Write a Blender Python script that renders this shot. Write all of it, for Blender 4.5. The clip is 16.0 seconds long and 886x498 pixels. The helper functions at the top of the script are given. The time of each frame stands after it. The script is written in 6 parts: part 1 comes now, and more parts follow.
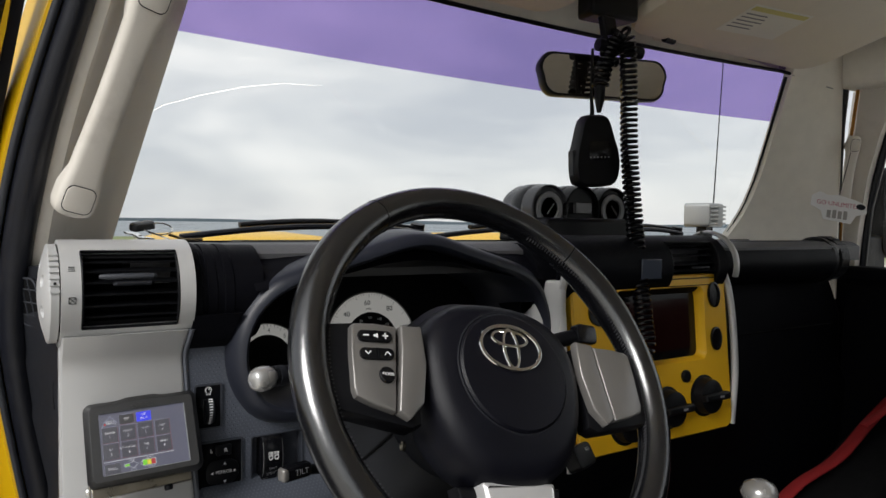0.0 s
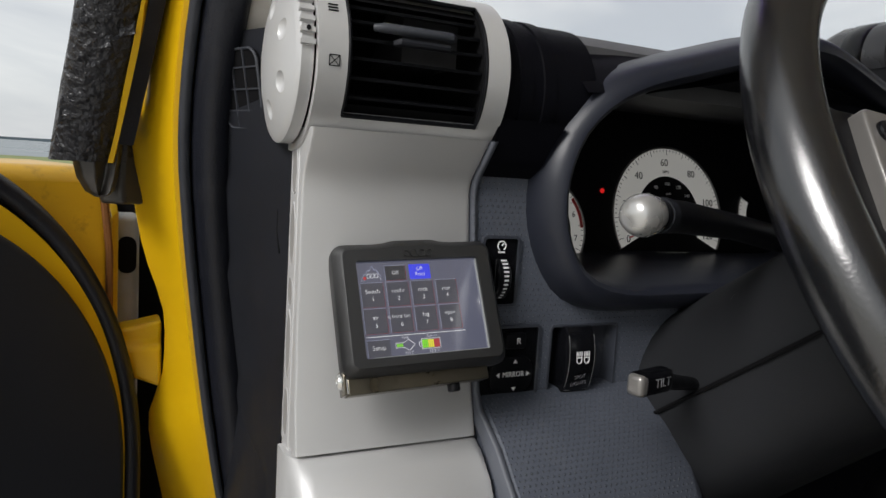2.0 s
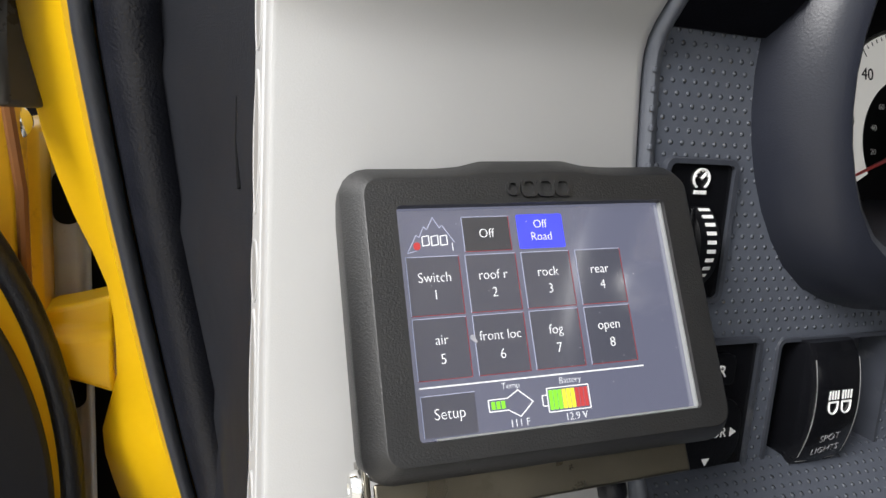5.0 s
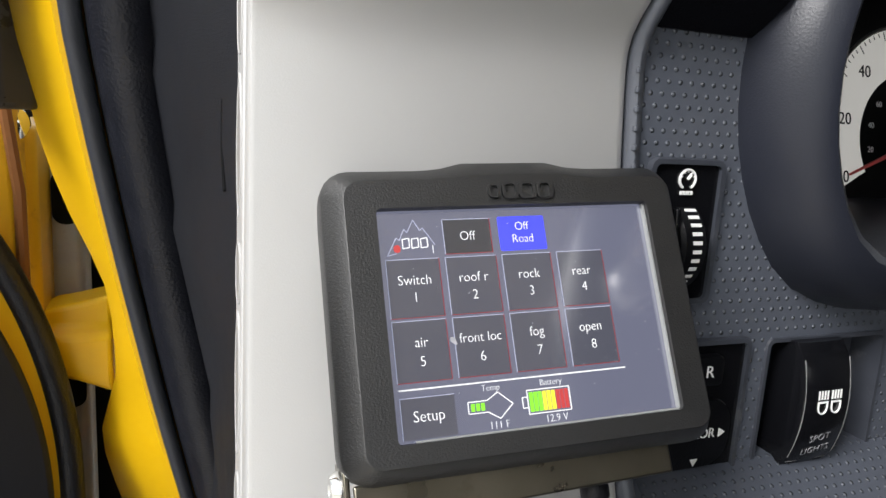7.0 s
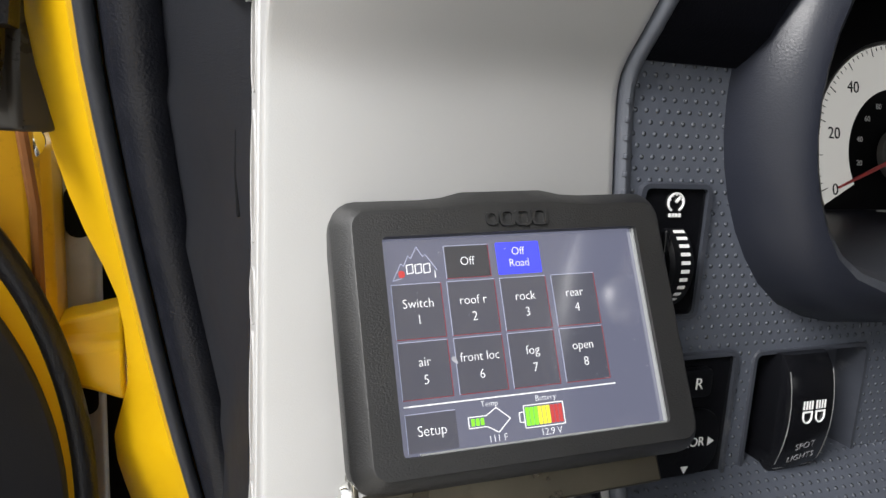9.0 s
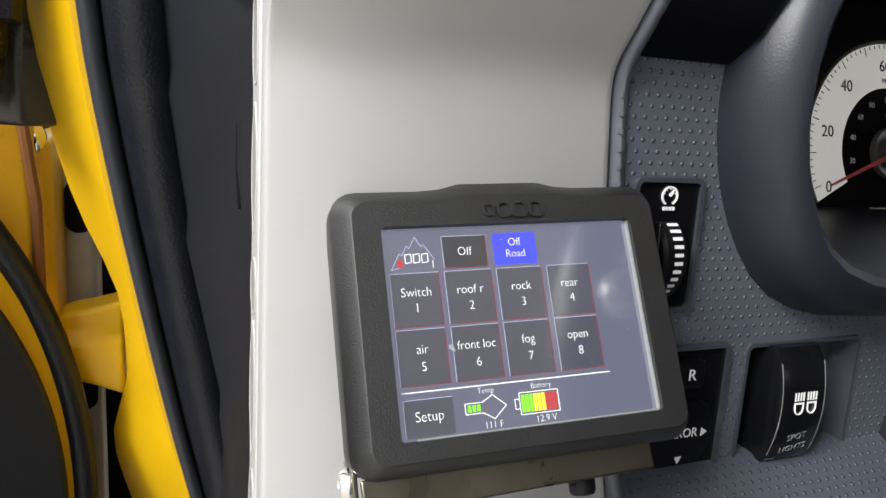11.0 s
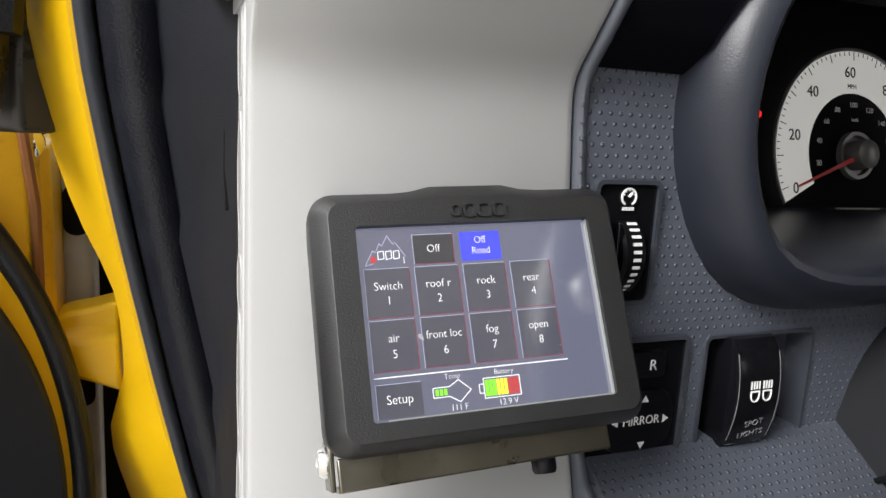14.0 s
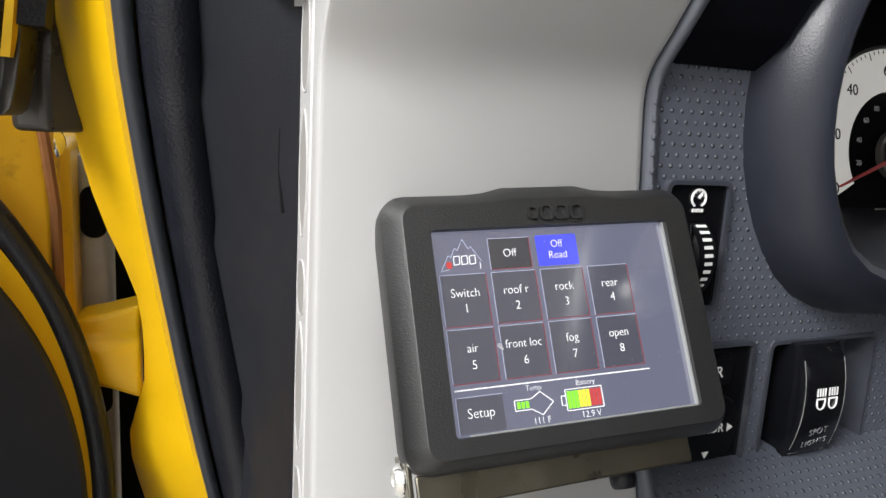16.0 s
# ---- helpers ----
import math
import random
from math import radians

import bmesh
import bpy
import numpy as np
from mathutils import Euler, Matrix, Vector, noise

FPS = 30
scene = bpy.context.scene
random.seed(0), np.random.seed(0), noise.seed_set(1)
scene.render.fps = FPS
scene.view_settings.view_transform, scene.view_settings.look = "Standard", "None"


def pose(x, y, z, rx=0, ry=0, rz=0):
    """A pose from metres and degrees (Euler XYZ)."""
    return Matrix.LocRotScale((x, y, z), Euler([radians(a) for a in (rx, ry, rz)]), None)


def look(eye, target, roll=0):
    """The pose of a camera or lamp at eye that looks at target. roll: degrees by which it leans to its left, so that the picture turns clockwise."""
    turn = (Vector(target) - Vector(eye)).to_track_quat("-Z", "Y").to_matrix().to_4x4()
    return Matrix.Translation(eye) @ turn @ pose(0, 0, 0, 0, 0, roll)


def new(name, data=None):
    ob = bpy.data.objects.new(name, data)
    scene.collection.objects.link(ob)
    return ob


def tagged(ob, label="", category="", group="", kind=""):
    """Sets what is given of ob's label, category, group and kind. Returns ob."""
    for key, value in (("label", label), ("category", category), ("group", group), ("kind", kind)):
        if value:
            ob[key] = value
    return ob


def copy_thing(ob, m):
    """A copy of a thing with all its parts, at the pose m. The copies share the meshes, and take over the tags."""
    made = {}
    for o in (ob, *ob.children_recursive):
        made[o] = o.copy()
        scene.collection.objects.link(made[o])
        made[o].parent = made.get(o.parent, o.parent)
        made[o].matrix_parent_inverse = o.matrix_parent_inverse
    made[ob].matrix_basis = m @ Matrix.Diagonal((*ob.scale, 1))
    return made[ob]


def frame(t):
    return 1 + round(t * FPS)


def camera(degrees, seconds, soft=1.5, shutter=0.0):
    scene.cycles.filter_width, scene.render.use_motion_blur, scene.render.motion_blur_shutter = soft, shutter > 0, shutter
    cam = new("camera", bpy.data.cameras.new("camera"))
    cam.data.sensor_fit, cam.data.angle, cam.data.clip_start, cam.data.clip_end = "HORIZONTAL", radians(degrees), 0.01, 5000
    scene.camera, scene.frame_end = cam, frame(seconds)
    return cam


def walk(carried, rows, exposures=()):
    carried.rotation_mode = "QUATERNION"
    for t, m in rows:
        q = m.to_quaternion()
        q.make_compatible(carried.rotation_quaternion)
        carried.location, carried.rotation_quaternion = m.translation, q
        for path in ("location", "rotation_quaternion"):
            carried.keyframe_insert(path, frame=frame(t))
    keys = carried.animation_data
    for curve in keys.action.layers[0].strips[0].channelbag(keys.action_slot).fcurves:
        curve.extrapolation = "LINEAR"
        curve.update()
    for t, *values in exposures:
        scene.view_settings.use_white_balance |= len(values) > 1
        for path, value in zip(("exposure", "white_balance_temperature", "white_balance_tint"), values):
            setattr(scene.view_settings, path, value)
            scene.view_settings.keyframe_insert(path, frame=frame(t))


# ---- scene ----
cam = camera(63.9, 16.0)
PATH = [
    (0, (-0.0143, 0.0396, 1.498), (1.0771, 1.7137, 1.428), 0.7),
    (0.5, (-0.0453, 0.125, 1.472), (1.0112, 1.8216, 1.384), 1.4),
    (1, (-0.0573, 0.1985, 1.442), (0.96, 1.9159, 1.323), 2.3),
    (1.5, (-0.0629, 0.2764, 1.417), (0.8884, 2.0283, 1.247), 3.0),
    (2, (-0.0545, 0.3529, 1.383), (0.8243, 2.1349, 1.154), 3.7),
    (2.5, (-0.0388, 0.4429, 1.37), (0.7962, 2.2391, 1.094), 4.0),
    (2.8, (-0.0270, 0.4857, 1.3582), (0.7895, 2.2886, 1.0699), 4.0),
    (3, (-0.0165, 0.508, 1.357), (0.794, 2.3106, 1.048), 4.2),
    (3.5, (0.0068, 0.5409, 1.354), (0.7947, 2.3487, 1.02), 4.2),
    (6, (0.0214, 0.5566, 1.351), (0.7544, 2.3787, 0.972), 3.7),
    (6.5, (0.0233, 0.5554, 1.352), (0.7525, 2.3799, 0.974), 3.6),
    (7, (0.0251, 0.5532, 1.353), (0.7493, 2.3782, 0.974), 3.6),
    (7.5, (0.0216, 0.5485, 1.357), (0.744, 2.3757, 0.979), 3.5),
    (8, (0.0205, 0.5476, 1.359), (0.74, 2.3751, 0.979), 3.4),
    (8.5, (0.0213, 0.5456, 1.361), (0.7408, 2.373, 0.98), 3.4),
    (9, (0.0211, 0.5436, 1.361), (0.7396, 2.3711, 0.985), 3.3),
    (9.2, (0.023, 0.5424, 1.361), (0.7406, 2.371, 0.981), 3.3),
    (11.3, (0.0196, 0.5387, 1.359), (0.745, 2.3646, 0.987), 3.5),
    (11.5, (0.0203, 0.5356, 1.36), (0.7439, 2.3637, 0.993), 3.3),
    (12, (0.026, 0.532, 1.359), (0.7495, 2.3591, 0.991), 3.3),
    (12.5, (0.0248, 0.5302, 1.358), (0.7503, 2.357, 0.992), 3.3),
    (13, (0.0206, 0.5275, 1.359), (0.748, 2.3542, 0.994), 3.3),
    (13.5, (0.0196, 0.5276, 1.359), (0.7509, 2.353, 0.994), 3.3),
    (14, (0.0211, 0.5225, 1.361), (0.7523, 2.3468, 0.995), 3.3),
    (14.5, (0.0129, 0.5213, 1.361), (0.748, 2.3442, 0.995), 3.3),
    (15, (0.0131, 0.5232, 1.355), (0.7531, 2.3447, 0.99), 3.4),
    (15.5, (0.0118, 0.5304, 1.352), (0.7567, 2.3504, 0.987), 3.4),
    (16, (0.0037, 0.5402, 1.359), (0.7573, 2.3564, 0.995), 3.3),
]
walk(cam, [(t, look(eye, target, roll)) for t, eye, target, roll in PATH],
     exposures=[(0.0, -0.10), (1.2, -0.10), (2.0, -0.12), (2.6, 0.0), (3.1, 0.30), (3.5, 0.49), (3.7, 0.66), (5.8, 0.72), (16.0, 0.74)])

# ---- daylight: bright overcast ----
world = bpy.data.worlds.new("overcast_sky")
scene.world = world
world.use_nodes = True
wn, wl = world.node_tree.nodes, world.node_tree.links
wn.clear()
w_out, w_bg = wn.new("ShaderNodeOutputWorld"), wn.new("ShaderNodeBackground")
w_sky = wn.new("ShaderNodeTexSky")
w_sky.sky_type, w_sky.sun_disc = "NISHITA", False
w_sky.sun_elevation, w_sky.sun_rotation = radians(37), radians(244)
w_co, w_map = wn.new("ShaderNodeTexCoord"), wn.new("ShaderNodeMapping")
w_map.inputs["Scale"].default_value = (1.0, 1.0, 3.6)
w_noise = wn.new("ShaderNodeTexNoise")
w_noise.inputs["Scale"].default_value, w_noise.inputs["Detail"].default_value = 2.3, 7.0
w_noise.inputs["Roughness"].default_value, w_noise.inputs["Distortion"].default_value = 0.52, 0.45
w_ramp = wn.new("ShaderNodeValToRGB")
w_ramp.color_ramp.elements[0].position, w_ramp.color_ramp.elements[0].color = 0.34, (0.59, 0.62, 0.66, 1)
w_ramp.color_ramp.elements[1].position, w_ramp.color_ramp.elements[1].color = 0.66, (1.0, 1.0, 0.98, 1)
w_mid = w_ramp.color_ramp.elements.new(0.50)
w_mid.color = (0.78, 0.80, 0.81, 1)
w_mul = wn.new("ShaderNodeMix")
w_mul.data_type, w_mul.blend_type = "RGBA", "MULTIPLY"
w_mul.inputs[0].default_value = 1.0
w_mul.inputs[7].default_value = (0.11, 0.11, 0.11, 1)
w_mix = wn.new("ShaderNodeMix")
w_mix.data_type = "RGBA"
w_mix.inputs[0].default_value = 0.90
wl.new(w_co.outputs["Generated"], w_map.inputs["Vector"])
wl.new(w_map.outputs["Vector"], w_noise.inputs["Vector"])
wl.new(w_noise.outputs["Fac"], w_ramp.inputs["Fac"])
wl.new(w_sky.outputs["Color"], w_mul.inputs[6])
wl.new(w_mul.outputs[2], w_mix.inputs[6])
wl.new(w_ramp.outputs["Color"], w_mix.inputs[7])
wl.new(w_mix.outputs[2], w_bg.inputs["Color"])
wl.new(w_bg.outputs["Background"], w_out.inputs["Surface"])
w_bg.inputs["Strength"].default_value = 1.08

sun = new("sun", bpy.data.lights.new("sun", "SUN"))
sun.data.energy, sun.data.angle, sun.data.color = 3.1, radians(24), (1.0, 0.98, 0.96)
sun.matrix_world = look((-3.20, -0.95, 4.05), (0.0, 0.6, 1.35))


# ---- materials ----
def mat(name, color, rough=0.5, metal=0.0, vary=0.12, scale=18.0, grain=0.0, grain_scale=900.0, coat=0.0,
        spec=0.5, emit=None, power=0.0, stain=None, rough_vary=0.12, amount=0.35):
    m = bpy.data.materials.new(name)
    m.use_nodes = True
    n, l = m.node_tree.nodes, m.node_tree.links
    b = n["Principled BSDF"]
    b.inputs["Metallic"].default_value = metal
    b.inputs["Coat Weight"].default_value = coat
    b.inputs["Coat Roughness"].default_value = 0.06
    b.inputs["Specular IOR Level"].default_value = spec
    co = n.new("ShaderNodeTexCoord")
    big = n.new("ShaderNodeTexNoise")
    big.inputs["Scale"].default_value, big.inputs["Detail"].default_value = scale, 5.0
    l.new(co.outputs["Object"], big.inputs["Vector"])
    mix = n.new("ShaderNodeMix")
    mix.data_type = "RGBA"
    lo = tuple(c * (1 - vary) for c in color)
    hi = tuple(min(1.0, c * (1 + vary)) for c in color)
    mix.inputs[6].default_value, mix.inputs[7].default_value = (*lo, 1), (*hi, 1)
    l.new(big.outputs["Fac"], mix.inputs[0])
    last = mix.outputs[2]
    if stain:
        sn, sr, sm = n.new("ShaderNodeTexNoise"), n.new("ShaderNodeMapRange"), n.new("ShaderNodeMix")
        sn.inputs["Scale"].default_value, sn.inputs["Detail"].default_value = scale * 0.6, 9.0
        sn.inputs["Roughness"].default_value = 0.7
        sr.inputs["From Min"].default_value, sr.inputs["From Max"].default_value = 0.56, 0.70
        sr.inputs["To Max"].default_value = amount
        sm.data_type = "RGBA"
        sm.inputs[7].default_value = (*stain, 1)
        l.new(co.outputs["Object"], sn.inputs["Vector"])
        l.new(sn.outputs["Fac"], sr.inputs["Value"])
        l.new(sr.outputs["Result"], sm.inputs[0])
        l.new(last, sm.inputs[6])
        last = sm.outputs[2]
    l.new(last, b.inputs["Base Color"])
    rr = n.new("ShaderNodeMapRange")
    rr.inputs["To Min"].default_value, rr.inputs["To Max"].default_value = max(0.02, rough - rough_vary), min(1, rough + rough_vary)
    l.new(big.outputs["Fac"], rr.inputs["Value"])
    l.new(rr.outputs["Result"], b.inputs["Roughness"])
    if grain:
        g, bu = n.new("ShaderNodeTexNoise"), n.new("ShaderNodeBump")
        g.inputs["Scale"].default_value, g.inputs["Detail"].default_value = grain_scale, 3.0
        bu.inputs["Strength"].default_value, bu.inputs["Distance"].default_value = grain, 0.0006
        l.new(co.outputs["Object"], g.inputs["Vector"])
        l.new(g.outputs["Fac"], bu.inputs["Height"])
        l.new(bu.outputs["Normal"], b.inputs["Normal"])
    if emit:
        b.inputs["Emission Color"].default_value, b.inputs["Emission Strength"].default_value = (*emit, 1), power
    return m


def dotted(name, color, pitch=0.0039, row=0.0034, size=0.00085, lean=(0.0, 1.0)):
    """Dash plastic with a staggered grid of small raised pips, laid out over x and along lean, a direction in y and z."""
    m = mat(name, color, 0.52, vary=0.15, scale=25, spec=0.32, stain=(0.14, 0.145, 0.16), amount=0.18)
    n, l = m.node_tree.nodes, m.node_tree.links
    b = n["Principled BSDF"]

    def op(kind, a, c=None):
        q = n.new("ShaderNodeMath")
        q.operation = kind
        for i, v in enumerate((a, c)):
            if v is None:
                continue
            if isinstance(v, (int, float)):
                q.inputs[i].default_value = v
            else:
                l.new(v, q.inputs[i])
        return q.outputs[0]

    co, sep = n.new("ShaderNodeTexCoord"), n.new("ShaderNodeSeparateXYZ")
    l.new(co.outputs["Object"], sep.inputs[0])
    v = op("DIVIDE", op("ADD", op("MULTIPLY", sep.outputs["Y"], lean[0]), op("MULTIPLY", sep.outputs["Z"], lean[1])), row)
    vr = op("FLOOR", v)
    odd = op("MULTIPLY", op("MODULO", op("ADD", vr, 1000.0), 2.0), 0.5)
    u = op("ADD", op("DIVIDE", sep.outputs["X"], pitch), odd)
    du = op("MULTIPLY", op("SUBTRACT", op("FRACT", op("ADD", u, 500.0)), 0.5), pitch)
    dv = op("MULTIPLY", op("SUBTRACT", op("FRACT", op("ADD", v, 500.0)), 0.5), row)
    d = op("SQRT", op("ADD", op("MULTIPLY", du, du), op("MULTIPLY", dv, dv)))
    f = n.new("ShaderNodeMapRange")
    f.interpolation_type = "SMOOTHSTEP"
    f.inputs["From Min"].default_value, f.inputs["From Max"].default_value = size * 0.35, size
    l.new(d, f.inputs["Value"])
    g = n.new("ShaderNodeTexNoise")
    g.inputs["Scale"].default_value = 1500
    l.new(co.outputs["Object"], g.inputs["Vector"])
    f.inputs["To Min"].default_value, f.inputs["To Max"].default_value = 1.0, 0.0
    lighter = n.new("ShaderNodeMix")                                # highlights on the pip tops, painted in as paler colour
    lighter.data_type = "RGBA"
    lighter.inputs[7].default_value = (0.20, 0.21, 0.23, 1)
    l.new(op("MULTIPLY", op("MULTIPLY", f.outputs["Result"], f.outputs["Result"]), 0.45), lighter.inputs[0])
    l.new(b.inputs["Base Color"].links[0].from_socket, lighter.inputs[6])
    l.new(lighter.outputs[2], b.inputs["Base Color"])
    h = op("ADD", f.outputs["Result"], op("MULTIPLY", g.outputs["Fac"], 0.06))
    bu = n.new("ShaderNodeBump")
    bu.inputs["Strength"].default_value, bu.inputs["Distance"].default_value = 1.0, 0.0007
    l.new(h, bu.inputs["Height"])
    l.new(bu.outputs["Normal"], b.inputs["Normal"])
    return m


def glass(name, tint=(1, 1, 1), gloss=1.0):
    m = bpy.data.materials.new(name)
    m.use_nodes = True
    n, l = m.node_tree.nodes, m.node_tree.links
    n.clear()
    o, mx, tr, gl, lw, pw, ml = (n.new("ShaderNode" + k) for k in ("OutputMaterial", "MixShader", "BsdfTransparent", "BsdfGlossy", "LayerWeight", "Math", "Math"))
    tr.inputs["Color"].default_value = (*tint, 1)
    gl.inputs["Roughness"].default_value = 0.01
    pw.operation, ml.operation = "POWER", "MULTIPLY_ADD"
    pw.inputs[1].default_value = 5.0
    ml.inputs[1].default_value, ml.inputs[2].default_value = 0.5 * gloss, 0.02 * gloss
    l.new(lw.outputs["Facing"], pw.inputs[0])
    l.new(pw.outputs[0], ml.inputs[0])
    l.new(ml.outputs[0], mx.inputs[0])
    l.new(tr.outputs[0], mx.inputs[1])
    l.new(gl.outputs[0], mx.inputs[2])
    l.new(mx.outputs[0], o.inputs["Surface"])
    return m


YELLOW = mat("yellow_paint", (0.68, 0.405, 0.004), 0.42, vary=0.06, scale=6, coat=0.1, spec=0.3, grain=0.04, grain_scale=500)
YELLOW_DIRTY = mat("grimy_yellow_paint", (0.55, 0.31, 0.008), 0.45, vary=0.2, scale=30, stain=(0.10, 0.05, 0.012), amount=0.75, coat=0.2)
YELLOW_PLASTIC = mat("yellow_panel", (0.74, 0.42, 0.010), 0.40, vary=0.05, scale=14, grain=0.12, grain_scale=1200)
SILVER = mat("silver_plastic", (0.545, 0.543, 0.54), 0.40, metal=0.32, vary=0.05, scale=9, grain=0.10, grain_scale=2600, rough_vary=0.06)
SILVER_DARK = mat("satin_silver_trim", (0.22, 0.21, 0.20), 0.34, metal=0.5, vary=0.08, scale=30, grain=0.06, grain_scale=2000)
TAUPE = mat("taupe_trim", (0.66, 0.62, 0.56), 0.62, vary=0.06, scale=12, grain=0.25, grain_scale=1500, stain=(0.30, 0.26, 0.22), amount=0.3)
HEADLINER = mat("headliner_cloth", (0.86, 0.82, 0.74), 0.92, vary=0.08, scale=40, grain=0.5, grain_scale=2200)
SHROUD = mat("blue_black_shroud_plastic", (0.0165, 0.0185, 0.027), 0.36, spec=0.34, vary=0.15, scale=20, grain=0.14, grain_scale=1700, rough_vary=0.08, stain=(0.05, 0.05, 0.055), amount=0.15)
DASH = mat("black_dash_plastic", (0.0030, 0.0031, 0.0048), 0.52, spec=0.07, vary=0.2, scale=22, grain=0.4, grain_scale=1700, rough_vary=0.08)
DASH_TOP = mat("grey_black_dash_top", (0.075, 0.075, 0.080), 0.50, vary=0.18, scale=16, grain=0.4, grain_scale=1500, stain=(0.12, 0.12, 0.12), amount=0.3)
DOTTED = dotted("dimpled_dash_plastic", (0.078, 0.087, 0.110))
DOTTED_SLOPE = dotted("dimpled_knee_plastic", (0.078, 0.087, 0.110), lean=(0.757, 0.653))
EDGE = mat("blue_grey_edge_plastic", (0.085, 0.092, 0.110), 0.46, spec=0.4, vary=0.12, scale=60, grain=0.15, grain_scale=1700)
COLUMN = mat("grey_black_column_plastic", (0.017, 0.0178, 0.020), 0.52, spec=0.14, vary=0.15, scale=20, grain=0.3, grain_scale=1500)
CHARCOAL = mat("charcoal_plastic", (0.013, 0.014, 0.018), 0.52, spec=0.25, vary=0.12, scale=18, grain=0.3, grain_scale=1400)
RUBBER = mat("black_rubber", (0.0090, 0.0100, 0.0150), 0.36, spec=0.34, vary=0.25, scale=45, grain=0.6, grain_scale=750, stain=(0.03, 0.03, 0.033), amount=0.25)
RECESS_GREY = mat("blue_grey_recess_plastic", (0.040, 0.044, 0.056), 0.42, spec=0.4, vary=0.2, scale=120, stain=(0.16, 0.16, 0.16), amount=0.4)
SEAL_LIP = mat("grey_rubber_lip", (0.036, 0.039, 0.047), 0.45, spec=0.4, vary=0.2, scale=60, grain=0.3, grain_scale=900)
BLACK = mat("matt_black_plastic", (0.0035, 0.0037, 0.0050), 0.43, spec=0.20, vary=0.2, scale=40, grain=0.2, grain_scale=1500)
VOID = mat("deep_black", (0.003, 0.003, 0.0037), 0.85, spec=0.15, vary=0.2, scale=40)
GLOSS_BLACK = mat("gloss_black_plastic", (0.0045, 0.0047, 0.006), 0.20, spec=0.34, vary=0.2, scale=60, rough_vary=0.08)
LEATHER = mat("worn_black_leather", (0.004, 0.0042, 0.0055), 0.23, spec=0.72, vary=0.3, scale=34, grain=0.14, grain_scale=900, stain=(0.03, 0.03, 0.035), amount=0.3, rough_vary=0.10)
LEATHER.node_tree.nodes["Principled BSDF"].inputs["IOR"].default_value = 1.75
AIRBAG = mat("black_soft_plastic", (0.0045, 0.0047, 0.0080), 0.38, spec=0.22, vary=0.15, scale=30, grain=0.35, grain_scale=1800)
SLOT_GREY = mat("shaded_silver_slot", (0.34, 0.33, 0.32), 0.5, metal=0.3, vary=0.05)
CHROME = mat("chrome", (0.78, 0.77, 0.74), 0.10, metal=1.0, vary=0.04, scale=60, rough_vary=0.05)
STEEL = mat("dull_steel", (0.21, 0.19, 0.15), 0.30, metal=1.0, vary=0.25, scale=70, stain=(0.12, 0.09, 0.06), amount=0.6)
WHITE = mat("white_print", (0.80, 0.80, 0.80), 0.5, vary=0.03)
DUST = mat("pale_dust", (0.30, 0.30, 0.33), 0.8, vary=0.4, scale=900)
SCUFF = mat("scuffed_grey", (0.20, 0.20, 0.20), 0.6, vary=0.5, scale=900)
WHITE_DIM = mat("worn_white_print", (0.22, 0.22, 0.235), 0.5, vary=0.2, scale=300)
DIAL = mat("backlit_white_dial", (0.60, 0.59, 0.56), 0.55, vary=0.05, scale=40, emit=(1.0, 0.98, 0.93), power=0.20)
RED = mat("red_print", (0.55, 0.02, 0.02), 0.45, vary=0.1)
RED_CLOTH = mat("red_seat_cloth", (0.24, 0.006, 0.008), 0.85, vary=0.2, scale=60, grain=0.4, grain_scale=900)
SEAT = mat("black_seat_cloth", (0.003, 0.003, 0.0035), 0.9, spec=0.2, vary=0.2, scale=60, grain=0.5, grain_scale=900)
ENCLOSURE = mat("pebbled_black_aluminium", (0.0036, 0.0036, 0.0040), 0.50, metal=0.0, vary=0.2, scale=120, grain=0.26, grain_scale=1900, spec=0.5, rough_vary=0.06)
ENCLOSURE.node_tree.nodes["Principled BSDF"].inputs["IOR"].default_value = 1.72
SCREEN = mat("lcd", (0.012, 0.012, 0.02), 0.10, vary=0.1, scale=30, emit=(0.33, 0.345, 0.48), power=0.29, rough_vary=0.03)
KEY_FACE = mat("lcd_button", (0.012, 0.012, 0.016), 0.11, vary=0.1, emit=(0.30, 0.31, 0.40), power=0.18, rough_vary=0.04)
KEY_OFF = mat("lcd_dark_button", (0.012, 0.012, 0.014), 0.16, vary=0.1, emit=(0.28, 0.29, 0.36), power=0.095, rough_vary=0.04)
KEY_BLUE = mat("lcd_blue_button", (0.01, 0.01, 0.3), 0.16, vary=0.05, emit=(0.07, 0.09, 0.85), power=0.62, rough_vary=0.04)
INK = mat("lcd_white", (0.5, 0.5, 0.5), 0.3, emit=(0.75, 0.78, 0.85), power=0.31, vary=0.02)
INK_DIM = mat("lcd_line", (0.2, 0.2, 0.25), 0.3, emit=(0.42, 0.46, 0.64), power=0.34, vary=0.02)
INK_RED = mat("lcd_red", (0.2, 0.02, 0.02), 0.3, emit=(0.60, 0.08, 0.08), power=0.42, vary=0.02)
INK_MAROON = mat("lcd_maroon", (0.1, 0.02, 0.02), 0.3, emit=(0.45, 0.06, 0.08), power=0.25, vary=0.02)
INK_GREEN = mat("lcd_green", (0.1, 0.3, 0.02), 0.3, emit=(0.22, 0.70, 0.04), power=0.6, vary=0.02)
INK_YELLOW = mat("lcd_yellow", (0.3, 0.3, 0.02), 0.3, emit=(0.75, 0.65, 0.06), power=0.6, vary=0.02)
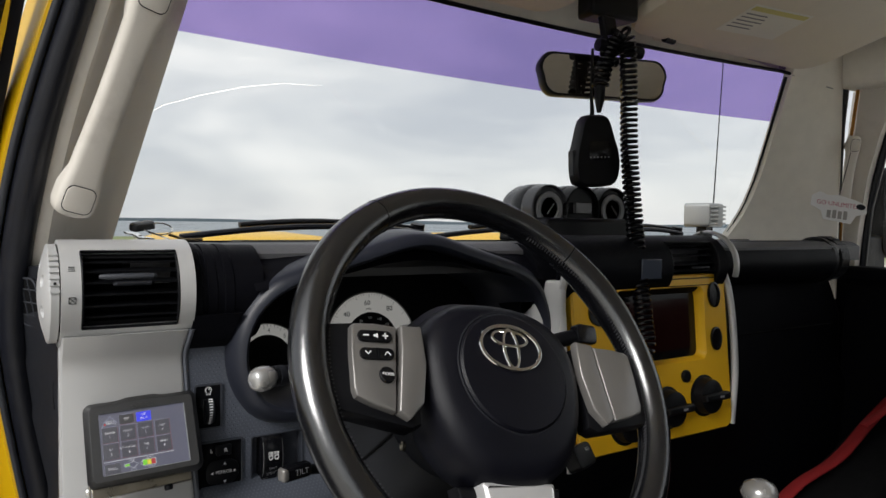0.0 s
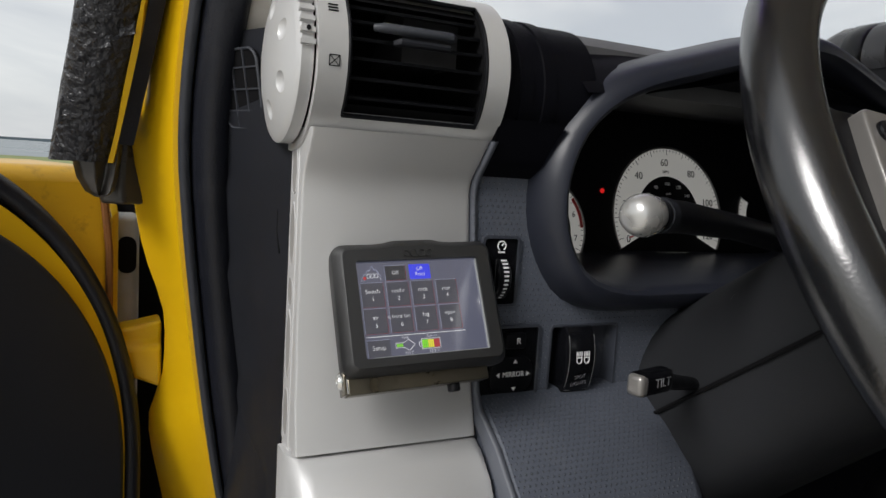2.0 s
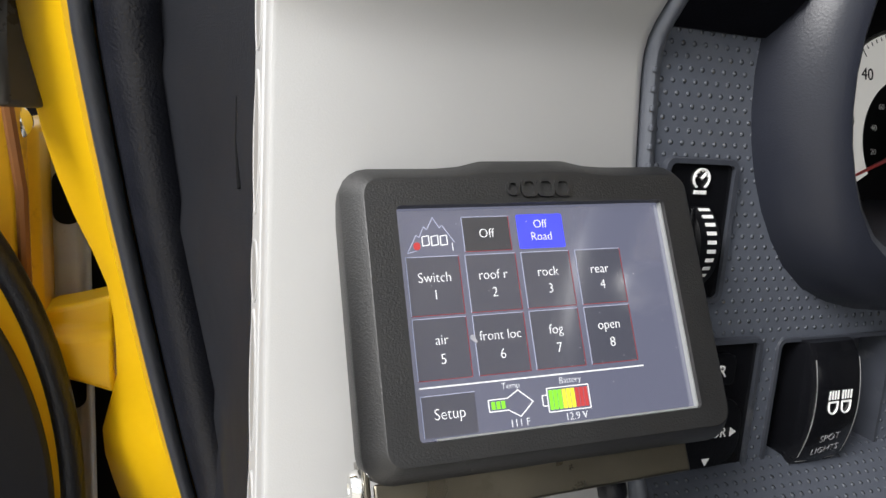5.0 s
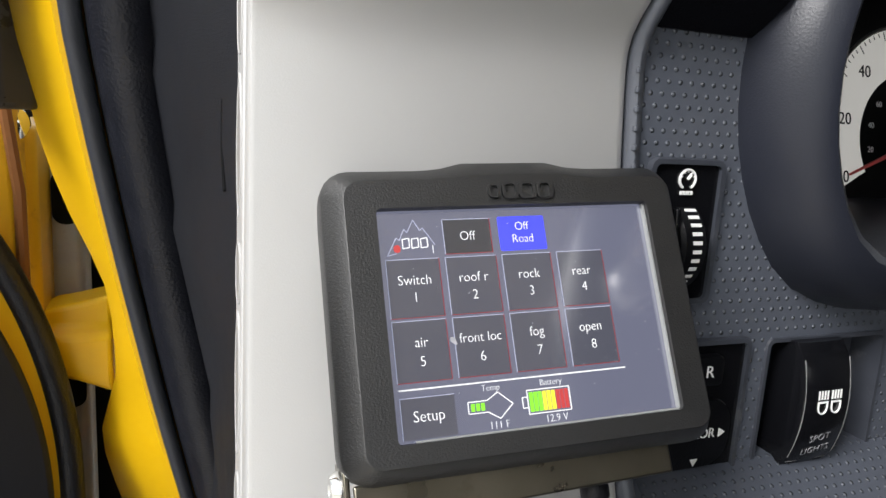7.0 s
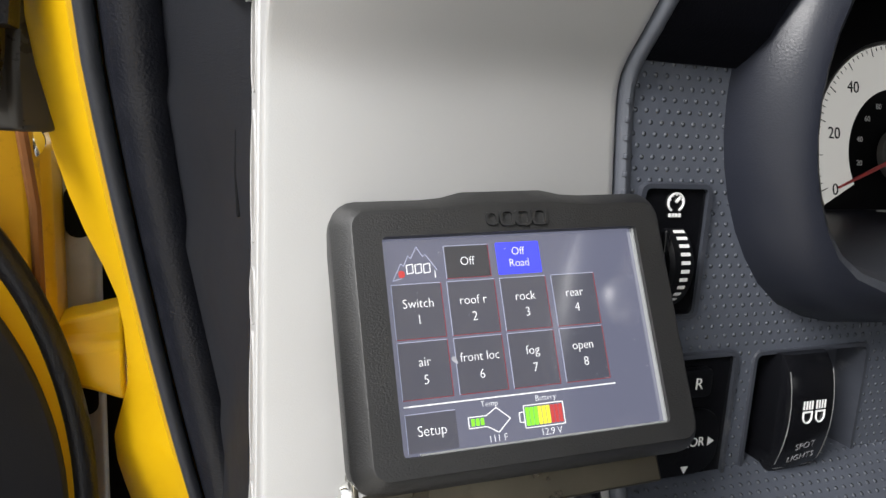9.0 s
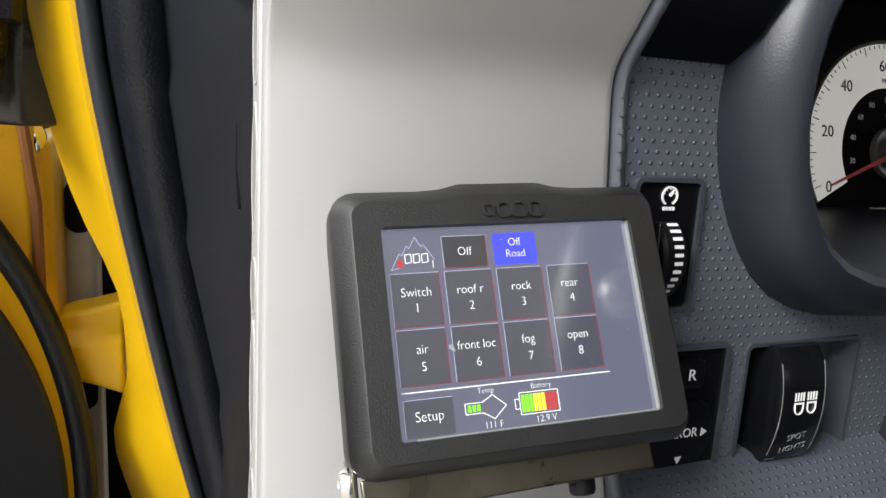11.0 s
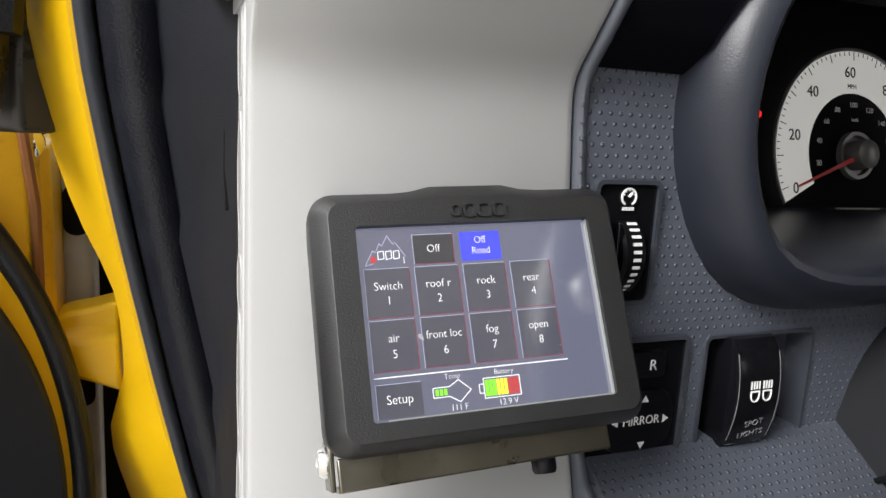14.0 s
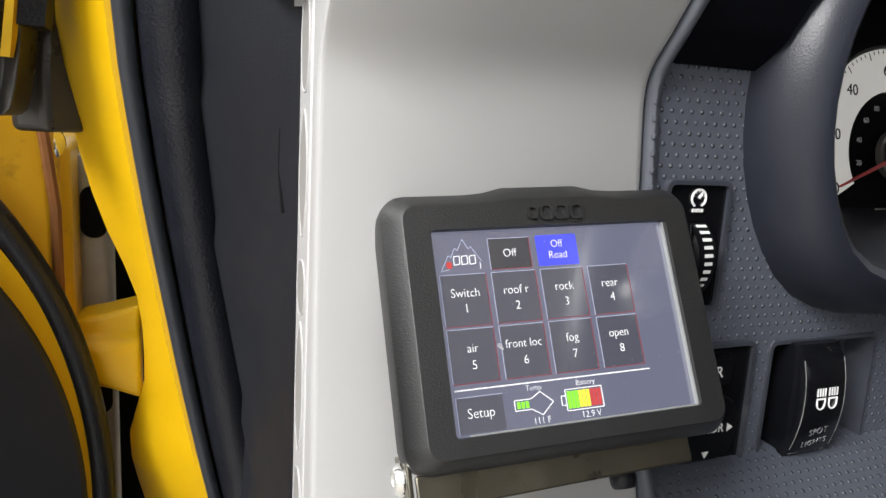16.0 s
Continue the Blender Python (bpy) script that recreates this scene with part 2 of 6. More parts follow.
for m_ in (SCREEN, KEY_FACE, KEY_OFF, KEY_BLUE):              # layered touch film mirrors more than plain glass
    m_.node_tree.nodes["Principled BSDF"].inputs["IOR"].default_value = 2.0
    m_.node_tree.nodes["Principled BSDF"].inputs["Specular IOR Level"].default_value = 0.70
RADIO = mat("radio_screen", (0.006, 0.003, 0.003), 0.12, vary=0.2, emit=(0.30, 0.02, 0.01), power=0.007, rough_vary=0.03)
CLOCK = mat("clock_screen", (0.02, 0.022, 0.03), 0.15, emit=(0.4, 0.5, 0.7), power=0.015)
SMOKE = mat("smoke_grey", (0.06, 0.06, 0.065), 0.25, vary=0.1)
TAPE = mat("peeling_black_vinyl", (0.012, 0.012, 0.015), 0.34, vary=0.35, scale=60, grain=1.0, grain_scale=190, stain=(0.10, 0.10, 0.11), amount=0.5)
FOOT = mat("dark_brown_painted_steel", (0.030, 0.026, 0.022), 0.30, vary=0.3, scale=60)
for nd in TAPE.node_tree.nodes:
    if nd.bl_idname == "ShaderNodeBump":
        nd.inputs["Distance"].default_value = 0.004
CABIN = mat("grey_beige_cabin_trim", (0.26, 0.25, 0.23), 0.7, vary=0.1, scale=8)
GREY_METAL = mat("grey_bare_bracket", (0.34, 0.335, 0.33), 0.5, metal=0.3, vary=0.3, scale=50, stain=(0.08, 0.05, 0.03), amount=0.5)
RUST = mat("rust_seam", (0.16, 0.06, 0.012), 0.8, vary=0.4, scale=80)
VISOR = mat("beige_vinyl_visor", (0.80, 0.735, 0.62), 0.6, vary=0.06, scale=20, grain=0.3, grain_scale=1500)
LABEL = mat("visor_label", (0.85, 0.83, 0.76), 0.6, vary=0.05)
LABEL_YELLOW = mat("visor_label_band", (0.68, 0.62, 0.22), 0.6, vary=0.05)
LABEL_PINK = mat("pink_card", (0.50, 0.14, 0.20), 0.6, vary=0.1)
FIN = mat("grey_cast_aluminium", (0.34, 0.35, 0.35), 0.5, metal=0.4, vary=0.1)
PEARL = mat("pearl_silver_knob", (0.48, 0.475, 0.46), 0.26, metal=0.6, vary=0.04, scale=60, coat=0.4)
GLASS = glass("clear_glass")
BAND = glass("purple_tint_band", (0.64, 0.56, 0.81), 0.6)
MIRROR = mat("mirror", (0.62, 0.60, 0.56), 0.03, metal=1.0, vary=0.03, rough_vary=0.01)
CRACK = bpy.data.materials.new("glass_crack")      # bright fracture that passes the sky's light on
CRACK.use_nodes = True
CRACK.node_tree.nodes.clear()
c_out, c_tl = CRACK.node_tree.nodes.new("ShaderNodeOutputMaterial"), CRACK.node_tree.nodes.new("ShaderNodeBsdfTranslucent")
c_tl.inputs["Color"].default_value = (0.9, 0.9, 0.9, 1)
c_tr, c_add = CRACK.node_tree.nodes.new("ShaderNodeBsdfTransparent"), CRACK.node_tree.nodes.new("ShaderNodeAddShader")
CRACK.node_tree.links.new(c_tl.outputs[0], c_add.inputs[0])
CRACK.node_tree.links.new(c_tr.outputs[0], c_add.inputs[1])
CRACK.node_tree.links.new(c_add.outputs[0], c_out.inputs["Surface"])


# ---- helpers ----
def thing(name, m=None, label="", category="", group="", kind=""):
    ob = new(name)
    if m is not None:
        ob.matrix_world = m
    ob.empty_display_size = 0.02
    return tagged(ob, label, category, group, kind)


def part(name, bm, material, parent=None, label="", smooth=True, bevel=0.0, m=None, sharp=38):
    me = bpy.data.meshes.new(name)
    if isinstance(bm, bmesh.types.BMesh):
        bmesh.ops.recalc_face_normals(bm, faces=bm.faces)
        bm.to_mesh(me)
        bm.free()
    else:
        me = bm
    me.materials.append(material)
    if smooth:
        for p in me.polygons:
            p.use_smooth = True
        me.set_sharp_from_angle(angle=radians(sharp))
    ob = new(name, me)
    if parent is not None:
        ob.parent = parent
    if m is not None:
        ob.matrix_local = m
    if bevel:
        mod = ob.modifiers.new("bevel", "BEVEL")
        mod.width, mod.segments, mod.limit_method, mod.angle_limit = bevel, 3, "ANGLE", radians(35)
    if label:
        ob["label"] = label
    return ob


def box(x0, x1, y0, y1, z0, z1, bm=None):
    bm = bm or bmesh.new()
    v = [bm.verts.new(p) for p in ((x0, y0, z0), (x1, y0, z0), (x1, y1, z0), (x0, y1, z0), (x0, y0, z1), (x1, y0, z1), (x1, y1, z1), (x0, y1, z1))]
    for f in ((0, 3, 2, 1), (4, 5, 6, 7), (0, 1, 5, 4), (1, 2, 6, 5), (2, 3, 7, 6), (3, 0, 4, 7)):
        bm.faces.new([v[i] for i in f])
    return bm


def loft(rings, closed=True, caps=True, bm=None):
    """Skin through rings of equal point counts."""
    bm = bm or bmesh.new()
    vs = [[bm.verts.new(p) for p in r] for r in rings]
    k = len(rings[0])
    for a, b in zip(vs, vs[1:]):
        for i in range(k if closed else k - 1):
            j = (i + 1) % k
            bm.faces.new((a[i], a[j], b[j], b[i]))
    if caps and closed:
        bm.faces.new(vs[0][::-1])
        bm.faces.new(vs[-1])
    return bm


def lathe(profile, seg=48, axis="z", bm=None, caps=True):
    """Turn (radius, height) pairs round an axis."""
    rings = []
    for r, h in profile:
        ring = []
        for i in range(seg):
            a = 2 * math.pi * i / seg
            c, s = r * math.cos(a), r * math.sin(a)
            ring.append({"z": (c, s, h), "x": (h, c, s), "y": (c, -h, s)}[axis])
        rings.append(ring)
    return loft(rings, True, caps, bm)


def tube(points, radius, seg=12, closed=False, caps=True, bm=None, flat=1.0, side=None):
    """A round or flattened bar along points; radius may be one value or one for each point."""
    pts = [Vector(p) for p in points]
    n = len(pts)
    rads = radius if isinstance(radius, (list, tuple)) else [radius] * n
    rings, prev = [], None
    for i, p in enumerate(pts):
        a = pts[(i - 1) % n] if closed or i > 0 else p
        b = pts[(i + 1) % n] if closed or i < n - 1 else p
        t = (b - a).normalized()
        ref = Vector(side) if side else (prev if prev is not None else (Vector((0, 0, 1)) if abs(t.z) < 0.9 else Vector((1, 0, 0))))
        u = (ref - t * ref.dot(t)).normalized()
        w = t.cross(u)
        prev = u
        rings.append([p + u * (rads[i] * flat * math.cos(2 * math.pi * k / seg)) + w * (rads[i] * math.sin(2 * math.pi * k / seg)) for k in range(seg)])
    if closed:
        rings.append(rings[0])
        bm = bm or bmesh.new()
        vs = [[bm.verts.new(q) for q in r] for r in rings[:-1]]
        for i in range(n):
            a, b = vs[i], vs[(i + 1) % n]
            for k in range(seg):
                j = (k + 1) % seg
                bm.faces.new((a[k], a[j], b[j], b[k]))
        return bm
    return loft(rings, True, caps, bm)


def rrect(w, h, r, seg=6):
    """Corner points of a rounded rectangle round the origin."""
    out = []
    for cx, cy, a0 in ((w / 2 - r, h / 2 - r, 0), (-w / 2 + r, h / 2 - r, 90), (-w / 2 + r, -h / 2 + r, 180), (w / 2 - r, -h / 2 + r, 270)):
        for i in range(seg + 1):
            a = radians(a0 + 90 * i / seg)
            out.append((cx + r * math.cos(a), cy + r * math.sin(a)))
    return out


def slab(outline, z0, z1, bev=0.0, bm=None, cx=0.0, cy=0.0):
    """A plate with that outline in x and y, from z0 to z1, its upper edge eased by bev."""
    if not bev:
        return loft([[(x + cx, y + cy, z0) for x, y in outline], [(x + cx, y + cy, z1) for x, y in outline]], bm=bm)
    ox = sum(p[0] for p in outline) / len(outline)
    oy = sum(p[1] for p in outline) / len(outline)
    sx = max(abs(p[0] - ox) for p in outline)
    sy = max(abs(p[1] - oy) for p in outline)

    def ring(d, z):
        return [(ox + (x - ox) * (1 - d / sx) + cx, oy + (y - oy) * (1 - d / sy) + cy, z) for x, y in outline]
    return loft([ring(0, z0), ring(0, z1 - bev), ring(bev * 0.3, z1 - bev * 0.3), ring(bev, z1)], bm=bm)


def words(text, size, material, parent, m, name="lettering", depth=0.00012, align="CENTER", squeeze=1.0, label="", thin=0.0):
    cu = bpy.data.curves.new(name, "FONT")
    cu.body, cu.size, cu.extrude, cu.align_x, cu.align_y = text, size, depth, align, "CENTER"
    cu.resolution_u, cu.offset = 3, -thin
    tmp = bpy.data.objects.new("tmp", cu)
    scene.collection.objects.link(tmp)
    bpy.context.view_layer.update()
    me = bpy.data.meshes.new_from_object(tmp.evaluated_get(bpy.context.evaluated_depsgraph_get()))
    bpy.data.objects.remove(tmp)
    return part(name, me, material, parent, label, smooth=False, m=m @ Matrix.Diagonal((squeeze, 1, 1, 1)))


def arc(cx, cy, r, a0, a1, n=24):
    return [(cx + r * math.cos(radians(a0 + (a1 - a0) * i / n)), cy + r * math.sin(radians(a0 + (a1 - a0) * i / n))) for i in range(n + 1)]


def smooth_line(ps, n=8):
    """A Catmull-Rom line through points."""
    P = [Vector(p) for p in ps]
    P = [2 * P[0] - P[1]] + P + [2 * P[-1] - P[-2]]
    out = []
    for i in range(1, len(P) - 2):
        a, b, c, d = P[i - 1:i + 3]
        for k in range(n):
            t = k / n
            out.append(0.5 * ((2 * b) + (c - a) * t + (2 * a - 5 * b + 4 * c - d) * t * t + (3 * b - a - 3 * c + d) * t ** 3))
    out.append(P[-2])
    return out


# ---- outdoors ----
def ground_material():
    m = mat("sand_and_grass", (0.52, 0.50, 0.465), 0.9, vary=0.2, scale=0.3)
    n, l = m.node_tree.nodes, m.node_tree.links
    b = n["Principled BSDF"]
    co, ln, mr, no, ad, mx = (n.new("ShaderNode" + k) for k in ("TexCoord", "VectorMath", "MapRange", "TexNoise", "Math", "Mix"))
    ln.operation = "LENGTH"
    no.inputs["Scale"].default_value, no.inputs["Detail"].default_value = 0.10, 8
    ad.operation = "MULTIPLY_ADD"
    ad.inputs[1].default_value = 34.0
    mr.inputs["From Min"].default_value, mr.inputs["From Max"].default_value = 48.0, 60.0
    mx.data_type = "RGBA"
    mx.inputs[7].default_value = (0.17, 0.20, 0.07, 1)
    l.new(co.outputs["Object"], ln.inputs[0])
    l.new(co.outputs["Object"], no.inputs["Vector"])
    l.new(no.outputs["Fac"], ad.inputs[0])
    l.new(ln.outputs["Value"], ad.inputs[2])
    l.new(ad.outputs[0], mr.inputs["Value"])
    l.new(mr.outputs["Result"], mx.inputs[0])
    l.new(b.inputs["Base Color"].links[0].from_socket, mx.inputs[6])
    l.new(mx.outputs[2], b.inputs["Base Color"])
    return m


SEA = mat("grey_sea", (0.07, 0.10, 0.12), 0.30, vary=0.3, scale=0.05, grain=0.4, grain_scale=2)
HAZE_HILL = mat("distant_shore", (0.10, 0.13, 0.15), 0.95, vary=0.2, scale=0.01)
rings = [[(r * math.cos(2 * math.pi * i / 96), r * math.sin(2 * math.pi * i / 96), 0) for i in range(96)] for r in (0.02, 4, 12, 30, 60, 75, 120, 400, 1500, 4200)]
tagged(part("ground", loft(rings, caps=False), ground_material(), smooth=False), "pale sand flat with patches of dry grass", "ground", kind="structure")
tagged(part("water", loft([[(r * math.cos(radians(-75 + 230 * i / 60)), r * math.sin(radians(-75 + 230 * i / 60)), 0.006) for i in range(61)] for r in (72, 200, 800, 4200)], closed=False), SEA, smooth=False),
       "flat grey sea under an overcast sky", "water", kind="structure")
shore = bmesh.new()
random.seed(4)
top = [10 + 7 * noise.noise(Vector((i * 0.21, 2.0, 0))) for i in range(81)]
loft([[(2600 * math.cos(radians(20 + 150 * i / 80)), 2600 * math.sin(radians(20 + 150 * i / 80)), z) for z in (-1, max(1.0, top[i]))] for i in range(81)], closed=False, bm=shore)
tagged(part("backdrop", shore, HAZE_HILL, smooth=False), "low hazy shore across the water", "shore", kind="structure")


# ---- car shell ----
MID = 0.74                                     # the car's centre line


def glass_y(z):
    return 0.845 + 0.45 * (1.795 - z)


def roof_row(w, y, z, glass=False):
    return [(MID + s * w, (glass_y(z) - 0.030 * (s * w / 0.62) ** 2 - 0.008) if glass else y, z) for s in (-1, -0.94, -0.8, -0.6, -0.3, 0, 0.3, 0.6, 0.8, 0.94, 1)]


tagged(part("ceiling", loft([roof_row(0.60, 0, 1.789, True), roof_row(0.61, 0.812, 1.822), roof_row(0.63, 0.785, 1.852), roof_row(0.65, 0.70, 1.878), roof_row(0.67, 0.30, 1.89), roof_row(0.67, -0.5, 1.89), roof_row(0.65, -1.75, 1.87),
                             roof_row(0.70, -1.80, 1.915), roof_row(0.72, -0.5, 1.94), roof_row(0.72, 0.30, 1.94), roof_row(0.70, 0.72, 1.925), roof_row(0.66, 0.83, 1.87), roof_row(0.62, 0.875, 1.812)],
                            closed=False), HEADLINER), "beige cloth headliner over the cabin", "ceiling", kind="structure")
tagged(part("floor", box(0.06, 1.42, -1.75, 1.0, 0.55, 0.60), SEAT), "black carpet on the cabin floor", "floor", kind="structure")
rear_ = box(0.05, 1.43, -1.80, -1.75, 0.45, 1.34)
box(0.05, 1.43, -1.80, -1.75, 1.74, 1.90, rear_)
box(0.05, 0.28, -1.80, -1.75, 1.34, 1.74, rear_)
box(1.20, 1.43, -1.80, -1.75, 1.34, 1.74, rear_)
tagged(part("wall_rear", rear_, CABIN), "grey-beige rear wall of the cabin with window opening", "wall", kind="structure")
wl_ = box(-0.10, 0.02, -1.75, -0.30, 0.45, 1.34)
box(-0.04, 0.06, -1.75, -1.45, 1.34, 1.90, wl_)
box(-0.04, 0.06, -0.55, -0.30, 1.34, 1.90, wl_)
box(-0.04, 0.06, -1.45, -0.55, 1.72, 1.90, wl_)
tagged(part("wall_left", wl_, CABIN, bevel=0.01), "grey-beige trimmed body side behind the open door", "body side", kind="structure")
wr_ = box(1.43, 1.52, -1.75, 0.95, 0.45, 1.42)
tagged(part("wall_right", wr_, DASH, bevel=0.01), "black trimmed passenger side of the cabin", "cabin side", kind="structure")
rr_ = box(1.40, 1.48, -1.75, 0.80, 1.772, 1.90)
box(1.42, 1.48, -1.75, -1.45, 1.42, 1.772, rr_)
box(1.42, 1.48, -0.60, -0.40, 1.42, 1.772, rr_)
tagged(part("trim_roof_side", rr_, HEADLINER, bevel=0.012), "beige trim above the passenger door", "roof trim", kind="structure")
for k, ring in enumerate(([(0.28, -1.775, 1.34), (1.20, -1.775, 1.34), (1.20, -1.775, 1.74), (0.28, -1.775, 1.74)], [(0.01, -1.45, 1.34), (0.01, -0.55, 1.34), (0.01, -0.55, 1.72), (0.01, -1.45, 1.72)], [(1.45, -1.45, 1.42), (1.45, -0.60, 1.42), (1.45, -0.60, 1.772), (1.45, -1.45, 1.772)])):
    wk = thing("window_%d" % (k + 3), label="clear fixed rear window of the cabin", category="window", kind="structure")
    pk = part("pane", loft([ring, [(x + (0.004 if k else 0), y + (0 if k else 0.004), z) for x, y, z in ring]]), GLASS, wk, smooth=False)
    pk.visible_shadow = False
tagged(part("wall_outer_left", box(-0.115, -0.101, -1.80, -0.30, 0.45, 1.34), YELLOW, bevel=0.006), "yellow painted outer body side", "body side", kind="structure")
tagged(part("wall_outer_right", box(1.521, 1.535, -1.80, 0.95, 0.45, 1.42), YELLOW, bevel=0.006), "yellow painted outer body side", "body side", kind="structure")
w2 = thing("window_2", label="clear side window of the passenger door", category="window", kind="structure")
pane2 = part("pane", loft([[(1.475, -0.35, 1.42), (1.475, 0.92, 1.42), (1.475, 0.75, 1.77), (1.475, -0.35, 1.77)],
                           [(1.479, -0.35, 1.42), (1.479, 0.92, 1.42), (1.479, 0.75, 1.77), (1.479, -0.35, 1.77)]]), GLASS, w2, smooth=False)
pane2.visible_shadow = False
part("window_frame", tube([(1.472, 0.775, 1.42), (1.472, 0.765, 1.54), (1.470, 0.725, 1.72), (1.466, 0.69, 1.765), (1.46, 0.3, 1.775), (1.46, -0.35, 1.775)], 0.008), RUBBER, w2)
part("sill", box(1.41, 1.47, -0.4, 0.93, 1.395, 1.425), DASH, w2, bevel=0.008)
firewall = tagged(part("wall_front", box(0.06, 1.42, 1.02, 1.06, 0.45, 1.40), VOID), "dark bulkhead below the windshield", "bulkhead", kind="structure")

# windshield
win = thing("window_1", label="upright windshield with purple tint strip and a crack", category="windshield", kind="structure")


def on_glass(x, z, off=0.0):
    q = (x - MID) / 0.62
    return (x, glass_y(z) - 0.035 * q * q + off, z)


def glass_sheet(z0, z1, off, thick):
    rows = []
    for k in range(9):
        z = z0 + (z1 - z0) * k / 8
        hw = 0.575 + (1.80 - z) * 0.24
        rows.append([on_glass(MID + hw * (i / 12 - 1), z, off) for i in range(25)])
    back = [[(x, y + thick, z) for x, y, z in r] for r in rows][::-1]
    return loft(rows + back, closed=False)


p = part("pane", glass_sheet(1.455, 1.815, 0, 0.004), GLASS, win)
p.visible_shadow = False
p = part("tint_band", glass_sheet(1.705, 1.812, -0.004, 0.002), BAND, win, "translucent purple sun strip")
p.visible_shadow = False
part("windshield_seal", tube([on_glass(MID - 0.54, 1.784, -0.016)] +
                             [on_glass(MID + 0.54 * (i / 10 - 1), 1.787 + 0.001 * abs(i / 10 - 1), -0.018) for i in range(1, 20)] + [on_glass(MID + 0.525, 1.784, -0.022), on_glass(MID + 0.53, 1.77, -0.026)], 0.0032), BLACK, win)
part("crack", tube([on_glass(x, z, -0.0035) for x, z in ((0.135, 1.612), (0.16, 1.628), (0.20, 1.643), (0.25, 1.658), (0.30, 1.668), (0.35, 1.671))], [0.00015, 0.0003, 0.00032, 0.0003, 0.0002, 0.0001], 6), CRACK, win)

# hood and what stands on it
hood_rows = []
for y, z, w in ((1.10, 1.415, 0.70), (1.20, 1.458, 0.72), (1.5, 1.466, 0.72), (1.9, 1.455, 0.70), (2.15, 1.41, 0.66), (2.25, 1.28, 0.64), (2.27, 0.8, 0.64)):
    hood_rows.append([(MID + w * s, y, z - (0.0 if abs(s) < 0.6 else 0.02 if abs(s) < 0.8 else 0.06 if abs(s) < 0.99 else 0.35) + (0.012 if 0.25 < abs(s) < 0.6 else 0)) for s in (-1, -0.985, -0.7, -0.56, -0.5, -0.3, -0.24, 0, 0.24, 0.3, 0.5, 0.56, 0.7, 0.985, 1)])
tagged(part("hood", loft(hood_rows, closed=False), YELLOW), "yellow painted hood ahead of the windshield", "hood")
tagged(part("cowl", box(0.10, 1.38, 1.005, 1.12, 1.40, 1.450), BLACK, bevel=0.008), "black plastic cowl at the windshield base", "cowl")


def wiper(x0, x1):
    w = thing("windshield_wiper", label="black wiper arm and blade on the cowl", category="wiper", group="windshield wipers")
    n = 9
    pts = [(x0 + (x1 - x0) * i / n, 1.065 - 0.006 * i / n, 1.484 + 0.008 * i / n + 0.012 * math.sin(math.pi * i / n)) for i in range(n + 1)]
    part("blade", tube([(x, y - 0.012, z - 0.008) for x, y, z in pts], 0.0045, 8), RUBBER, w)
    part("arm", tube(pts[2:], [0.007, 0.0075, 0.0075, 0.007, 0.006, 0.006, 0.005, 0.004], 8, flat=0.6), BLACK, w)
    part("pivot", tube([(x1, 1.075, 1.43), (x1, 1.06, 1.498)], 0.012, 12), BLACK, w)


wiper(0.215, 0.60)
wiper(0.62, 1.02)
wiper(1.02, 1.26)

lamp = thing("led_light", pose(1.384, 1.085, 1.482, 0, 0, 12) @ Matrix.Diagonal((1.0, 1.0, 0.98, 1)), "grey finned lamp pod outside the windshield", "lamp")
part("housing", slab(rrect(0.075, 0.055, 0.008), -0.03, 0.03, 0.004), FIN, lamp, m=pose(0, 0, 0.045, 90, 0, 0))
for i in range(5):
    part("fin", box(-0.03, 0.012, -0.046, -0.028, 0.024 + i * 0.0095, 0.028 + i * 0.0095), FIN, lamp)
part("foot", box(-0.012, 0.012, -0.012, 0.012, -0.08, 0.022), BLACK, lamp)
ant = thing("antenna", label="thin black whip antenna on the fender", category="antenna")
part("whip", tube([(1.428, 1.10, 1.40), (1.438, 1.095, 1.65), (1.456, 1.085, 2.1)], [0.0022, 0.0014, 0.001], 8), BLACK, ant)
part("base", lathe([(0.012, 0), (0.012, 0.03), (0.005, 0.05)], 16), BLACK, ant, m=pose(1.428, 1.10, 1.38))

# ---- pillars ----
JAMB = [(1.00, 0.060, 1.000), (1.08, 0.043, 0.966), (1.18, 0.0230, 0.924), (1.27, 0.0082, 0.886), (1.355, -0.0050, 0.851), (1.42, -0.0112, 0.824), (1.53, 0.001, 0.777), (1.63, 0.024, 0.735), (1.70, 0.046, 0.706), (1.86, 0.085, 0.640)]
TRIM = [(1.00, 0.092, 1.000), (1.12, 0.069, 0.950), (1.20, 0.054, 0.915), (1.29, 0.036, 0.879), (1.35, 0.027, 0.853), (1.42, 0.021, 0.824), (1.54, 0.036, 0.774), (1.64, 0.058, 0.732), (1.70, 0.075, 0.708), (1.86, 0.115, 0.640)]


def at_height(line, z):
    for (z0, x0, y0), (z1, x1, y1) in zip(line, line[1:]):
        if z0 <= z <= z1:
            t = (z - z0) / (z1 - z0)
            return x0 + (x1 - x0) * t, y0 + (y1 - y0) * t
    return line[-1][1:] if z > line[-1][0] else line[0][1:]


heights = [1.0 + 0.86 * i / 44 for i in range(45)]


def soft(line, z, d=0.05):
    ps = [at_height(line, min(1.86, max(1.0, z + k * d))) for k in (-1, -0.5, 0, 0.5, 1)]
    return sum(p[0] for p in ps) / 5, sum(p[1] for p in ps) / 5


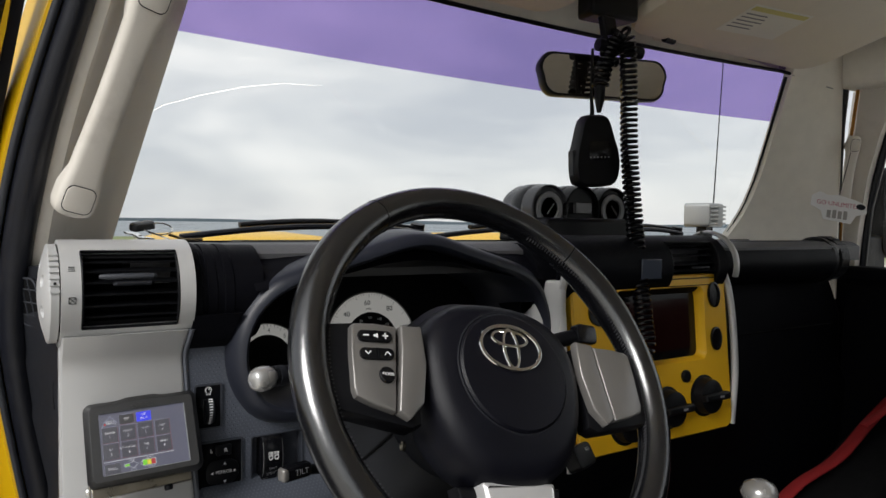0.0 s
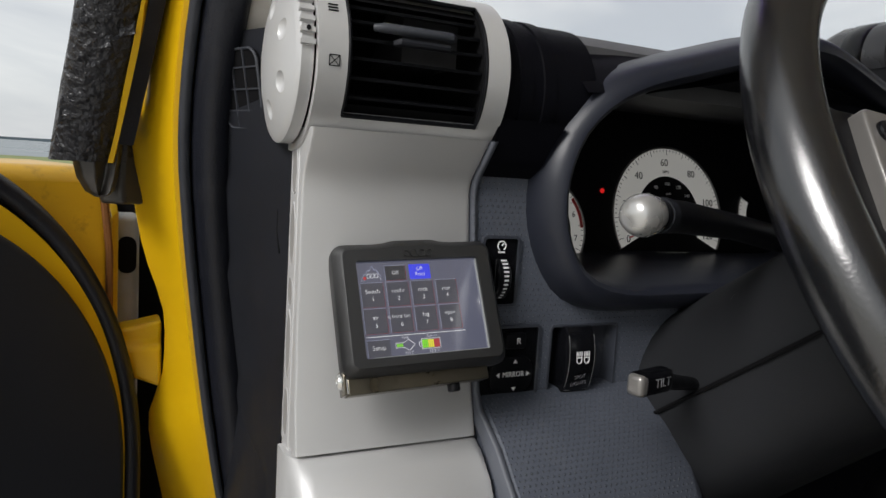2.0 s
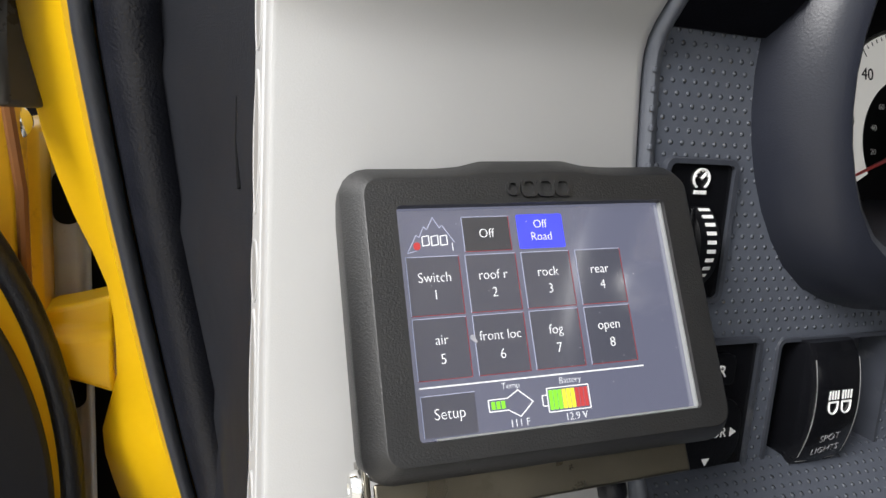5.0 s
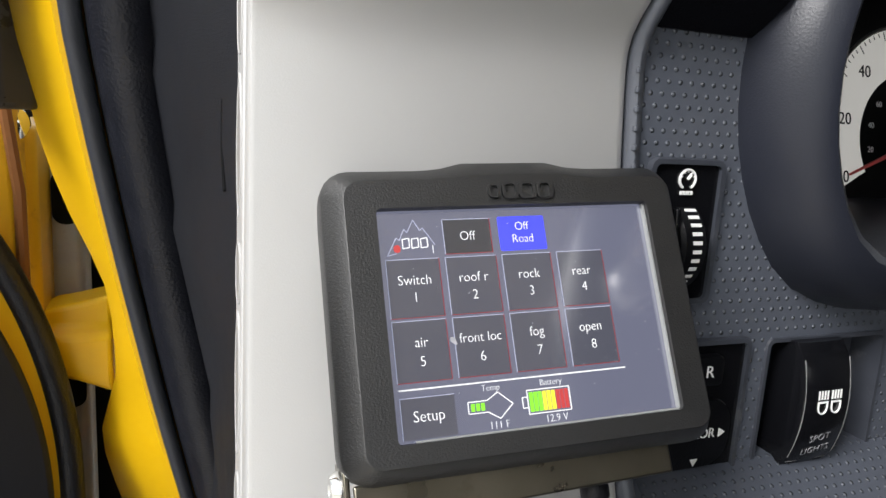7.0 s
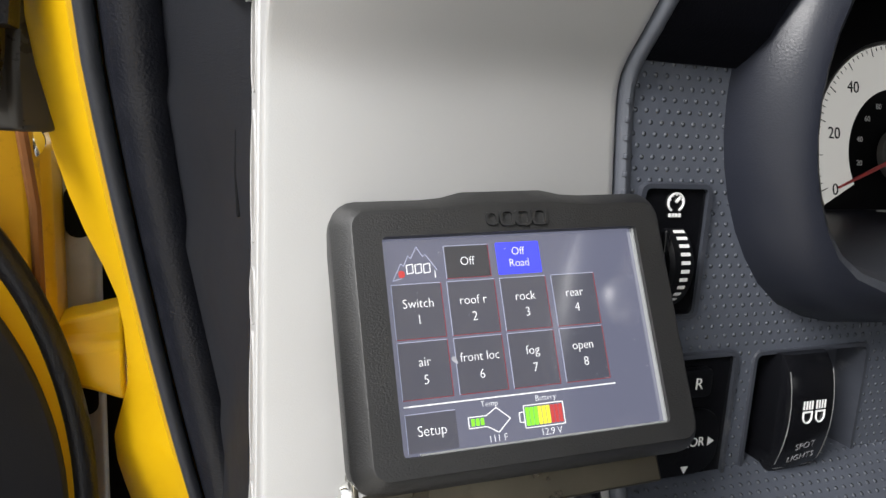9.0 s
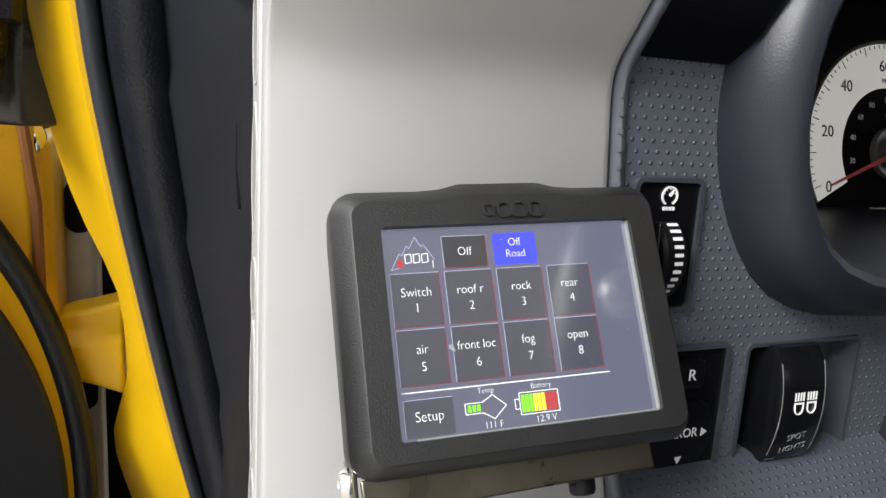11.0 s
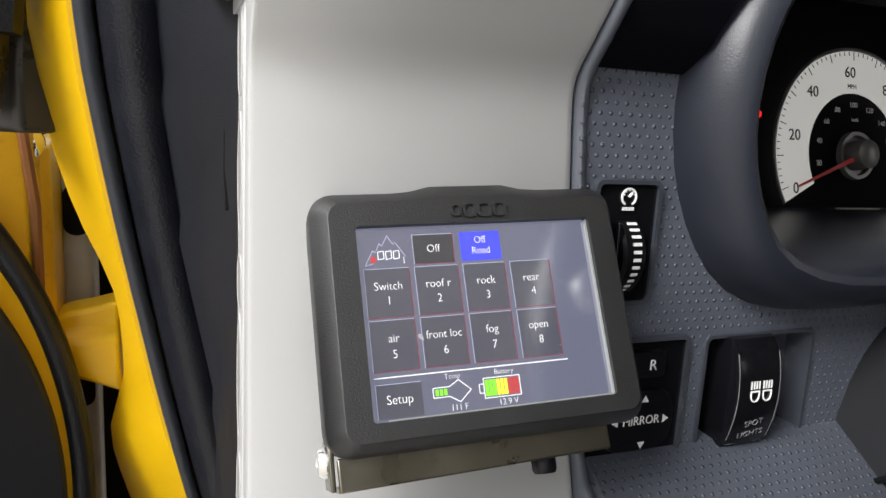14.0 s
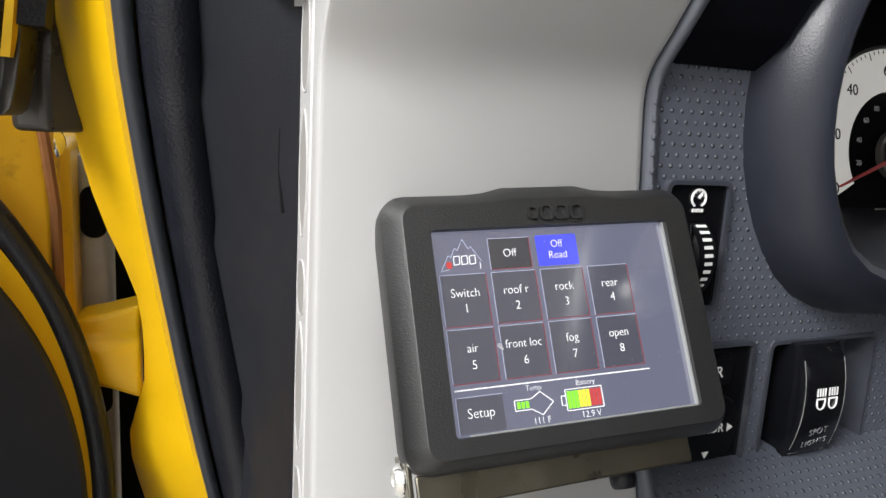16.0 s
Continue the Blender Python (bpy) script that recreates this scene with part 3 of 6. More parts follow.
rows = []
for z in heights:
    x, y = soft(JAMB, z)
    bulge = 0.004 * math.exp(-((z - 1.38) / 0.06) ** 2) - 0.006 * math.exp(-((z - 1.255) / 0.035) ** 2) + 0.024 / (1 + math.exp((z - 1.175) / 0.012)) + 0.0045 * math.exp(-((z - 1.32) / 0.075) ** 2)
    rows.append([(x + 0.012, y + 0.012, z), (x + 0.002, y - 0.004, z), (x - 0.004, y - 0.002, z), (x - 0.011 - bulge * 0.5, y + 0.022, z), (x - 0.0200 - bulge, y + 0.055, z), (x - 0.0200 - bulge, y + 0.061, z), (x - 0.012, y + 0.066, z), (x + 0.02, y + 0.07, z)])
tagged(part("trim_jamb", loft(rows), YELLOW), "yellow painted door jamb along the front pillar", "door jamb", kind="structure")

rows, lips = [], []
for z in heights:
    x0, y0 = soft(JAMB, z)
    x1, y1 = soft(TRIM, z)
    cx, cy, hw = (x0 + x1) / 2, (y0 + y1) / 2, (x1 - x0) / 2 - 0.002
    rows.append([(cx + 0.003 + hw * 0.92 * math.cos(a), cy - 0.006 + 0.016 * math.sin(a), z) for a in [2 * math.pi * i / 16 for i in range(16)]])
    lips.append((x0 + 0.002, y0 - 0.008, z))
seal = thing("trim_door_seal", label="black rubber weatherstrip round the door opening", category="door seal", kind="structure")
part("bulb", loft(rows), RUBBER, seal)
part("lip", tube(lips, 0.0036, 10), SEAL_LIP, seal, "grey lip of the weatherstrip")


GLASS_EDGE = [(1.34, 1.20, 0), (1.45, 1.240, 0), (1.498, 1.276, 0), (1.542, 1.289, 0), (1.593, 1.288, 0), (1.646, 1.278, 0), (1.70, 1.267, 0), (1.738, 1.259, 0), (1.784, 1.249, 0), (1.88, 1.23, 0)]


def pillar_trim(side):
    rows = []
    for i in range(24):
        z = 1.36 + 0.49 * i / 23
        x1, y1 = soft(TRIM, z)
        gx = 0.115 + (z - 1.48) * 0.225
        gy = glass_y(z) - 0.045
        if side > 0:
            x1, y1 = 2 * MID - 1.408, 0.797
            gx = 2 * MID - sum(at_height(GLASS_EDGE, z + d)[0] for d in (-0.025, -0.012, 0, 0.012, 0.025)) / 5
        ring = [(x1 - 0.012, y1 + 0.012), (x1 - 0.002, y1 - 0.006), (x1 + 0.010, y1 - 0.010), (x1 * 0.62 + gx * 0.38, y1 * 0.62 + gy * 0.38 - 0.016), (x1 * 0.25 + gx * 0.75, y1 * 0.25 + gy * 0.75 - 0.014), (gx, gy - 0.006), (gx, gy + 0.012), (x1, gy + 0.03)]
        rows.append([(x if side < 0 else 2 * MID - x, y, z) for x, y in ring])
    return loft(rows)


tagged(part("trim_pillar_left", pillar_trim(-1), TAUPE), "taupe plastic pillar cover beside the windshield", "pillar trim", kind="structure")
part("edge_seal", tube([(2 * MID - (2 * MID - at_height(GLASS_EDGE, z)[0]) - 0.002, glass_y(z) - 0.040, z) for z in [1.49 + 0.29 * i / 20 for i in range(21)]], [0.0010 + 0.0022 * i / 20 for i in range(21)], 8), BLACK, win)
tagged(part("trim_pillar_right", pillar_trim(1), HEADLINER), "beige pillar cover on the passenger side", "pillar trim", kind="structure")


tagged(part("trim_seam", tube(smooth_line([(1.250, 0.800, 1.782), (1.30, 0.797, 1.775), (1.36, 0.784, 1.767)], 6), 0.0012, 8), SLOT_GREY), "dark seam between pillar cover and headliner", "seam", kind="structure")


def grab_handle(ends, out, name_label, w=0.034, th=0.018):
    """A broad flat bar between two feet; out points from the pillar to the cabin."""
    g = thing("grab_handle", label=name_label, category="handle", group="grab handles")
    a, b = Vector(ends[0]), Vector(ends[1])
    o = Vector(out)
    d = (b - a).normalized()
    o = (o - d * o.dot(d)).normalized()
    s = d.cross(o)
    rings = []
    stops = ((-0.014, 0.55, 0.006), (-0.011, 0.85, 0.002), (-0.004, 1.0, 0.0), (0.012, 1.0, 0.0), (0.030, 0.86, 0.003), (0.06, 0.80, 0.004))
    L = (b - a).length
    along = [(q, k, e) for q, k, e in stops] + [(L * 0.5, 0.78, 0.003)] + [(L - q, k, e) for q, k, e in stops[::-1]]
    for q, k, e in along:
        c = a + d * q - o * e
        ring = []
        for x, y in rrect(w * k, th * (1.0 if 0.02 < q < L - 0.02 else 1.7), th * 0.42, 5):
            ring.append(c + s * x + o * (y - (0 if 0.02 < q < L - 0.02 else th * 0.35)))
        rings.append(ring)
    part("grip", loft(rings), TAUPE, g, sharp=50)
    for e in (a + d * 0.004, b - d * 0.004):
        mm = Matrix.Translation(e + o * (th * 0.5)) @ Matrix((s, d, o)).transposed().to_4x4()
        part("screw_cover", slab(rrect(w * 0.70, 0.023, 0.006), -0.002, 0.0012, 0.0008), TAUPE, g, "rounded square screw cover", m=mm)
        part("cover_gap", slab(rrect(w * 0.74, 0.0246, 0.0066), -0.002, 0.0003), CHARCOAL, g, m=mm)
    for e in (a + d * 0.006, b - d * 0.006):
        part("foot", tube([e - o * 0.002, e - o * 0.035], [w * 0.34, w * 0.38], 14), TAUPE, g)


grab_handle(((0.0565, 0.7440, 1.514), (0.1120, 0.6880, 1.693)), (0.10, -0.95, -0.25), "taupe grab handle on the driver's pillar")
grab_handle(((1.408, 0.782, 1.530), (1.402, 0.762, 1.664)), (-0.7, -0.7, -0.1), "taupe grab handle on the passenger's pillar", 0.022, 0.015)

# ---- open driver's door ----
door = thing("door_1", pose(-0.035, 0.971, 0, 0, 0, 204.5), "open yellow driver's door with black trim panel", "door", kind="structure")
# local x runs from the hinge outwards, local y to the cabin face
part("door_skin", box(0.004, 1.10, -0.15, 0.0, 0.55, 1.366), YELLOW_DIRTY, door, bevel=0.012)


def ell(a, b, n=40, s0=0.176, z0=1.13):
    return [(s0 - a * math.cos(math.pi / 2 * i / n), z0 + b * math.sin(math.pi / 2 * i / n)) for i in range(n + 1)]


def door_plate(a, b, y0, y1, top=1.0):
    e = ell(a, b)
    out = [(e[0][0], 0.60)] + e + [(1.05, e[-1][1])] + [(1.05, 0.60)]
    return loft([[(s, y0, z) for s, z in out], [(s, y1, z) for s, z in out]])


arc_seal = [(s, 0.006, z) for s, z in [(-0.006, 0.6), (-0.006, 0.9)] + ell(0.182, 0.250) + [(0.5, 1.380), (1.05, 1.380)]]
part("weatherstrip", tube(arc_seal, 0.0075, 10), RUBBER, door, "thick black rubber door seal")
part("inner_panel", door_plate(0.183, 0.248, -0.002, 0.004), VOID, door)
part("painted_edge", door_plate(0.177, 0.237, 0.004, 0.009), YELLOW, door, "yellow painted rim round the trim panel")
part("trim_panel", door_plate(0.1705, 0.215, 0.009, 0.020), CHARCOAL, door, "charcoal plastic trim panel", bevel=0.004)
part("speaker_ring", lathe([(0.028, 0), (0.026, 0.004), (0.018, 0.005), (0.012, -0.002), (0.0005, -0.002)], 32, "y"), BLACK, door, m=pose(0.135, 0.021, 1.21, 0, 0, 180))
part("edge_seam", tube([(0.010, 0.001, 1.05), (0.011, 0.001, 1.30), (0.016, 0.001, 1.345)], 0.003, 8), RUST, door, "rusty seam")

# window frame of the door: upright post wrapped in peeling vinyl
post = thing("door_window_post", label="door window frame wrapped in peeling black vinyl", category="window frame")
P0, P1 = Vector((-0.063, 0.865, 1.372)), Vector((0.022, 0.640, 1.86))
rings = []
for i in range(22):
    c = P0.lerp(P1, i / 21)
    w = 0.019
    rings.append([(c.x + w * math.cos(a) * (1 + 0.10 * noise.noise(Vector((i * 0.5, a, 1)))), c.y + 0.014 * math.sin(a), c.z) for a in [2 * math.pi * k / 14 for k in range(14)]])
part("vinyl_wrap", loft(rings), TAPE, post)
rings = []
for i in range(22):
    c = P0.lerp(P1, i / 21)
    rings.append([(c.x + 0.017 + dx, c.y - 0.0125 + dy, c.z) for dx, dy in ((-0.002 - 0.002 * noise.noise(Vector((0, i * 1.3, 7))), 0.0015), (0.0012 + 0.0035 * noise.noise(Vector((0, i * 0.9, 3))), 0.0015), (0.002, 0.01), (-0.002, 0.01))])
part("bare_paint", loft(rings), YELLOW, post, "yellow paint showing where vinyl peeled")
rings = []
for i in range(12):
    c = P0.lerp(P1, i / 11)
    rings.append([(c.x + 0.021 + dx, c.y + dy, c.z + 0.012) for dx, dy in ((0, -0.012), (0.009, -0.010), (0.009, 0.012), (0, 0.012))])
part("rubber_channel", loft(rings), RUBBER, post)
random.seed(11)
for i in range(22):
    c = P0.lerp(P1, random.uniform(0.0, 0.6))
    x, s = random.uniform(-0.014, 0.010), random.uniform(0.002, 0.0045)
    q = [Vector((c.x + x + dx * s, c.y - 0.0142 + 0.4 * abs(x) - random.uniform(0, 0.0016), c.z + dz * s * 1.8)) for dx, dz in ((-1, -1), (1, -0.6), (0.8, 0.9), (-0.7, 1))]
    part("vinyl_flake", loft([q, [v + Vector((0, 0.0012, 0)) for v in q]]), TAPE, post)
part("foot_cover", loft([[(xa, 0.866, z), (xa + 0.004, 0.858, z), ((xa + xb) / 2, 0.855, z), (xb - 0.006, 0.862, z), (xb, 0.858, z), (xb + 0.003, 0.882, z), (xa, 0.886, z)] for z, xa, xb in ((1.350, -0.056, -0.049), (1.353, -0.061, -0.046), (1.362, -0.066, -0.044), (1.375, -0.069, -0.042), (1.390, -0.069, -0.041), (1.404, -0.066, -0.040), (1.412, -0.060, -0.036))]), FOOT, post, "bent dark brown foot of the frame", bevel=0.002)
# added dark sheet, closes the bright gap between foot and jamb
part("gap_curtain", loft([[(xa, 0.896, z), ((xa + xb) / 2, 0.890, z), (xb, 0.896, z), (xb, 0.905, z), (xa, 0.905, z)] for z, xa, xb in ((1.343, -0.052, -0.024), (1.37, -0.053, -0.024), (1.40, -0.052, -0.022), (1.47, -0.048, -0.018))]), FOOT, post, "added dark brown sheet behind the frame foot", bevel=0.003)

# hinge gear between door and pillar
hinge = thing("check_link", label="yellow door check strap with grey metal bracket", category="door check")
part("pillar_side", box(-0.055, -0.038, 0.975, 1.10, 0.90, 1.335), YELLOW_DIRTY, hinge, bevel=0.006)
part("bracket", box(-0.042, -0.020, 1.02, 1.05, 1.00, 1.325), GREY_METAL, hinge, "grey metal bracket with oval slots", bevel=0.006)
for z in (1.290, 1.175):
    part("slot", slab(rrect(0.015, 0.032, 0.0070), 0, 0.0015), VOID, hinge, m=pose(-0.030, 1.0195, z, 90, 0, 0))
part("check_strap", loft([[(x, y, z) for z, y in ((1.190 + 0.004 * q, 0.979), (1.200 + 0.003 * q, 0.975), (1.218, 0.975), (1.222, 0.981), (1.236 - 0.002 * q, 0.980), (1.236 - 0.002 * q, 1.01), (1.190 + 0.004 * q, 1.01))] for x, q in ((-0.042, 3), (-0.034, 1), (-0.022, 0), (-0.004, -2))]), YELLOW, hinge, "yellow painted check strap", bevel=0.003)
part("bolt", lathe([(0.009, 0), (0.009, 0.003), (0.005, 0.005), (0.0008, 0.005)], 20, "y"), CHROME, hinge, m=pose(-0.048, 0.974, 1.334))
# added black backing: blocks the sky and stands for the gap's darkness
part("black_backing", box(-0.062, 0.03, 1.10, 1.115, 0.85, 1.36), VOID, hinge)

# ---- dashboard ----
dash = thing("dashboard", label="black dashboard with silver and dimpled panels", category="dashboard")


def profile_x(pts, x0, x1, inset=0.0):
    return loft([[(x0, y, z) for y, z in pts], [(x1, y, z) for y, z in pts]])


# top pad from the roll to the glass
part("top_pad", loft([[(x, y, z) for y, z in ((0.735, 1.466), (0.748, 1.474), (0.78, 1.476), (0.90, 1.473), (1.00, 1.466), (1.00, 1.44), (0.735, 1.44))] for x in (0.10, 0.16, 0.40, 0.75, 1.10, 1.38)]), DASH_TOP, dash, "dusty grey-black top pad")
part("top_seam", tube([(0.16, 0.90, 1.4735), (0.5, 0.905, 1.4735), (1.35, 0.905, 1.4735)], 0.0016, 6), BLACK, dash)
part("speaker_cover", slab(rrect(0.15, 0.05, 0.008), 0, 0.003, 0.001), DASH_TOP, dash, m=pose(0.30, 0.83, 1.4745, -1.5))
# long roll along the dash
roll_l = [(0.752 + 0.047 * math.cos(a), 1.428 + 0.047 * math.sin(a)) for a in [2 * math.pi * i / 32 for i in range(32)]]
part("roll", profile_x(roll_l, 0.148, 0.215), DASH, dash)
part("roll", profile_x(roll_l, 0.560, 0.60), DASH, dash)
roll_r = [(0.770 + 0.044 * math.cos(a), 1.440 + 0.036 * math.sin(a)) for a in [2 * math.pi * i / 32 for i in range(32)]]
part("passenger_roll", profile_x(roll_r, 0.94, 1.285), DASH, dash)
for x, r in ((0.153, 0.0485), (0.166, 0.0480), (0.182, 0.0480)):
    part("roll_ring", lathe([(r - 0.004, -0.006), (r, -0.004), (r, 0.004), (r - 0.004, 0.006)], 48, "x"), DASH, dash, m=pose(x, 0.752, 1.428))
part("roll_ring", lathe([(0.040, -0.008), (0.043, -0.005), (0.043, 0.005), (0.040, 0.008)], 48, "x"), BLACK, dash, m=pose(1.290, 0.770, 1.440))
# dark body below
part("body", loft([[(x, y, z) for y, z in ((0.735, 1.288), (0.745, 1.15), (0.80, 0.80), (1.02, 0.80), (1.02, 1.44), (0.86, 1.46), (0.86, 1.288))] for x in (0.048, 0.20, 0.60)]), DASH, dash)
part("left_block", box(0.048, 0.190, 0.735, 0.86, 1.28, 1.42), DASH, dash)
part("hood_top", loft([[(x, y, z) for y, z in ((0.700, 1.452 + h), (0.715, 1.468 + h), (0.75, 1.4755 + h * 0.3), (0.80, 1.4765), (0.86, 1.474), (0.86, 1.455), (0.72, 1.450))] for x, h in ((0.205, -0.020), (0.25, -0.016), (0.30, -0.006), (0.34, 0.003), (0.385, 0.007), (0.43, 0.003), (0.47, -0.006), (0.52, -0.016), (0.565, -0.020))]), DASH, dash, "black hood over the instruments")
part("lower_passenger", loft([[(x, y, z) for y, z in ((0.800, 1.405), (0.775, 1.33), (0.775, 1.24), (0.755, 1.20), (0.775, 1.05), (0.85, 0.85), (1.02, 0.85), (1.02, 1.44), (0.80, 1.44))] for x in (0.60, 0.93, 1.40)]), DASH, dash, bevel=0.01)
part("end_block", loft([[(x, y, z) for y, z in ((0.80, 1.40), (0.78, 1.41), (0.79, 1.462), (1.0, 1.462), (1.0, 1.40))] for x in (1.34, 1.40)]), DASH, dash, bevel=0.006)
part("glovebox_seam", tube([(0.95, 0.7745, 1.315), (1.36, 0.7745, 1.315)], 0.002, 6), VOID, dash)
# dimpled switch panel and its knee bolster
knee = [(0.735, 1.246), (0.7200, 1.2455), (0.712, 1.240), (0.690, 1.224), (0.668, 1.202), (0.652, 1.172), (0.644, 1.135), (0.645, 1.08), (0.66, 1.0), (0.735, 1.0)]
part("knee_bolster", loft([[(x, y + d, z) for y, z in knee] for x, d in ((0.1555, 0.006), (0.1595, 0), (0.285, 0.0), (0.300, 0.012), (0.315, 0.03))]), DOTTED_SLOPE, dash, "dimpled blue-black knee bolster")
part("screw_cap", lathe([(0.0035, 0), (0.0035, 0.001), (0.002, 0.0018), (0.0004, 0.0018)], 16, "y"), mat("worn_brass_cap", (0.40, 0.30, 0.12), 0.5), dash, m=pose(0.2826, 0.7205, 1.2335))
# silver pillar panel under the vent, flaring out to the drum
SIL = [(0.7045, 1.3990, 0.1446), (0.7080, 1.3925, 0.1436), (0.7115, 1.3865, 0.1428), (0.7140, 1.3825, 0.1422), (0.7163, 1.3790, 0.1418), (0.7182, 1.3755, 0.1416), (0.7196, 1.3715, 0.1418), (0.7203, 1.3670, 0.1422),
       (0.7206, 1.3600, 0.1428), (0.7206, 1.34, 0.1442), (0.7200, 1.30, 0.1470), (0.7170, 1.25, 0.1510), (0.7120, 1.2235, 0.1528)]
rows = []
for y, z, xr in SIL:
    rows.append([(0.0424, 0.745, z), (0.0424, y + 0.0030, z), (0.0425, y + 0.0013, z), (0.0430, y + 0.0004, z), (0.0441, y, z), (0.09, y, z), (xr - 0.003, y, z), (xr - 0.0010, y + 0.0004, z), (xr, y + 0.0015, z), (xr, 0.745, z)])
part("silver_panel", loft(rows), SILVER, dash, "satin silver plastic panel")
LOW = [(0.7105, 1.2215), (0.700, 1.2165), (0.688, 1.205), (0.677, 1.185), (0.671, 1.155), (0.670, 1.10), (0.676, 1.0), (0.735, 1.0), (0.738, 1.2215)]
part("silver_lower", loft([[(x, (y + d if y < 0.735 else y), z) for y, z in LOW] for x, d in ((0.039, 0.016), (0.041, 0.008), (0.045, 0.002), (0.050, 0), (0.147, 0), (0.152, 0.002), (0.1540, 0.007))]), SILVER, dash, "satin silver lower panel")
lip = [(xr + 0.0006, y, z) for y, z, xr in SIL[:-1]] + [(0.1522, 0.7125, 1.2400), (0.1530, 0.6905, 1.2240), (0.1536, 0.6690, 1.2020), (0.1542, 0.6530, 1.1720), (0.1546, 0.6450, 1.1350)]
part("panel_edge", loft([[(x, y + 0.016, z), (x, y + 0.0002, z), (x + 0.0005, y - 0.0010, z), (x + 0.0016, y - 0.0017, z), (x + 0.0030, y - 0.0015, z), (x + 0.0042, y - 0.0004, z), (x + 0.0046, y + 0.016, z)] for x, y, z in lip]), EDGE, dash, "grey raised edge beside the silver panel")
for i in range(24):
    z = 1.252 + i * 0.0052
    x = 0.1506 - (z - 1.25) * 0.0722
    part("edge_stud", box(x + 0.0014, x + 0.0026, 0.7170 if z < 1.28 else 0.7182, 0.7200, z, z + 0.0017), EDGE, dash, smooth=False, bevel=0.0004)
# left flank of the silver panel, with long slots, and the grey end panel
part("slotted_flank", box(0.0420, 0.0450, 0.7275, 0.7420, 1.0, 1.392), SILVER, dash, bevel=0.001)
for z0, z1, k in ((1.3636, 1.3890, 0.8), (1.3243, 1.3590, 1.5), (1.3019, 1.3174, 0.8), (1.2605, 1.2995, 1.5), (1.2274, 1.2548, 0.9)):
    lens = [(0.0052 * math.copysign(abs(math.cos(a)) ** k, math.cos(a)), (z1 - z0) / 2 * math.sin(a)) for a in [2 * math.pi * q / 28 for q in range(28)]]
    at_slot = pose(0.0421, 0.7350, (z0 + z1) / 2, 90, 0, -90)
    # uncut slots: flat plates whose darker silver paints the shade of a recess
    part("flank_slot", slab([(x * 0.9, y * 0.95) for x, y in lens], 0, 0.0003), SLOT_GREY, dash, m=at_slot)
    part("slot_rim", tube([(x, y, 0.0002) for x, y in lens], 0.0003, 6, closed=True), SILVER, dash, m=at_slot)
part("end_panel", loft([[(0.0420, y0, z), (0.048, y0 + 0.002, z), (0.046, 0.95, z), (x1 - 0.012, y1 + 0.012, z), (x1 - 0.010, y1 + 0.001, z)] for z, y0, x1, y1 in [(z, 0.744, *at_height(TRIM, z)) for z in (1.0, 1.10, 1.20, 1.30, 1.36, 1.405, 1.425, 1.455)]]), CHARCOAL, dash, "charcoal end panel of the dash")
part("end_groove", tube([(0.0405, 0.760, 1.40), (0.0400, 0.762, 1.34), (0.0402, 0.756, 1.328)], 0.0007, 6), VOID, dash)
gn = Vector((-0.92, -0.35, -0.18)).normalized()
gu = Vector((0, 0, 1)).cross(gn).normalized()
gv = gn.cross(gu)
GRILLE = Matrix.Translation(Vector((0.0240, 0.795, 1.4215)) + gn * 0.0008) @ Matrix((gu, gv, gn)).transposed().to_4x4()
go = rrect(0.040, 0.046, 0.008, 5)
grille = part("side_grille", slab(go, -0.002, 0.0004), VOID, dash, "small barred demister outlet", m=GRILLE)
for k in (-0.0125, 0.0, 0.0125):
    part("grille_bar", box(-0.0195, 0.0195, k - 0.0005, k + 0.0005, 0.0002, 0.0012), SEAL_LIP, grille, smooth=False)
for k in (-0.0065, 0.0065):
    part("grille_bar", box(k - 0.0005, k + 0.0005, -0.0225, 0.0225, 0.0002, 0.0013), SEAL_LIP, grille, smooth=False)
part("grille_lip", tube([(x, y, 0.0006) for x, y in go], 0.0009, 6, closed=True), SEAL_LIP, grille)


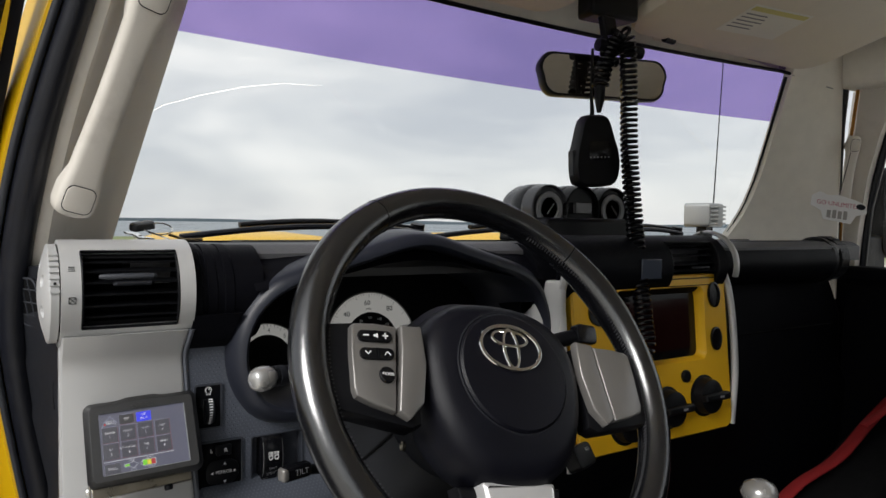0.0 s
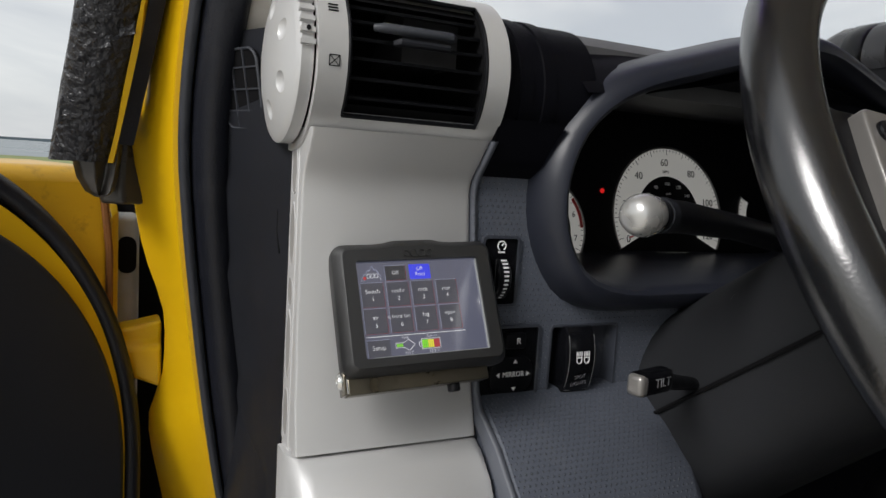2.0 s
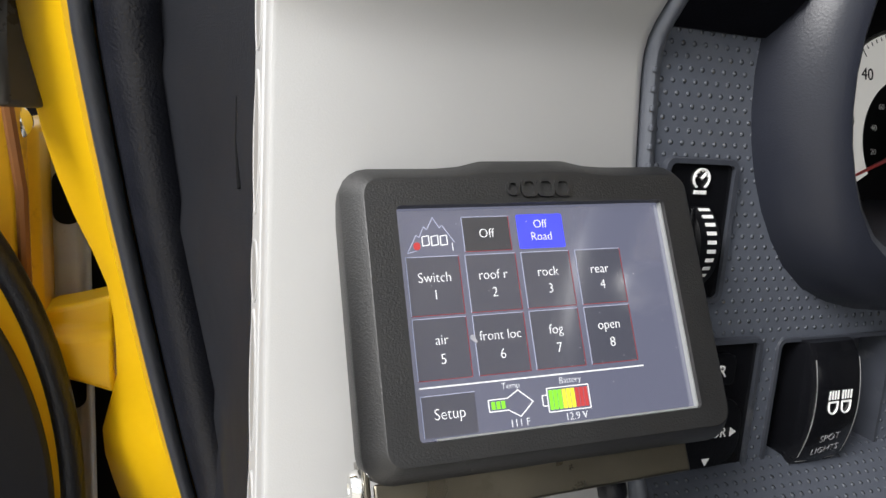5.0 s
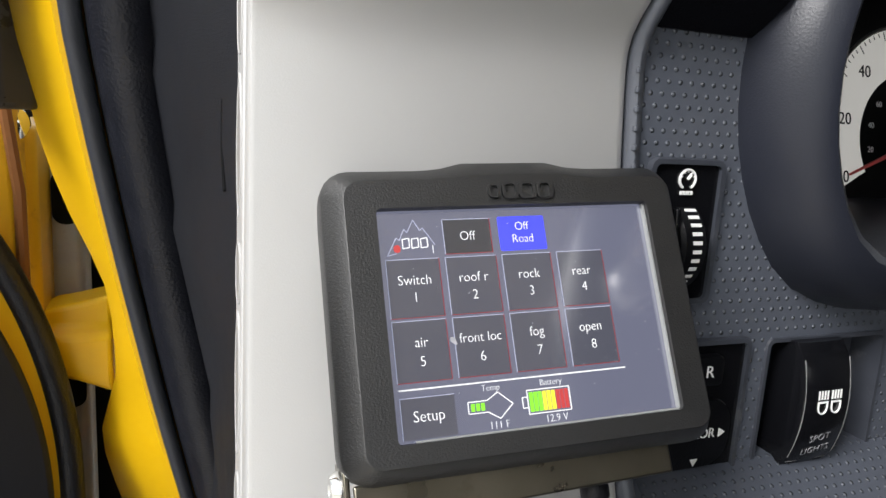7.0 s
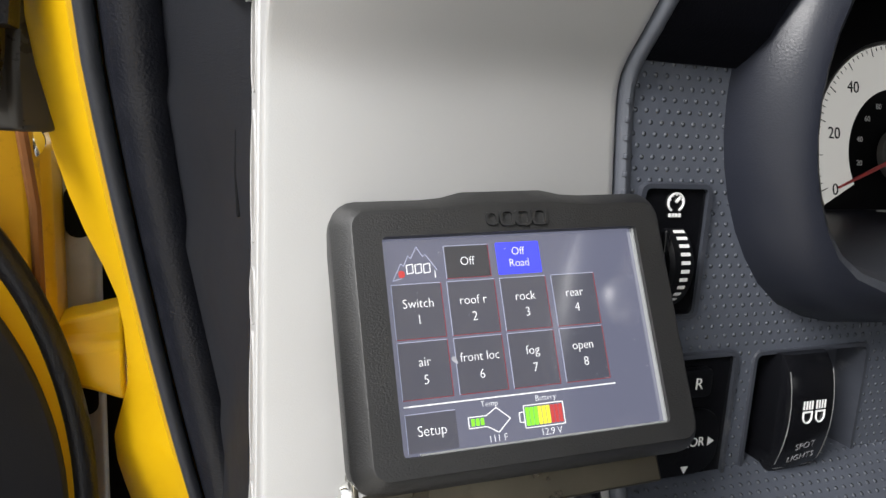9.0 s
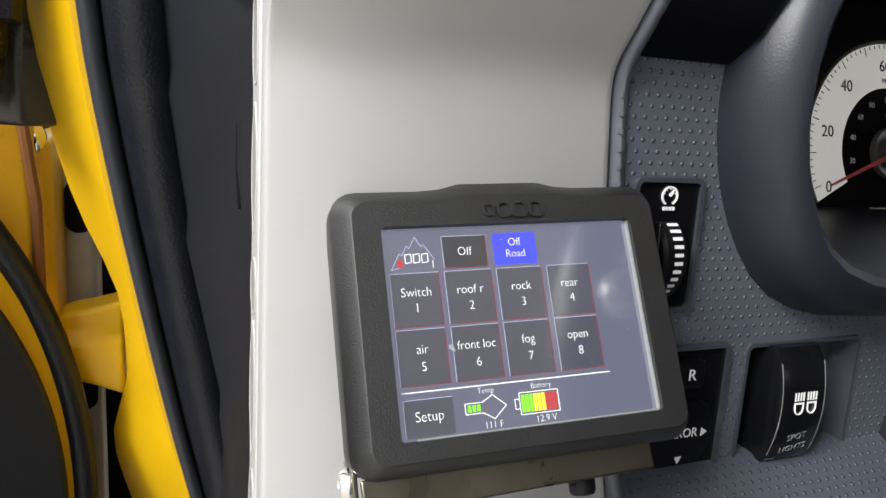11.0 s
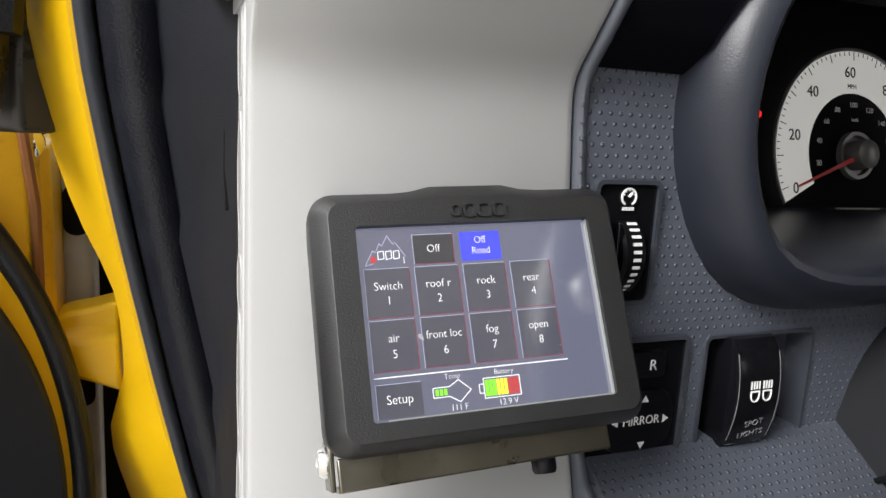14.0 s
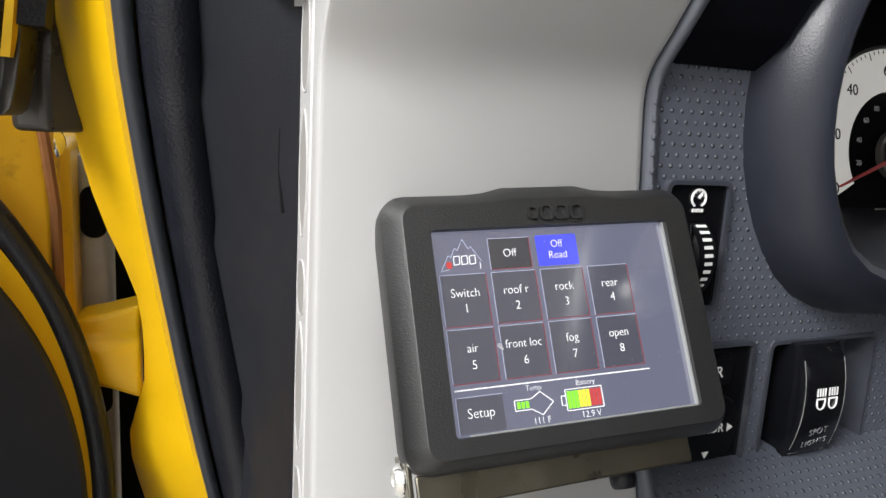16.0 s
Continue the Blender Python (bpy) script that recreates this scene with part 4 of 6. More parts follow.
# ---- air vents ----
def barrel_vent(name_label, m, x0, x1, R, skin, face, slats, cap_left=True, group="air vents"):
    """A drum lying along x with an opening towards the cabin."""
    v = thing("air_vent", m, name_label, "air vent", group)
    a0, a1 = radians(126), radians(217)          # opening, an angle in the y-z plane from +y over +z

    def ring(x, r, lo, hi, n=40):
        return [(x, r * math.cos(lo + (hi - lo) * i / n), r * math.sin(lo + (hi - lo) * i / n)) for i in range(n + 1)]
    o0, o1 = face
    # shell left and right of the opening, and behind
    for name, u0, u1, lo, hi in (("drum_end", x0, o0, 0, 2 * math.pi), ("drum_end", o1, x1, 0, 2 * math.pi), ("drum_back", o0, o1, a1, a0 + 2 * math.pi)):
        outer = [ring(u0, R, lo, hi), ring(u1, R, lo, hi)]
        inner = [ring(u1, R - 0.004, lo, hi), ring(u0, R - 0.004, lo, hi)]
        part(name, loft(outer + inner + [outer[0]], closed=False), skin, v)
    part("duct", loft([ring(o0 - 0.001, R - 0.005, a1 - 0.1, a0 + 2 * math.pi + 0.1), ring(o1 + 0.001, R - 0.005, a1 - 0.1, a0 + 2 * math.pi + 0.1)], closed=False), VOID, v)
    for x in (o0 - 0.0005, o1 - 0.0005):
        part("cheek", loft([ring(x, R - 0.0015, 0, 2 * math.pi), ring(x + 0.001, R - 0.0015, 0, 2 * math.pi)]), VOID, v)
    part("opening_lip", tube([Vector(p) for p in ring(o0 + 0.001, R - 0.001, a0, a1, 12) + ring(o1 - 0.001, R - 0.001, a1, a0, 12)], 0.0013, 8, closed=True), BLACK, v)
    for i in range(slats):
        a = a0 + (a1 - a0) * (i + 0.7) / (slats + 0.4)
        part("slat", box(o0 + 0.001, o1 - 0.001, -0.012, 0.001, -0.0008, 0.0008), BLACK, v, m=Matrix.Translation((0, (R - 0.007) * math.cos(a), (R - 0.007) * math.sin(a))) @ pose(0, 0, 0, 180 + 8, 0, 0))
    return v


VENT = pose(0, 0.742, 1.4335, 0, 0, 0)
vent = barrel_vent("silver drum air vent with black slats and side dial", VENT, 0.041, 0.1485, 0.0470, SILVER, (0.0560, 0.1350), 6)
part("slider", tube([(0.070, -0.0430, 0.0165), (0.0745, -0.0460, 0.0165), (0.112, -0.0460, 0.0165), (0.114, -0.0440, 0.0165)], [0.0018, 0.0026, 0.0026, 0.002], 10), SEAL_LIP, vent, "ribbed black vent slider")
part("tab", tube([(0.081, -0.0445, 0.0100), (0.083, -0.0475, 0.0105), (0.110, -0.0475, 0.0105), (0.111, -0.0445, 0.0105)], [0.0016, 0.0019, 0.0019, 0.0016], 8), CHARCOAL, vent)
dial = part("dial", lathe([(0.0440, 0.0), (0.0460, -0.001), (0.0460, -0.0085), (0.0445, -0.0098), (0.0400, -0.0112), (0.0330, -0.0135), (0.0240, -0.0158), (0.0120, -0.0175), (0.0005, -0.0180)], 72, "x"), SILVER, vent, "domed silver dial with finger dimples", m=pose(0.0405, 0, 0) @ Matrix.Diagonal((0.80, 0.94, 0.94, 1)))
scoops = bmesh.new()
for k in range(6):
    a = radians(30 + k * 60)
    bmesh.ops.create_uvsphere(scoops, u_segments=20, v_segments=12, radius=0.0085, matrix=Matrix.Translation((-0.0206, 0.0290 * math.cos(a), 0.0290 * math.sin(a))))
scoop = part("scoop", scoops, SILVER, m=VENT @ pose(0.0405, 0, 0) @ Matrix.Diagonal((0.80, 0.94, 0.94, 1)))
sc_ = dial.modifiers.new("scoops", "BOOLEAN")
sc_.operation, sc_.object, sc_.solver = "DIFFERENCE", scoop, "EXACT"
bpy.context.view_layer.update()
scooped = bpy.data.meshes.new_from_object(dial.evaluated_get(bpy.context.evaluated_depsgraph_get()))
dial.modifiers.clear()
dial.data = scooped
scooped.set_sharp_from_angle(angle=radians(30))
bpy.data.objects.remove(scoop)
for k in range(7):
    a = radians(128 + k * 7.5)
    part("grip_rib", box(-0.0095, -0.0005, -0.0017, 0.0017, -0.0013, 0.0013), SILVER, dial, m=Matrix.Rotation(a, 4, "X") @ Matrix.Translation((0, 0.0464, 0)))
part("dot", lathe([(0.0014, 0), (0.0014, 0.0004), (0.0002, 0.0004)], 12, "y"), BLACK, dial, m=Matrix.Rotation(radians(165), 4, "X") @ Matrix.Translation((-0.005, 0.0484, 0)) @ Matrix.Rotation(math.pi, 4, "Z"))
# printed marks: crossed box (closed) and three strokes (open)
a = radians(183)
mk = Matrix.Rotation(a, 4, "X") @ Matrix.Translation((0.0490, 0.0472, 0)) @ Matrix.Rotation(radians(-90), 4, "X")
mark = bmesh.new()
for p0, p1 in (((-1, -1), (1, -1)), ((1, -1), (1, 1)), ((1, 1), (-1, 1)), ((-1, 1), (-1, -1)), ((-1, -1), (1, 1)), ((-1, 1), (1, -1))):
    tube([(p0[0] * 0.0026, p0[1] * 0.0026, 0), (p1[0] * 0.0026, p1[1] * 0.0026, 0)], 0.00025, 5, bm=mark)
part("closed_mark", mark, BLACK, vent, m=mk)
a = radians(150)
mk = Matrix.Rotation(a, 4, "X") @ Matrix.Translation((0.0490, 0.0473, 0))
for k in range(3):
    part("open_mark", box(-0.0025, 0.0025, -0.0003, 0.0003, -0.0018 + k * 0.0018, -0.0014 + k * 0.0018), BLACK, vent, smooth=False, m=mk)

cv = barrel_vent("black drum air vents above the centre stack", pose(0, 0.742, 1.440, 0, 0, 0), 0.585, 0.925, 0.0455, DASH, (0.80, 0.905), 5)
part("clock", box(0.735, 0.775, -0.047, -0.044, -0.014, 0.014), CLOCK, cv, "small grey clock display", bevel=0.002)
part("vent_tab", box(0.835, 0.875, -0.050, -0.044, -0.002, 0.002), BLACK, cv, bevel=0.001)
rv = thing("air_vent", pose(1.318, 0.770, 1.442), "black round air vent at the passenger end", "air vent", "air vents")
part("drum", lathe([(0.036, -0.012), (0.041, -0.008), (0.041, 0.018), (0.036, 0.024), (0.020, 0.026), (0.0006, 0.026)], 40, "x"), BLACK, rv)
for k in range(18):
    part("rib", box(-0.006, 0.016, -0.001, 0.001, -0.001, 0.001), CHARCOAL, rv, smooth=False, m=Matrix.Rotation(radians(k * 20), 4, "X") @ Matrix.Translation((0, 0.0415, 0)))

# ---- touchscreen switch controller ----
SPOD = pose(0.1048, 0.6955, 1.3078, 64.6, 0, -4.8) @ Matrix.Rotation(radians(3.0), 4, "Z")
pad = thing("touchscreen_controller", SPOD, "black pebbled touchscreen controller on a steel bracket", "touchscreen")
W, H = 0.0695, 0.0515


def bez(w, h, r, hump=0.0):
    out = rrect(w, h, r, 5)
    tl = [p for p in out]
    top = []
    k = 6                                        # after the first corner comes the top edge
    n = 14
    xa, xb = out[5][0], out[6][0]
    for i in range(1, n):
        x = xa + (xb - xa) * i / n
        q = min(1.0, max(0.0, (0.019 - abs(x)) / 0.006))
        top.append((x, h / 2 + hump * q * q * (3 - 2 * q)))
    return tl[:6] + top + tl[6:]


def lift(o, z, dy=0.0):
    return [(x, y + dy, z) for x, y in o]


inner = bez(W + 0.0008, H + 0.0008, 0.0012)
case = loft([lift(bez(0.0925, 0.0708, 0.0064, 0.0016), -0.0135, 0.0015), lift(bez(0.0934, 0.0717, 0.0068, 0.0018), -0.0122, 0.0015), lift(bez(0.0934, 0.0717, 0.0068, 0.0018), -0.0050, 0.0015),
             lift(bez(0.0930, 0.0713, 0.0066, 0.0018), -0.0042, 0.0015), lift(bez(0.0852, 0.0640, 0.0042, 0.0012), 0.0018, 0.0010), lift(bez(0.0844, 0.0632, 0.0038, 0.0011), 0.0021, 0.0010),
             lift(inner, 0.0021), lift(inner, -0.0008)], caps=False)
part("bezel", case, ENCLOSURE, pad, "pebbled black metal bezel", sharp=24)
part("back_cover", slab(rrect(0.0920, 0.070, 0.009), -0.0142, -0.0132), BLACK, pad, m=Matrix.Translation((0, 0.0015, 0)))
edge_ = box(W / 2 - 0.0001, W / 2 + 0.0003, -H / 2, H / 2, -0.0004, 0.0009)
box(-W / 2 + 0.004, W / 2, -H / 2 - 0.0003, -H / 2 + 0.0001, -0.0004, 0.0009, edge_)
part("glass_edge", edge_, FIN, pad, "bright edge of the screen glass", smooth=False)
scr = part("screen", slab(rrect(W + 0.0006, H + 0.0006, 0.001, 2), -0.0020, -0.0004), SCREEN, pad, "lit colour touchscreen", smooth=False)


def at(u, v, z=0.0):
    """Millimetres from the screen's upper left corner."""
    return Matrix.Translation((-W / 2 + u / 70.0 * W, H / 2 - v / 52.0 * H, z))


def key(u0, v0, u1, v1, face, lines, top="Switch"):
    w, h = (u1 - u0) / 1000 * W / 0.070, (v1 - v0) / 1000 * H / 0.052
    k = part("screen_button", slab(rrect(w, h, 0.0004, 2), -0.0004, -0.00032), face, scr, smooth=False, m=at((u0 + u1) / 2, (v0 + v1) / 2))
    return k


def strokes(name, segs, material, width=0.00022, z=-0.00026):
    bm = bmesh.new()
    for (a, b), (c, d) in segs:
        p0, p1 = at(a, b).translation, at(c, d).translation
        dr = (p1 - p0).normalized()
        nn = Vector((-dr.y, dr.x, 0)) * width / 2
        q = [p0 - nn, p1 - nn, p1 + nn, p0 + nn]
        loft([[(v.x, v.y, z) for v in q], [(v.x, v.y, z + 0.00006) for v in q]], bm=bm)
    return part(name, bm, material, scr, smooth=False)


key(15.7, 2.2, 27.6, 10.6, KEY_OFF, ())
key(29.7, 1.9, 42.0, 10.5, KEY_BLUE, ())
cols = ((1.2, 13.9), (15.5, 28.2), (29.7, 42.4), (44.1, 56.5))
rows2 = ((11.4, 25.0), (25.7, 39.4))
for v0, v1 in rows2:
    for u0, u1 in cols:
        key(u0, v0, u1, v1, KEY_FACE, ())
key(1.3, 42.7, 13.8, 51.6, KEY_FACE, ())
edge, rededge = [], []
for u0, v0, u1, v1 in [(u0, v0, u1, v1) for v0, v1 in rows2 for u0, u1 in cols] + [(15.7, 2.2, 27.6, 10.6)]:
    edge += [((u0, v0), (u1, v0)), ((u0, v0), (u0, v1))]
    rededge += [((u0, v1), (u1, v1)), ((u1, v0), (u1, v1))]
edge += [((1.3, 42.7), (13.8, 42.7)), ((1.3, 42.7), (1.3, 51.6))]
strokes("button_highlight", edge, INK_DIM, 0.00018)
strokes("button_shade", rededge, INK_MAROON, 0.00018)
strokes("divider", [((1.2, 40.9), (57.7, 40.9))], INK, 0.00034)
for txt, u, v, s in (("Off", 21.6, 6.4, 2.9), ("Off", 35.8, 4.5, 2.7), ("Road", 35.8, 7.6, 2.7), ("Switch", 7.6, 16.4, 3.0), ("1", 7.5, 20.4, 3.0), ("roof r", 21.9, 16.4, 3.0), ("2", 21.9, 20.6, 3.0),
                     ("rock", 36.1, 16.4, 3.0), ("3", 36.3, 20.6, 3.0), ("rear", 50.1, 16.4, 3.0), ("4", 50.4, 20.4, 3.0), ("air", 7.6, 30.7, 3.0), ("5", 7.6, 35.0, 3.0), ("front loc", 21.8, 30.6, 2.9), ("6", 21.9, 35.0, 3.0),
                     ("fog", 36.0, 30.4, 3.0), ("7", 36.2, 34.8, 3.0), ("open", 50.2, 30.3, 3.0), ("8", 50.5, 34.6, 3.0), ("Setup", 7.6, 46.9, 3.2), ("Temp", 22.6, 42.3, 1.9), ("111 F", 23.8, 50.7, 2.2), ("Battery", 37.6, 42.4, 1.9), ("12.9 V", 38.0, 50.7, 2.2), ("1", 12.8, 9.4, 2.6)):
    words(txt, s / 1000 * 1.10, INK, scr, at(u, v, -0.00022), depth=0.00004, squeeze=0.92, thin=0.00004)
# maker's mark: a mountain outline over plain bars
strokes("mark_outline", [((1.8, 10.4), (4.2, 6.2)), ((4.2, 6.2), (4.9, 6.8)), ((4.9, 6.8), (6.2, 4.2)), ((6.2, 4.2), (6.9, 5.0)), ((6.9, 5.0), (8.6, 2.0)), ((8.6, 2.0), (10.0, 4.6)), ((10.0, 4.6), (10.7, 4.0)), ((10.7, 4.0), (13.4, 8.2)), ((1.8, 10.4), (4.0, 9.9))], INK_DIM, 0.00020)
for u in (6.4, 8.6, 10.8):
    strokes("mark_bar", [((u - 0.8, 6.6), (u + 0.8, 6.4)), ((u + 0.8, 6.4), (u + 0.8, 8.6)), ((u + 0.8, 8.6), (u - 0.8, 8.8)), ((u - 0.8, 8.8), (u - 0.8, 6.6))], INK, 0.00026)
part("mark_dot", slab(rrect(0.0016, 0.0018, 0.0006, 2), -0.0003, -0.00022), INK_RED, scr, smooth=False, m=at(4.2, 8.8))
# temperature and battery icons
strokes("temperature_icon", [((16.8, 45.0), (21.4, 45.0)), ((16.8, 47.6), (21.4, 47.6)), ((16.8, 45.0), (16.8, 47.6)), ((21.4, 45.0), (24.2, 43.4)), ((24.2, 43.4), (27.6, 46.3)), ((27.6, 46.3), (24.2, 49.3)), ((24.2, 49.3), (21.4, 47.6))], INK, 0.00026)
for i in range(3):
    part("temperature_bar", slab(rrect(0.0009, 0.0017, 0.0001, 1), -0.0003, -0.00022), INK_GREEN, scr, smooth=False, m=at(17.9 + i * 1.2, 46.3))
strokes("battery_icon", [((31.3, 43.8), (42.0, 43.8)), ((31.3, 49.2), (42.0, 49.2)), ((31.3, 43.8), (31.3, 49.2)), ((42.0, 43.8), (42.0, 49.2)), ((30.0, 45.3), (31.3, 45.3)), ((30.0, 47.7), (31.3, 47.7)), ((30.0, 45.3), (30.0, 47.7))], INK, 0.00026)
for i in range(9):
    part("battery_bar", slab(rrect(0.00095, 0.0044, 0.0001, 1), -0.0003, -0.00022), INK_GREEN if i < 3 else INK_YELLOW if i < 6 else INK_RED, scr, smooth=False, m=at(32.2 + i * 1.12, 46.5))
# dust and a greasy dab on the glass
random.seed(21)
specks = bmesh.new()
for _ in range(70):
    c = at(random.uniform(2, 68), random.uniform(2, 50), -0.00018).translation
    r = random.uniform(0.00005, 0.00014)
    a0 = random.uniform(0, 3)
    q = [(c.x + r * random.uniform(0.6, 1.6) * math.cos(a0 + k * 1.257), c.y + r * math.sin(a0 + k * 1.257), c.z) for k in range(5)]
    loft([q, [(x, y, z + 0.00005) for x, y, z in q]], bm=specks)
tagged(part("dust", specks, DUST, scr, "pale dust specks", smooth=False), kind="stuff")
part("smudge", slab([(0.00055 * math.cos(a) * (1 + 0.25 * math.sin(3 * a)), 0.0011 * math.sin(a)) for a in [2 * math.pi * k / 20 for k in range(20)]], -0.00022, -0.00014), DUST, scr, "dried dab", smooth=False, m=at(15.2, 31.0) @ Matrix.Rotation(radians(35), 4, "Z"))
# raised word on the bezel stays a plain embossed bar
for i, (x, w) in enumerate(((-0.0072, 0.0030), (-0.0030, 0.0038), (0.0014, 0.0042), (0.0060, 0.0040))):
    o = rrect(w, 0.0042 if i else 0.0034, 0.0012, 3)
    ring_o = loft([[(px, py, 0) for px, py in o], [(px, py, 0.0007) for px, py in o], [(px * 0.62, py * 0.7, 0.0007) for px, py in o], [(px * 0.62, py * 0.7, 0) for px, py in o]], caps=False)
    part("embossed_mark", ring_o, ENCLOSURE, pad, smooth=False, m=Matrix.Translation((x + 0.0010, 0.0296, 0.0020)) @ Matrix.Diagonal((1.1, 1.05, 1.3, 1)))
# bracket
part("bracket", box(-0.0445, 0.0350, -0.0418, -0.0330, -0.0090, -0.0078), STEEL, pad, "dull steel mounting bracket", bevel=0.0006, m=Matrix.Rotation(radians(1.0), 4, "Z"))
part("bracket_lip", box(-0.0445, 0.0350, -0.0418, -0.0406, -0.0190, -0.0091), STEEL, pad, smooth=False, m=Matrix.Rotation(radians(1.0), 4, "Z"))
part("bracket_ear", box(-0.0460, -0.0446, -0.0420, -0.0290, -0.0190, -0.0076), STEEL, pad, bevel=0.0004)
bolt = part("bolt", lathe([(0.0042, 0), (0.0042, 0.0012), (0.0034, 0.0024), (0.0016, 0.0026), (0.0012, 0.0014), (0.0002, 0.0014)], 24), CHROME, pad, "button head bolt", m=pose(-0.0460, -0.0345, -0.0125, 0, -90, 0))
part("bolt_socket", lathe([(0.0015, 0), (0.0015, 0.0004), (0.0002, 0.0004)], 6), VOID, bolt, smooth=False, m=pose(0, 0, 0.0012))
part("thumb_screw", lathe([(0.003, -0.003), (0.0036, -0.002), (0.0036, 0.002), (0.003, 0.003)], 24, "y"), BLACK, pad, m=pose(0.0165, -0.0428, -0.0140))
part("ball_mount", lathe([(0.010, -0.034), (0.010, -0.015)], 24), BLACK, pad)

# ---- switches on the dimpled panel ----
FACE = 0.7205


def plate(name, x0, x1, z0, z1, label, category, depth=0.002):
    s = thing(name, pose((x0 + x1) / 2, FACE, (z0 + z1) / 2, 90, 0, 0), label, category)
    w, h = x1 - x0, z1 - z0
    o, i = rrect(w, h, 0.0028, 4), rrect(w - 0.0035, h - 0.0035, 0.0018, 4)
    part("surround", loft([[(x, y, -0.002) for x, y in o], [(x, y, depth * 0.6) for x, y in o], [(x * 0.985, y * 0.985, depth) for x, y in o], [(x, y, depth) for x, y in i], [(x, y, -0.002) for x, y in i]], caps=False), RECESS_GREY, s)
    part("plate", slab(i, -0.003, depth * 0.35), GLOSS_BLACK, s, smooth=False)
    return s


dim = plate("dimmer_switch", 0.1520, 0.1788, 1.3005, 1.3442, "black dash light dimmer with thumbwheel", "switch")
ic = bmesh.new()
tube([(0.0028 * math.cos(radians(t)), 0.0028 * math.sin(radians(t)), 0) for t in range(-60, 241, 15)], 0.0004, 6, bm=ic)
tube([(0, 0, 0), (0.0012, 0.0014, 0)], 0.0005, 6, bm=ic)
for k in range(5):
    a = radians(20 + k * 35)
    tube([(0.0020 * math.cos(a), 0.0020 * math.sin(a), 0), (0.0025 * math.cos(a), 0.0025 * math.sin(a), 0)], 0.00025, 5, bm=ic)
for k in range(4):
    box(-0.0022 + k * 0.0012, -0.0014 + k * 0.0012, -0.0045, -0.0034, -0.0002, 0.0002, ic)
part("icon", ic, WHITE, dim, "white lamp dial symbol", smooth=False, m=pose(0.0003, 0.0158, 0.0011))
part("thumbwheel", lathe([(0.0130, -0.0045), (0.0142, -0.0035), (0.0142, 0.0035), (0.0130, 0.0045)], 40, "x"), BLACK, dim, "black dimmer thumbwheel", m=pose(0.0010, -0.0045, -0.0065))
for k in range(11):
    a = radians(-52 + k * 10.5)
    part("wheel_mark", box(-0.0012 - 0.00016 * k * 0 , 0.0028 - 0.0002 * abs(10 - k), -0.00055, 0.00055, 0, 0.0002), WHITE, dim, smooth=False, m=Matrix.Translation((0.0010, -0.0045, -0.0065)) @ Matrix.Rotation(-a, 4, "X") @ Matrix.Translation((0, 0, 0.0142)))
part("wheel_ridge", box(-0.0062, -0.0042, -0.008, 0.008, 0.001, 0.006), GLOSS_BLACK, dim, bevel=0.0008)

mir = plate("mirror_switch", 0.1540, 0.1990, 1.2400, 1.2888, "black mirror adjuster switch with white print", "switch")
part("selector", slab(rrect(0.015, 0.0100, 0.002), 0, 0.0035, 0.001), BLACK, mir, m=pose(0.0035, 0.0145, 0))
words("L", 0.0052, WHITE, mir, pose(-0.0080, 0.0145, 0.0012))
words("R", 0.0056, WHITE, mir, pose(0.0050, 0.0145, 0.0037))
part("pad", slab(rrect(0.031, 0.0235, 0.009), 0, 0.0022, 0.001), BLACK, mir, m=pose(0.0025, -0.0070, 0))
words("MIRROR", 0.0047, WHITE, mir, pose(0.0035, -0.0068, 0.0024), squeeze=0.92)
tri_ = bmesh.new()
for cx, cy, rot in ((0.0138, -0.0068, 0), (-0.0075, -0.0068, 180), (0.0043, -0.0160, -90), (0.0043, 0.0012, 90)):
    q = [Matrix.Rotation(radians(rot), 3, "Z") @ Vector(v) for v in ((0.0016, 0, 0), (-0.0009, 0.0015, 0), (-0.0009, -0.0015, 0))]
    loft([[(v.x + cx, v.y + cy, 0.0023) for v in q], [(v.x + cx, v.y + cy, 0.0026) for v in q]], bm=tri_)
part("arrows", tri_, WHITE, mir, smooth=False)

# rocker in an open recess, cut through the panel further down
RECESS = (0.2075, 0.2600, 1.2425, 1.2862)
spot = thing("spotlight_switch", pose((RECESS[0] + RECESS[1]) / 2, FACE, (RECESS[2] + RECESS[3]) / 2, 90, 0, 0), "black rocker switch for spot lights in recess", "switch")
rw, rh = RECESS[1] - RECESS[0], RECESS[3] - RECESS[2]
o, i_ = rrect(rw + 0.0024, rh + 0.0024, 0.0028, 5), rrect(rw - 0.0006, rh - 0.0006, 0.0020, 5)
part("recess_lip", loft([[(x, y, 0.0002) for x, y in o], [(x * 0.992, y * 0.992, 0.0010) for x, y in o], [(x, y, 0.0010) for x, y in i_], [(x * 0.97, y * 0.965, -0.0105) for x, y in i_], [(x * 0.02, y * 0.02, -0.0106) for x, y in i_]], caps=False), RECESS_GREY, spot, "blue-grey recess round the rocker", sharp=30)
rk_rows = []
for k in range(19):
    y = -0.0222 + 0.0440 * k / 18
    e = max(0.0, abs(k - 9) - 7) / 2
    hgt = 0.0100 - 10.0 * (y - 0.001) ** 2 - 0.0016 * e
    rk_rows.append([(-0.0106, y, -0.0104), (-0.0106, y, hgt - 0.0022), (-0.0100, y, hgt - 0.0006), (-0.0088, y, hgt), (0.0, y, hgt + 0.0003), (0.0088, y, hgt), (0.0100, y, hgt - 0.0006), (0.0106, y, hgt - 0.0022), (0.0106, y, -0.0104)])
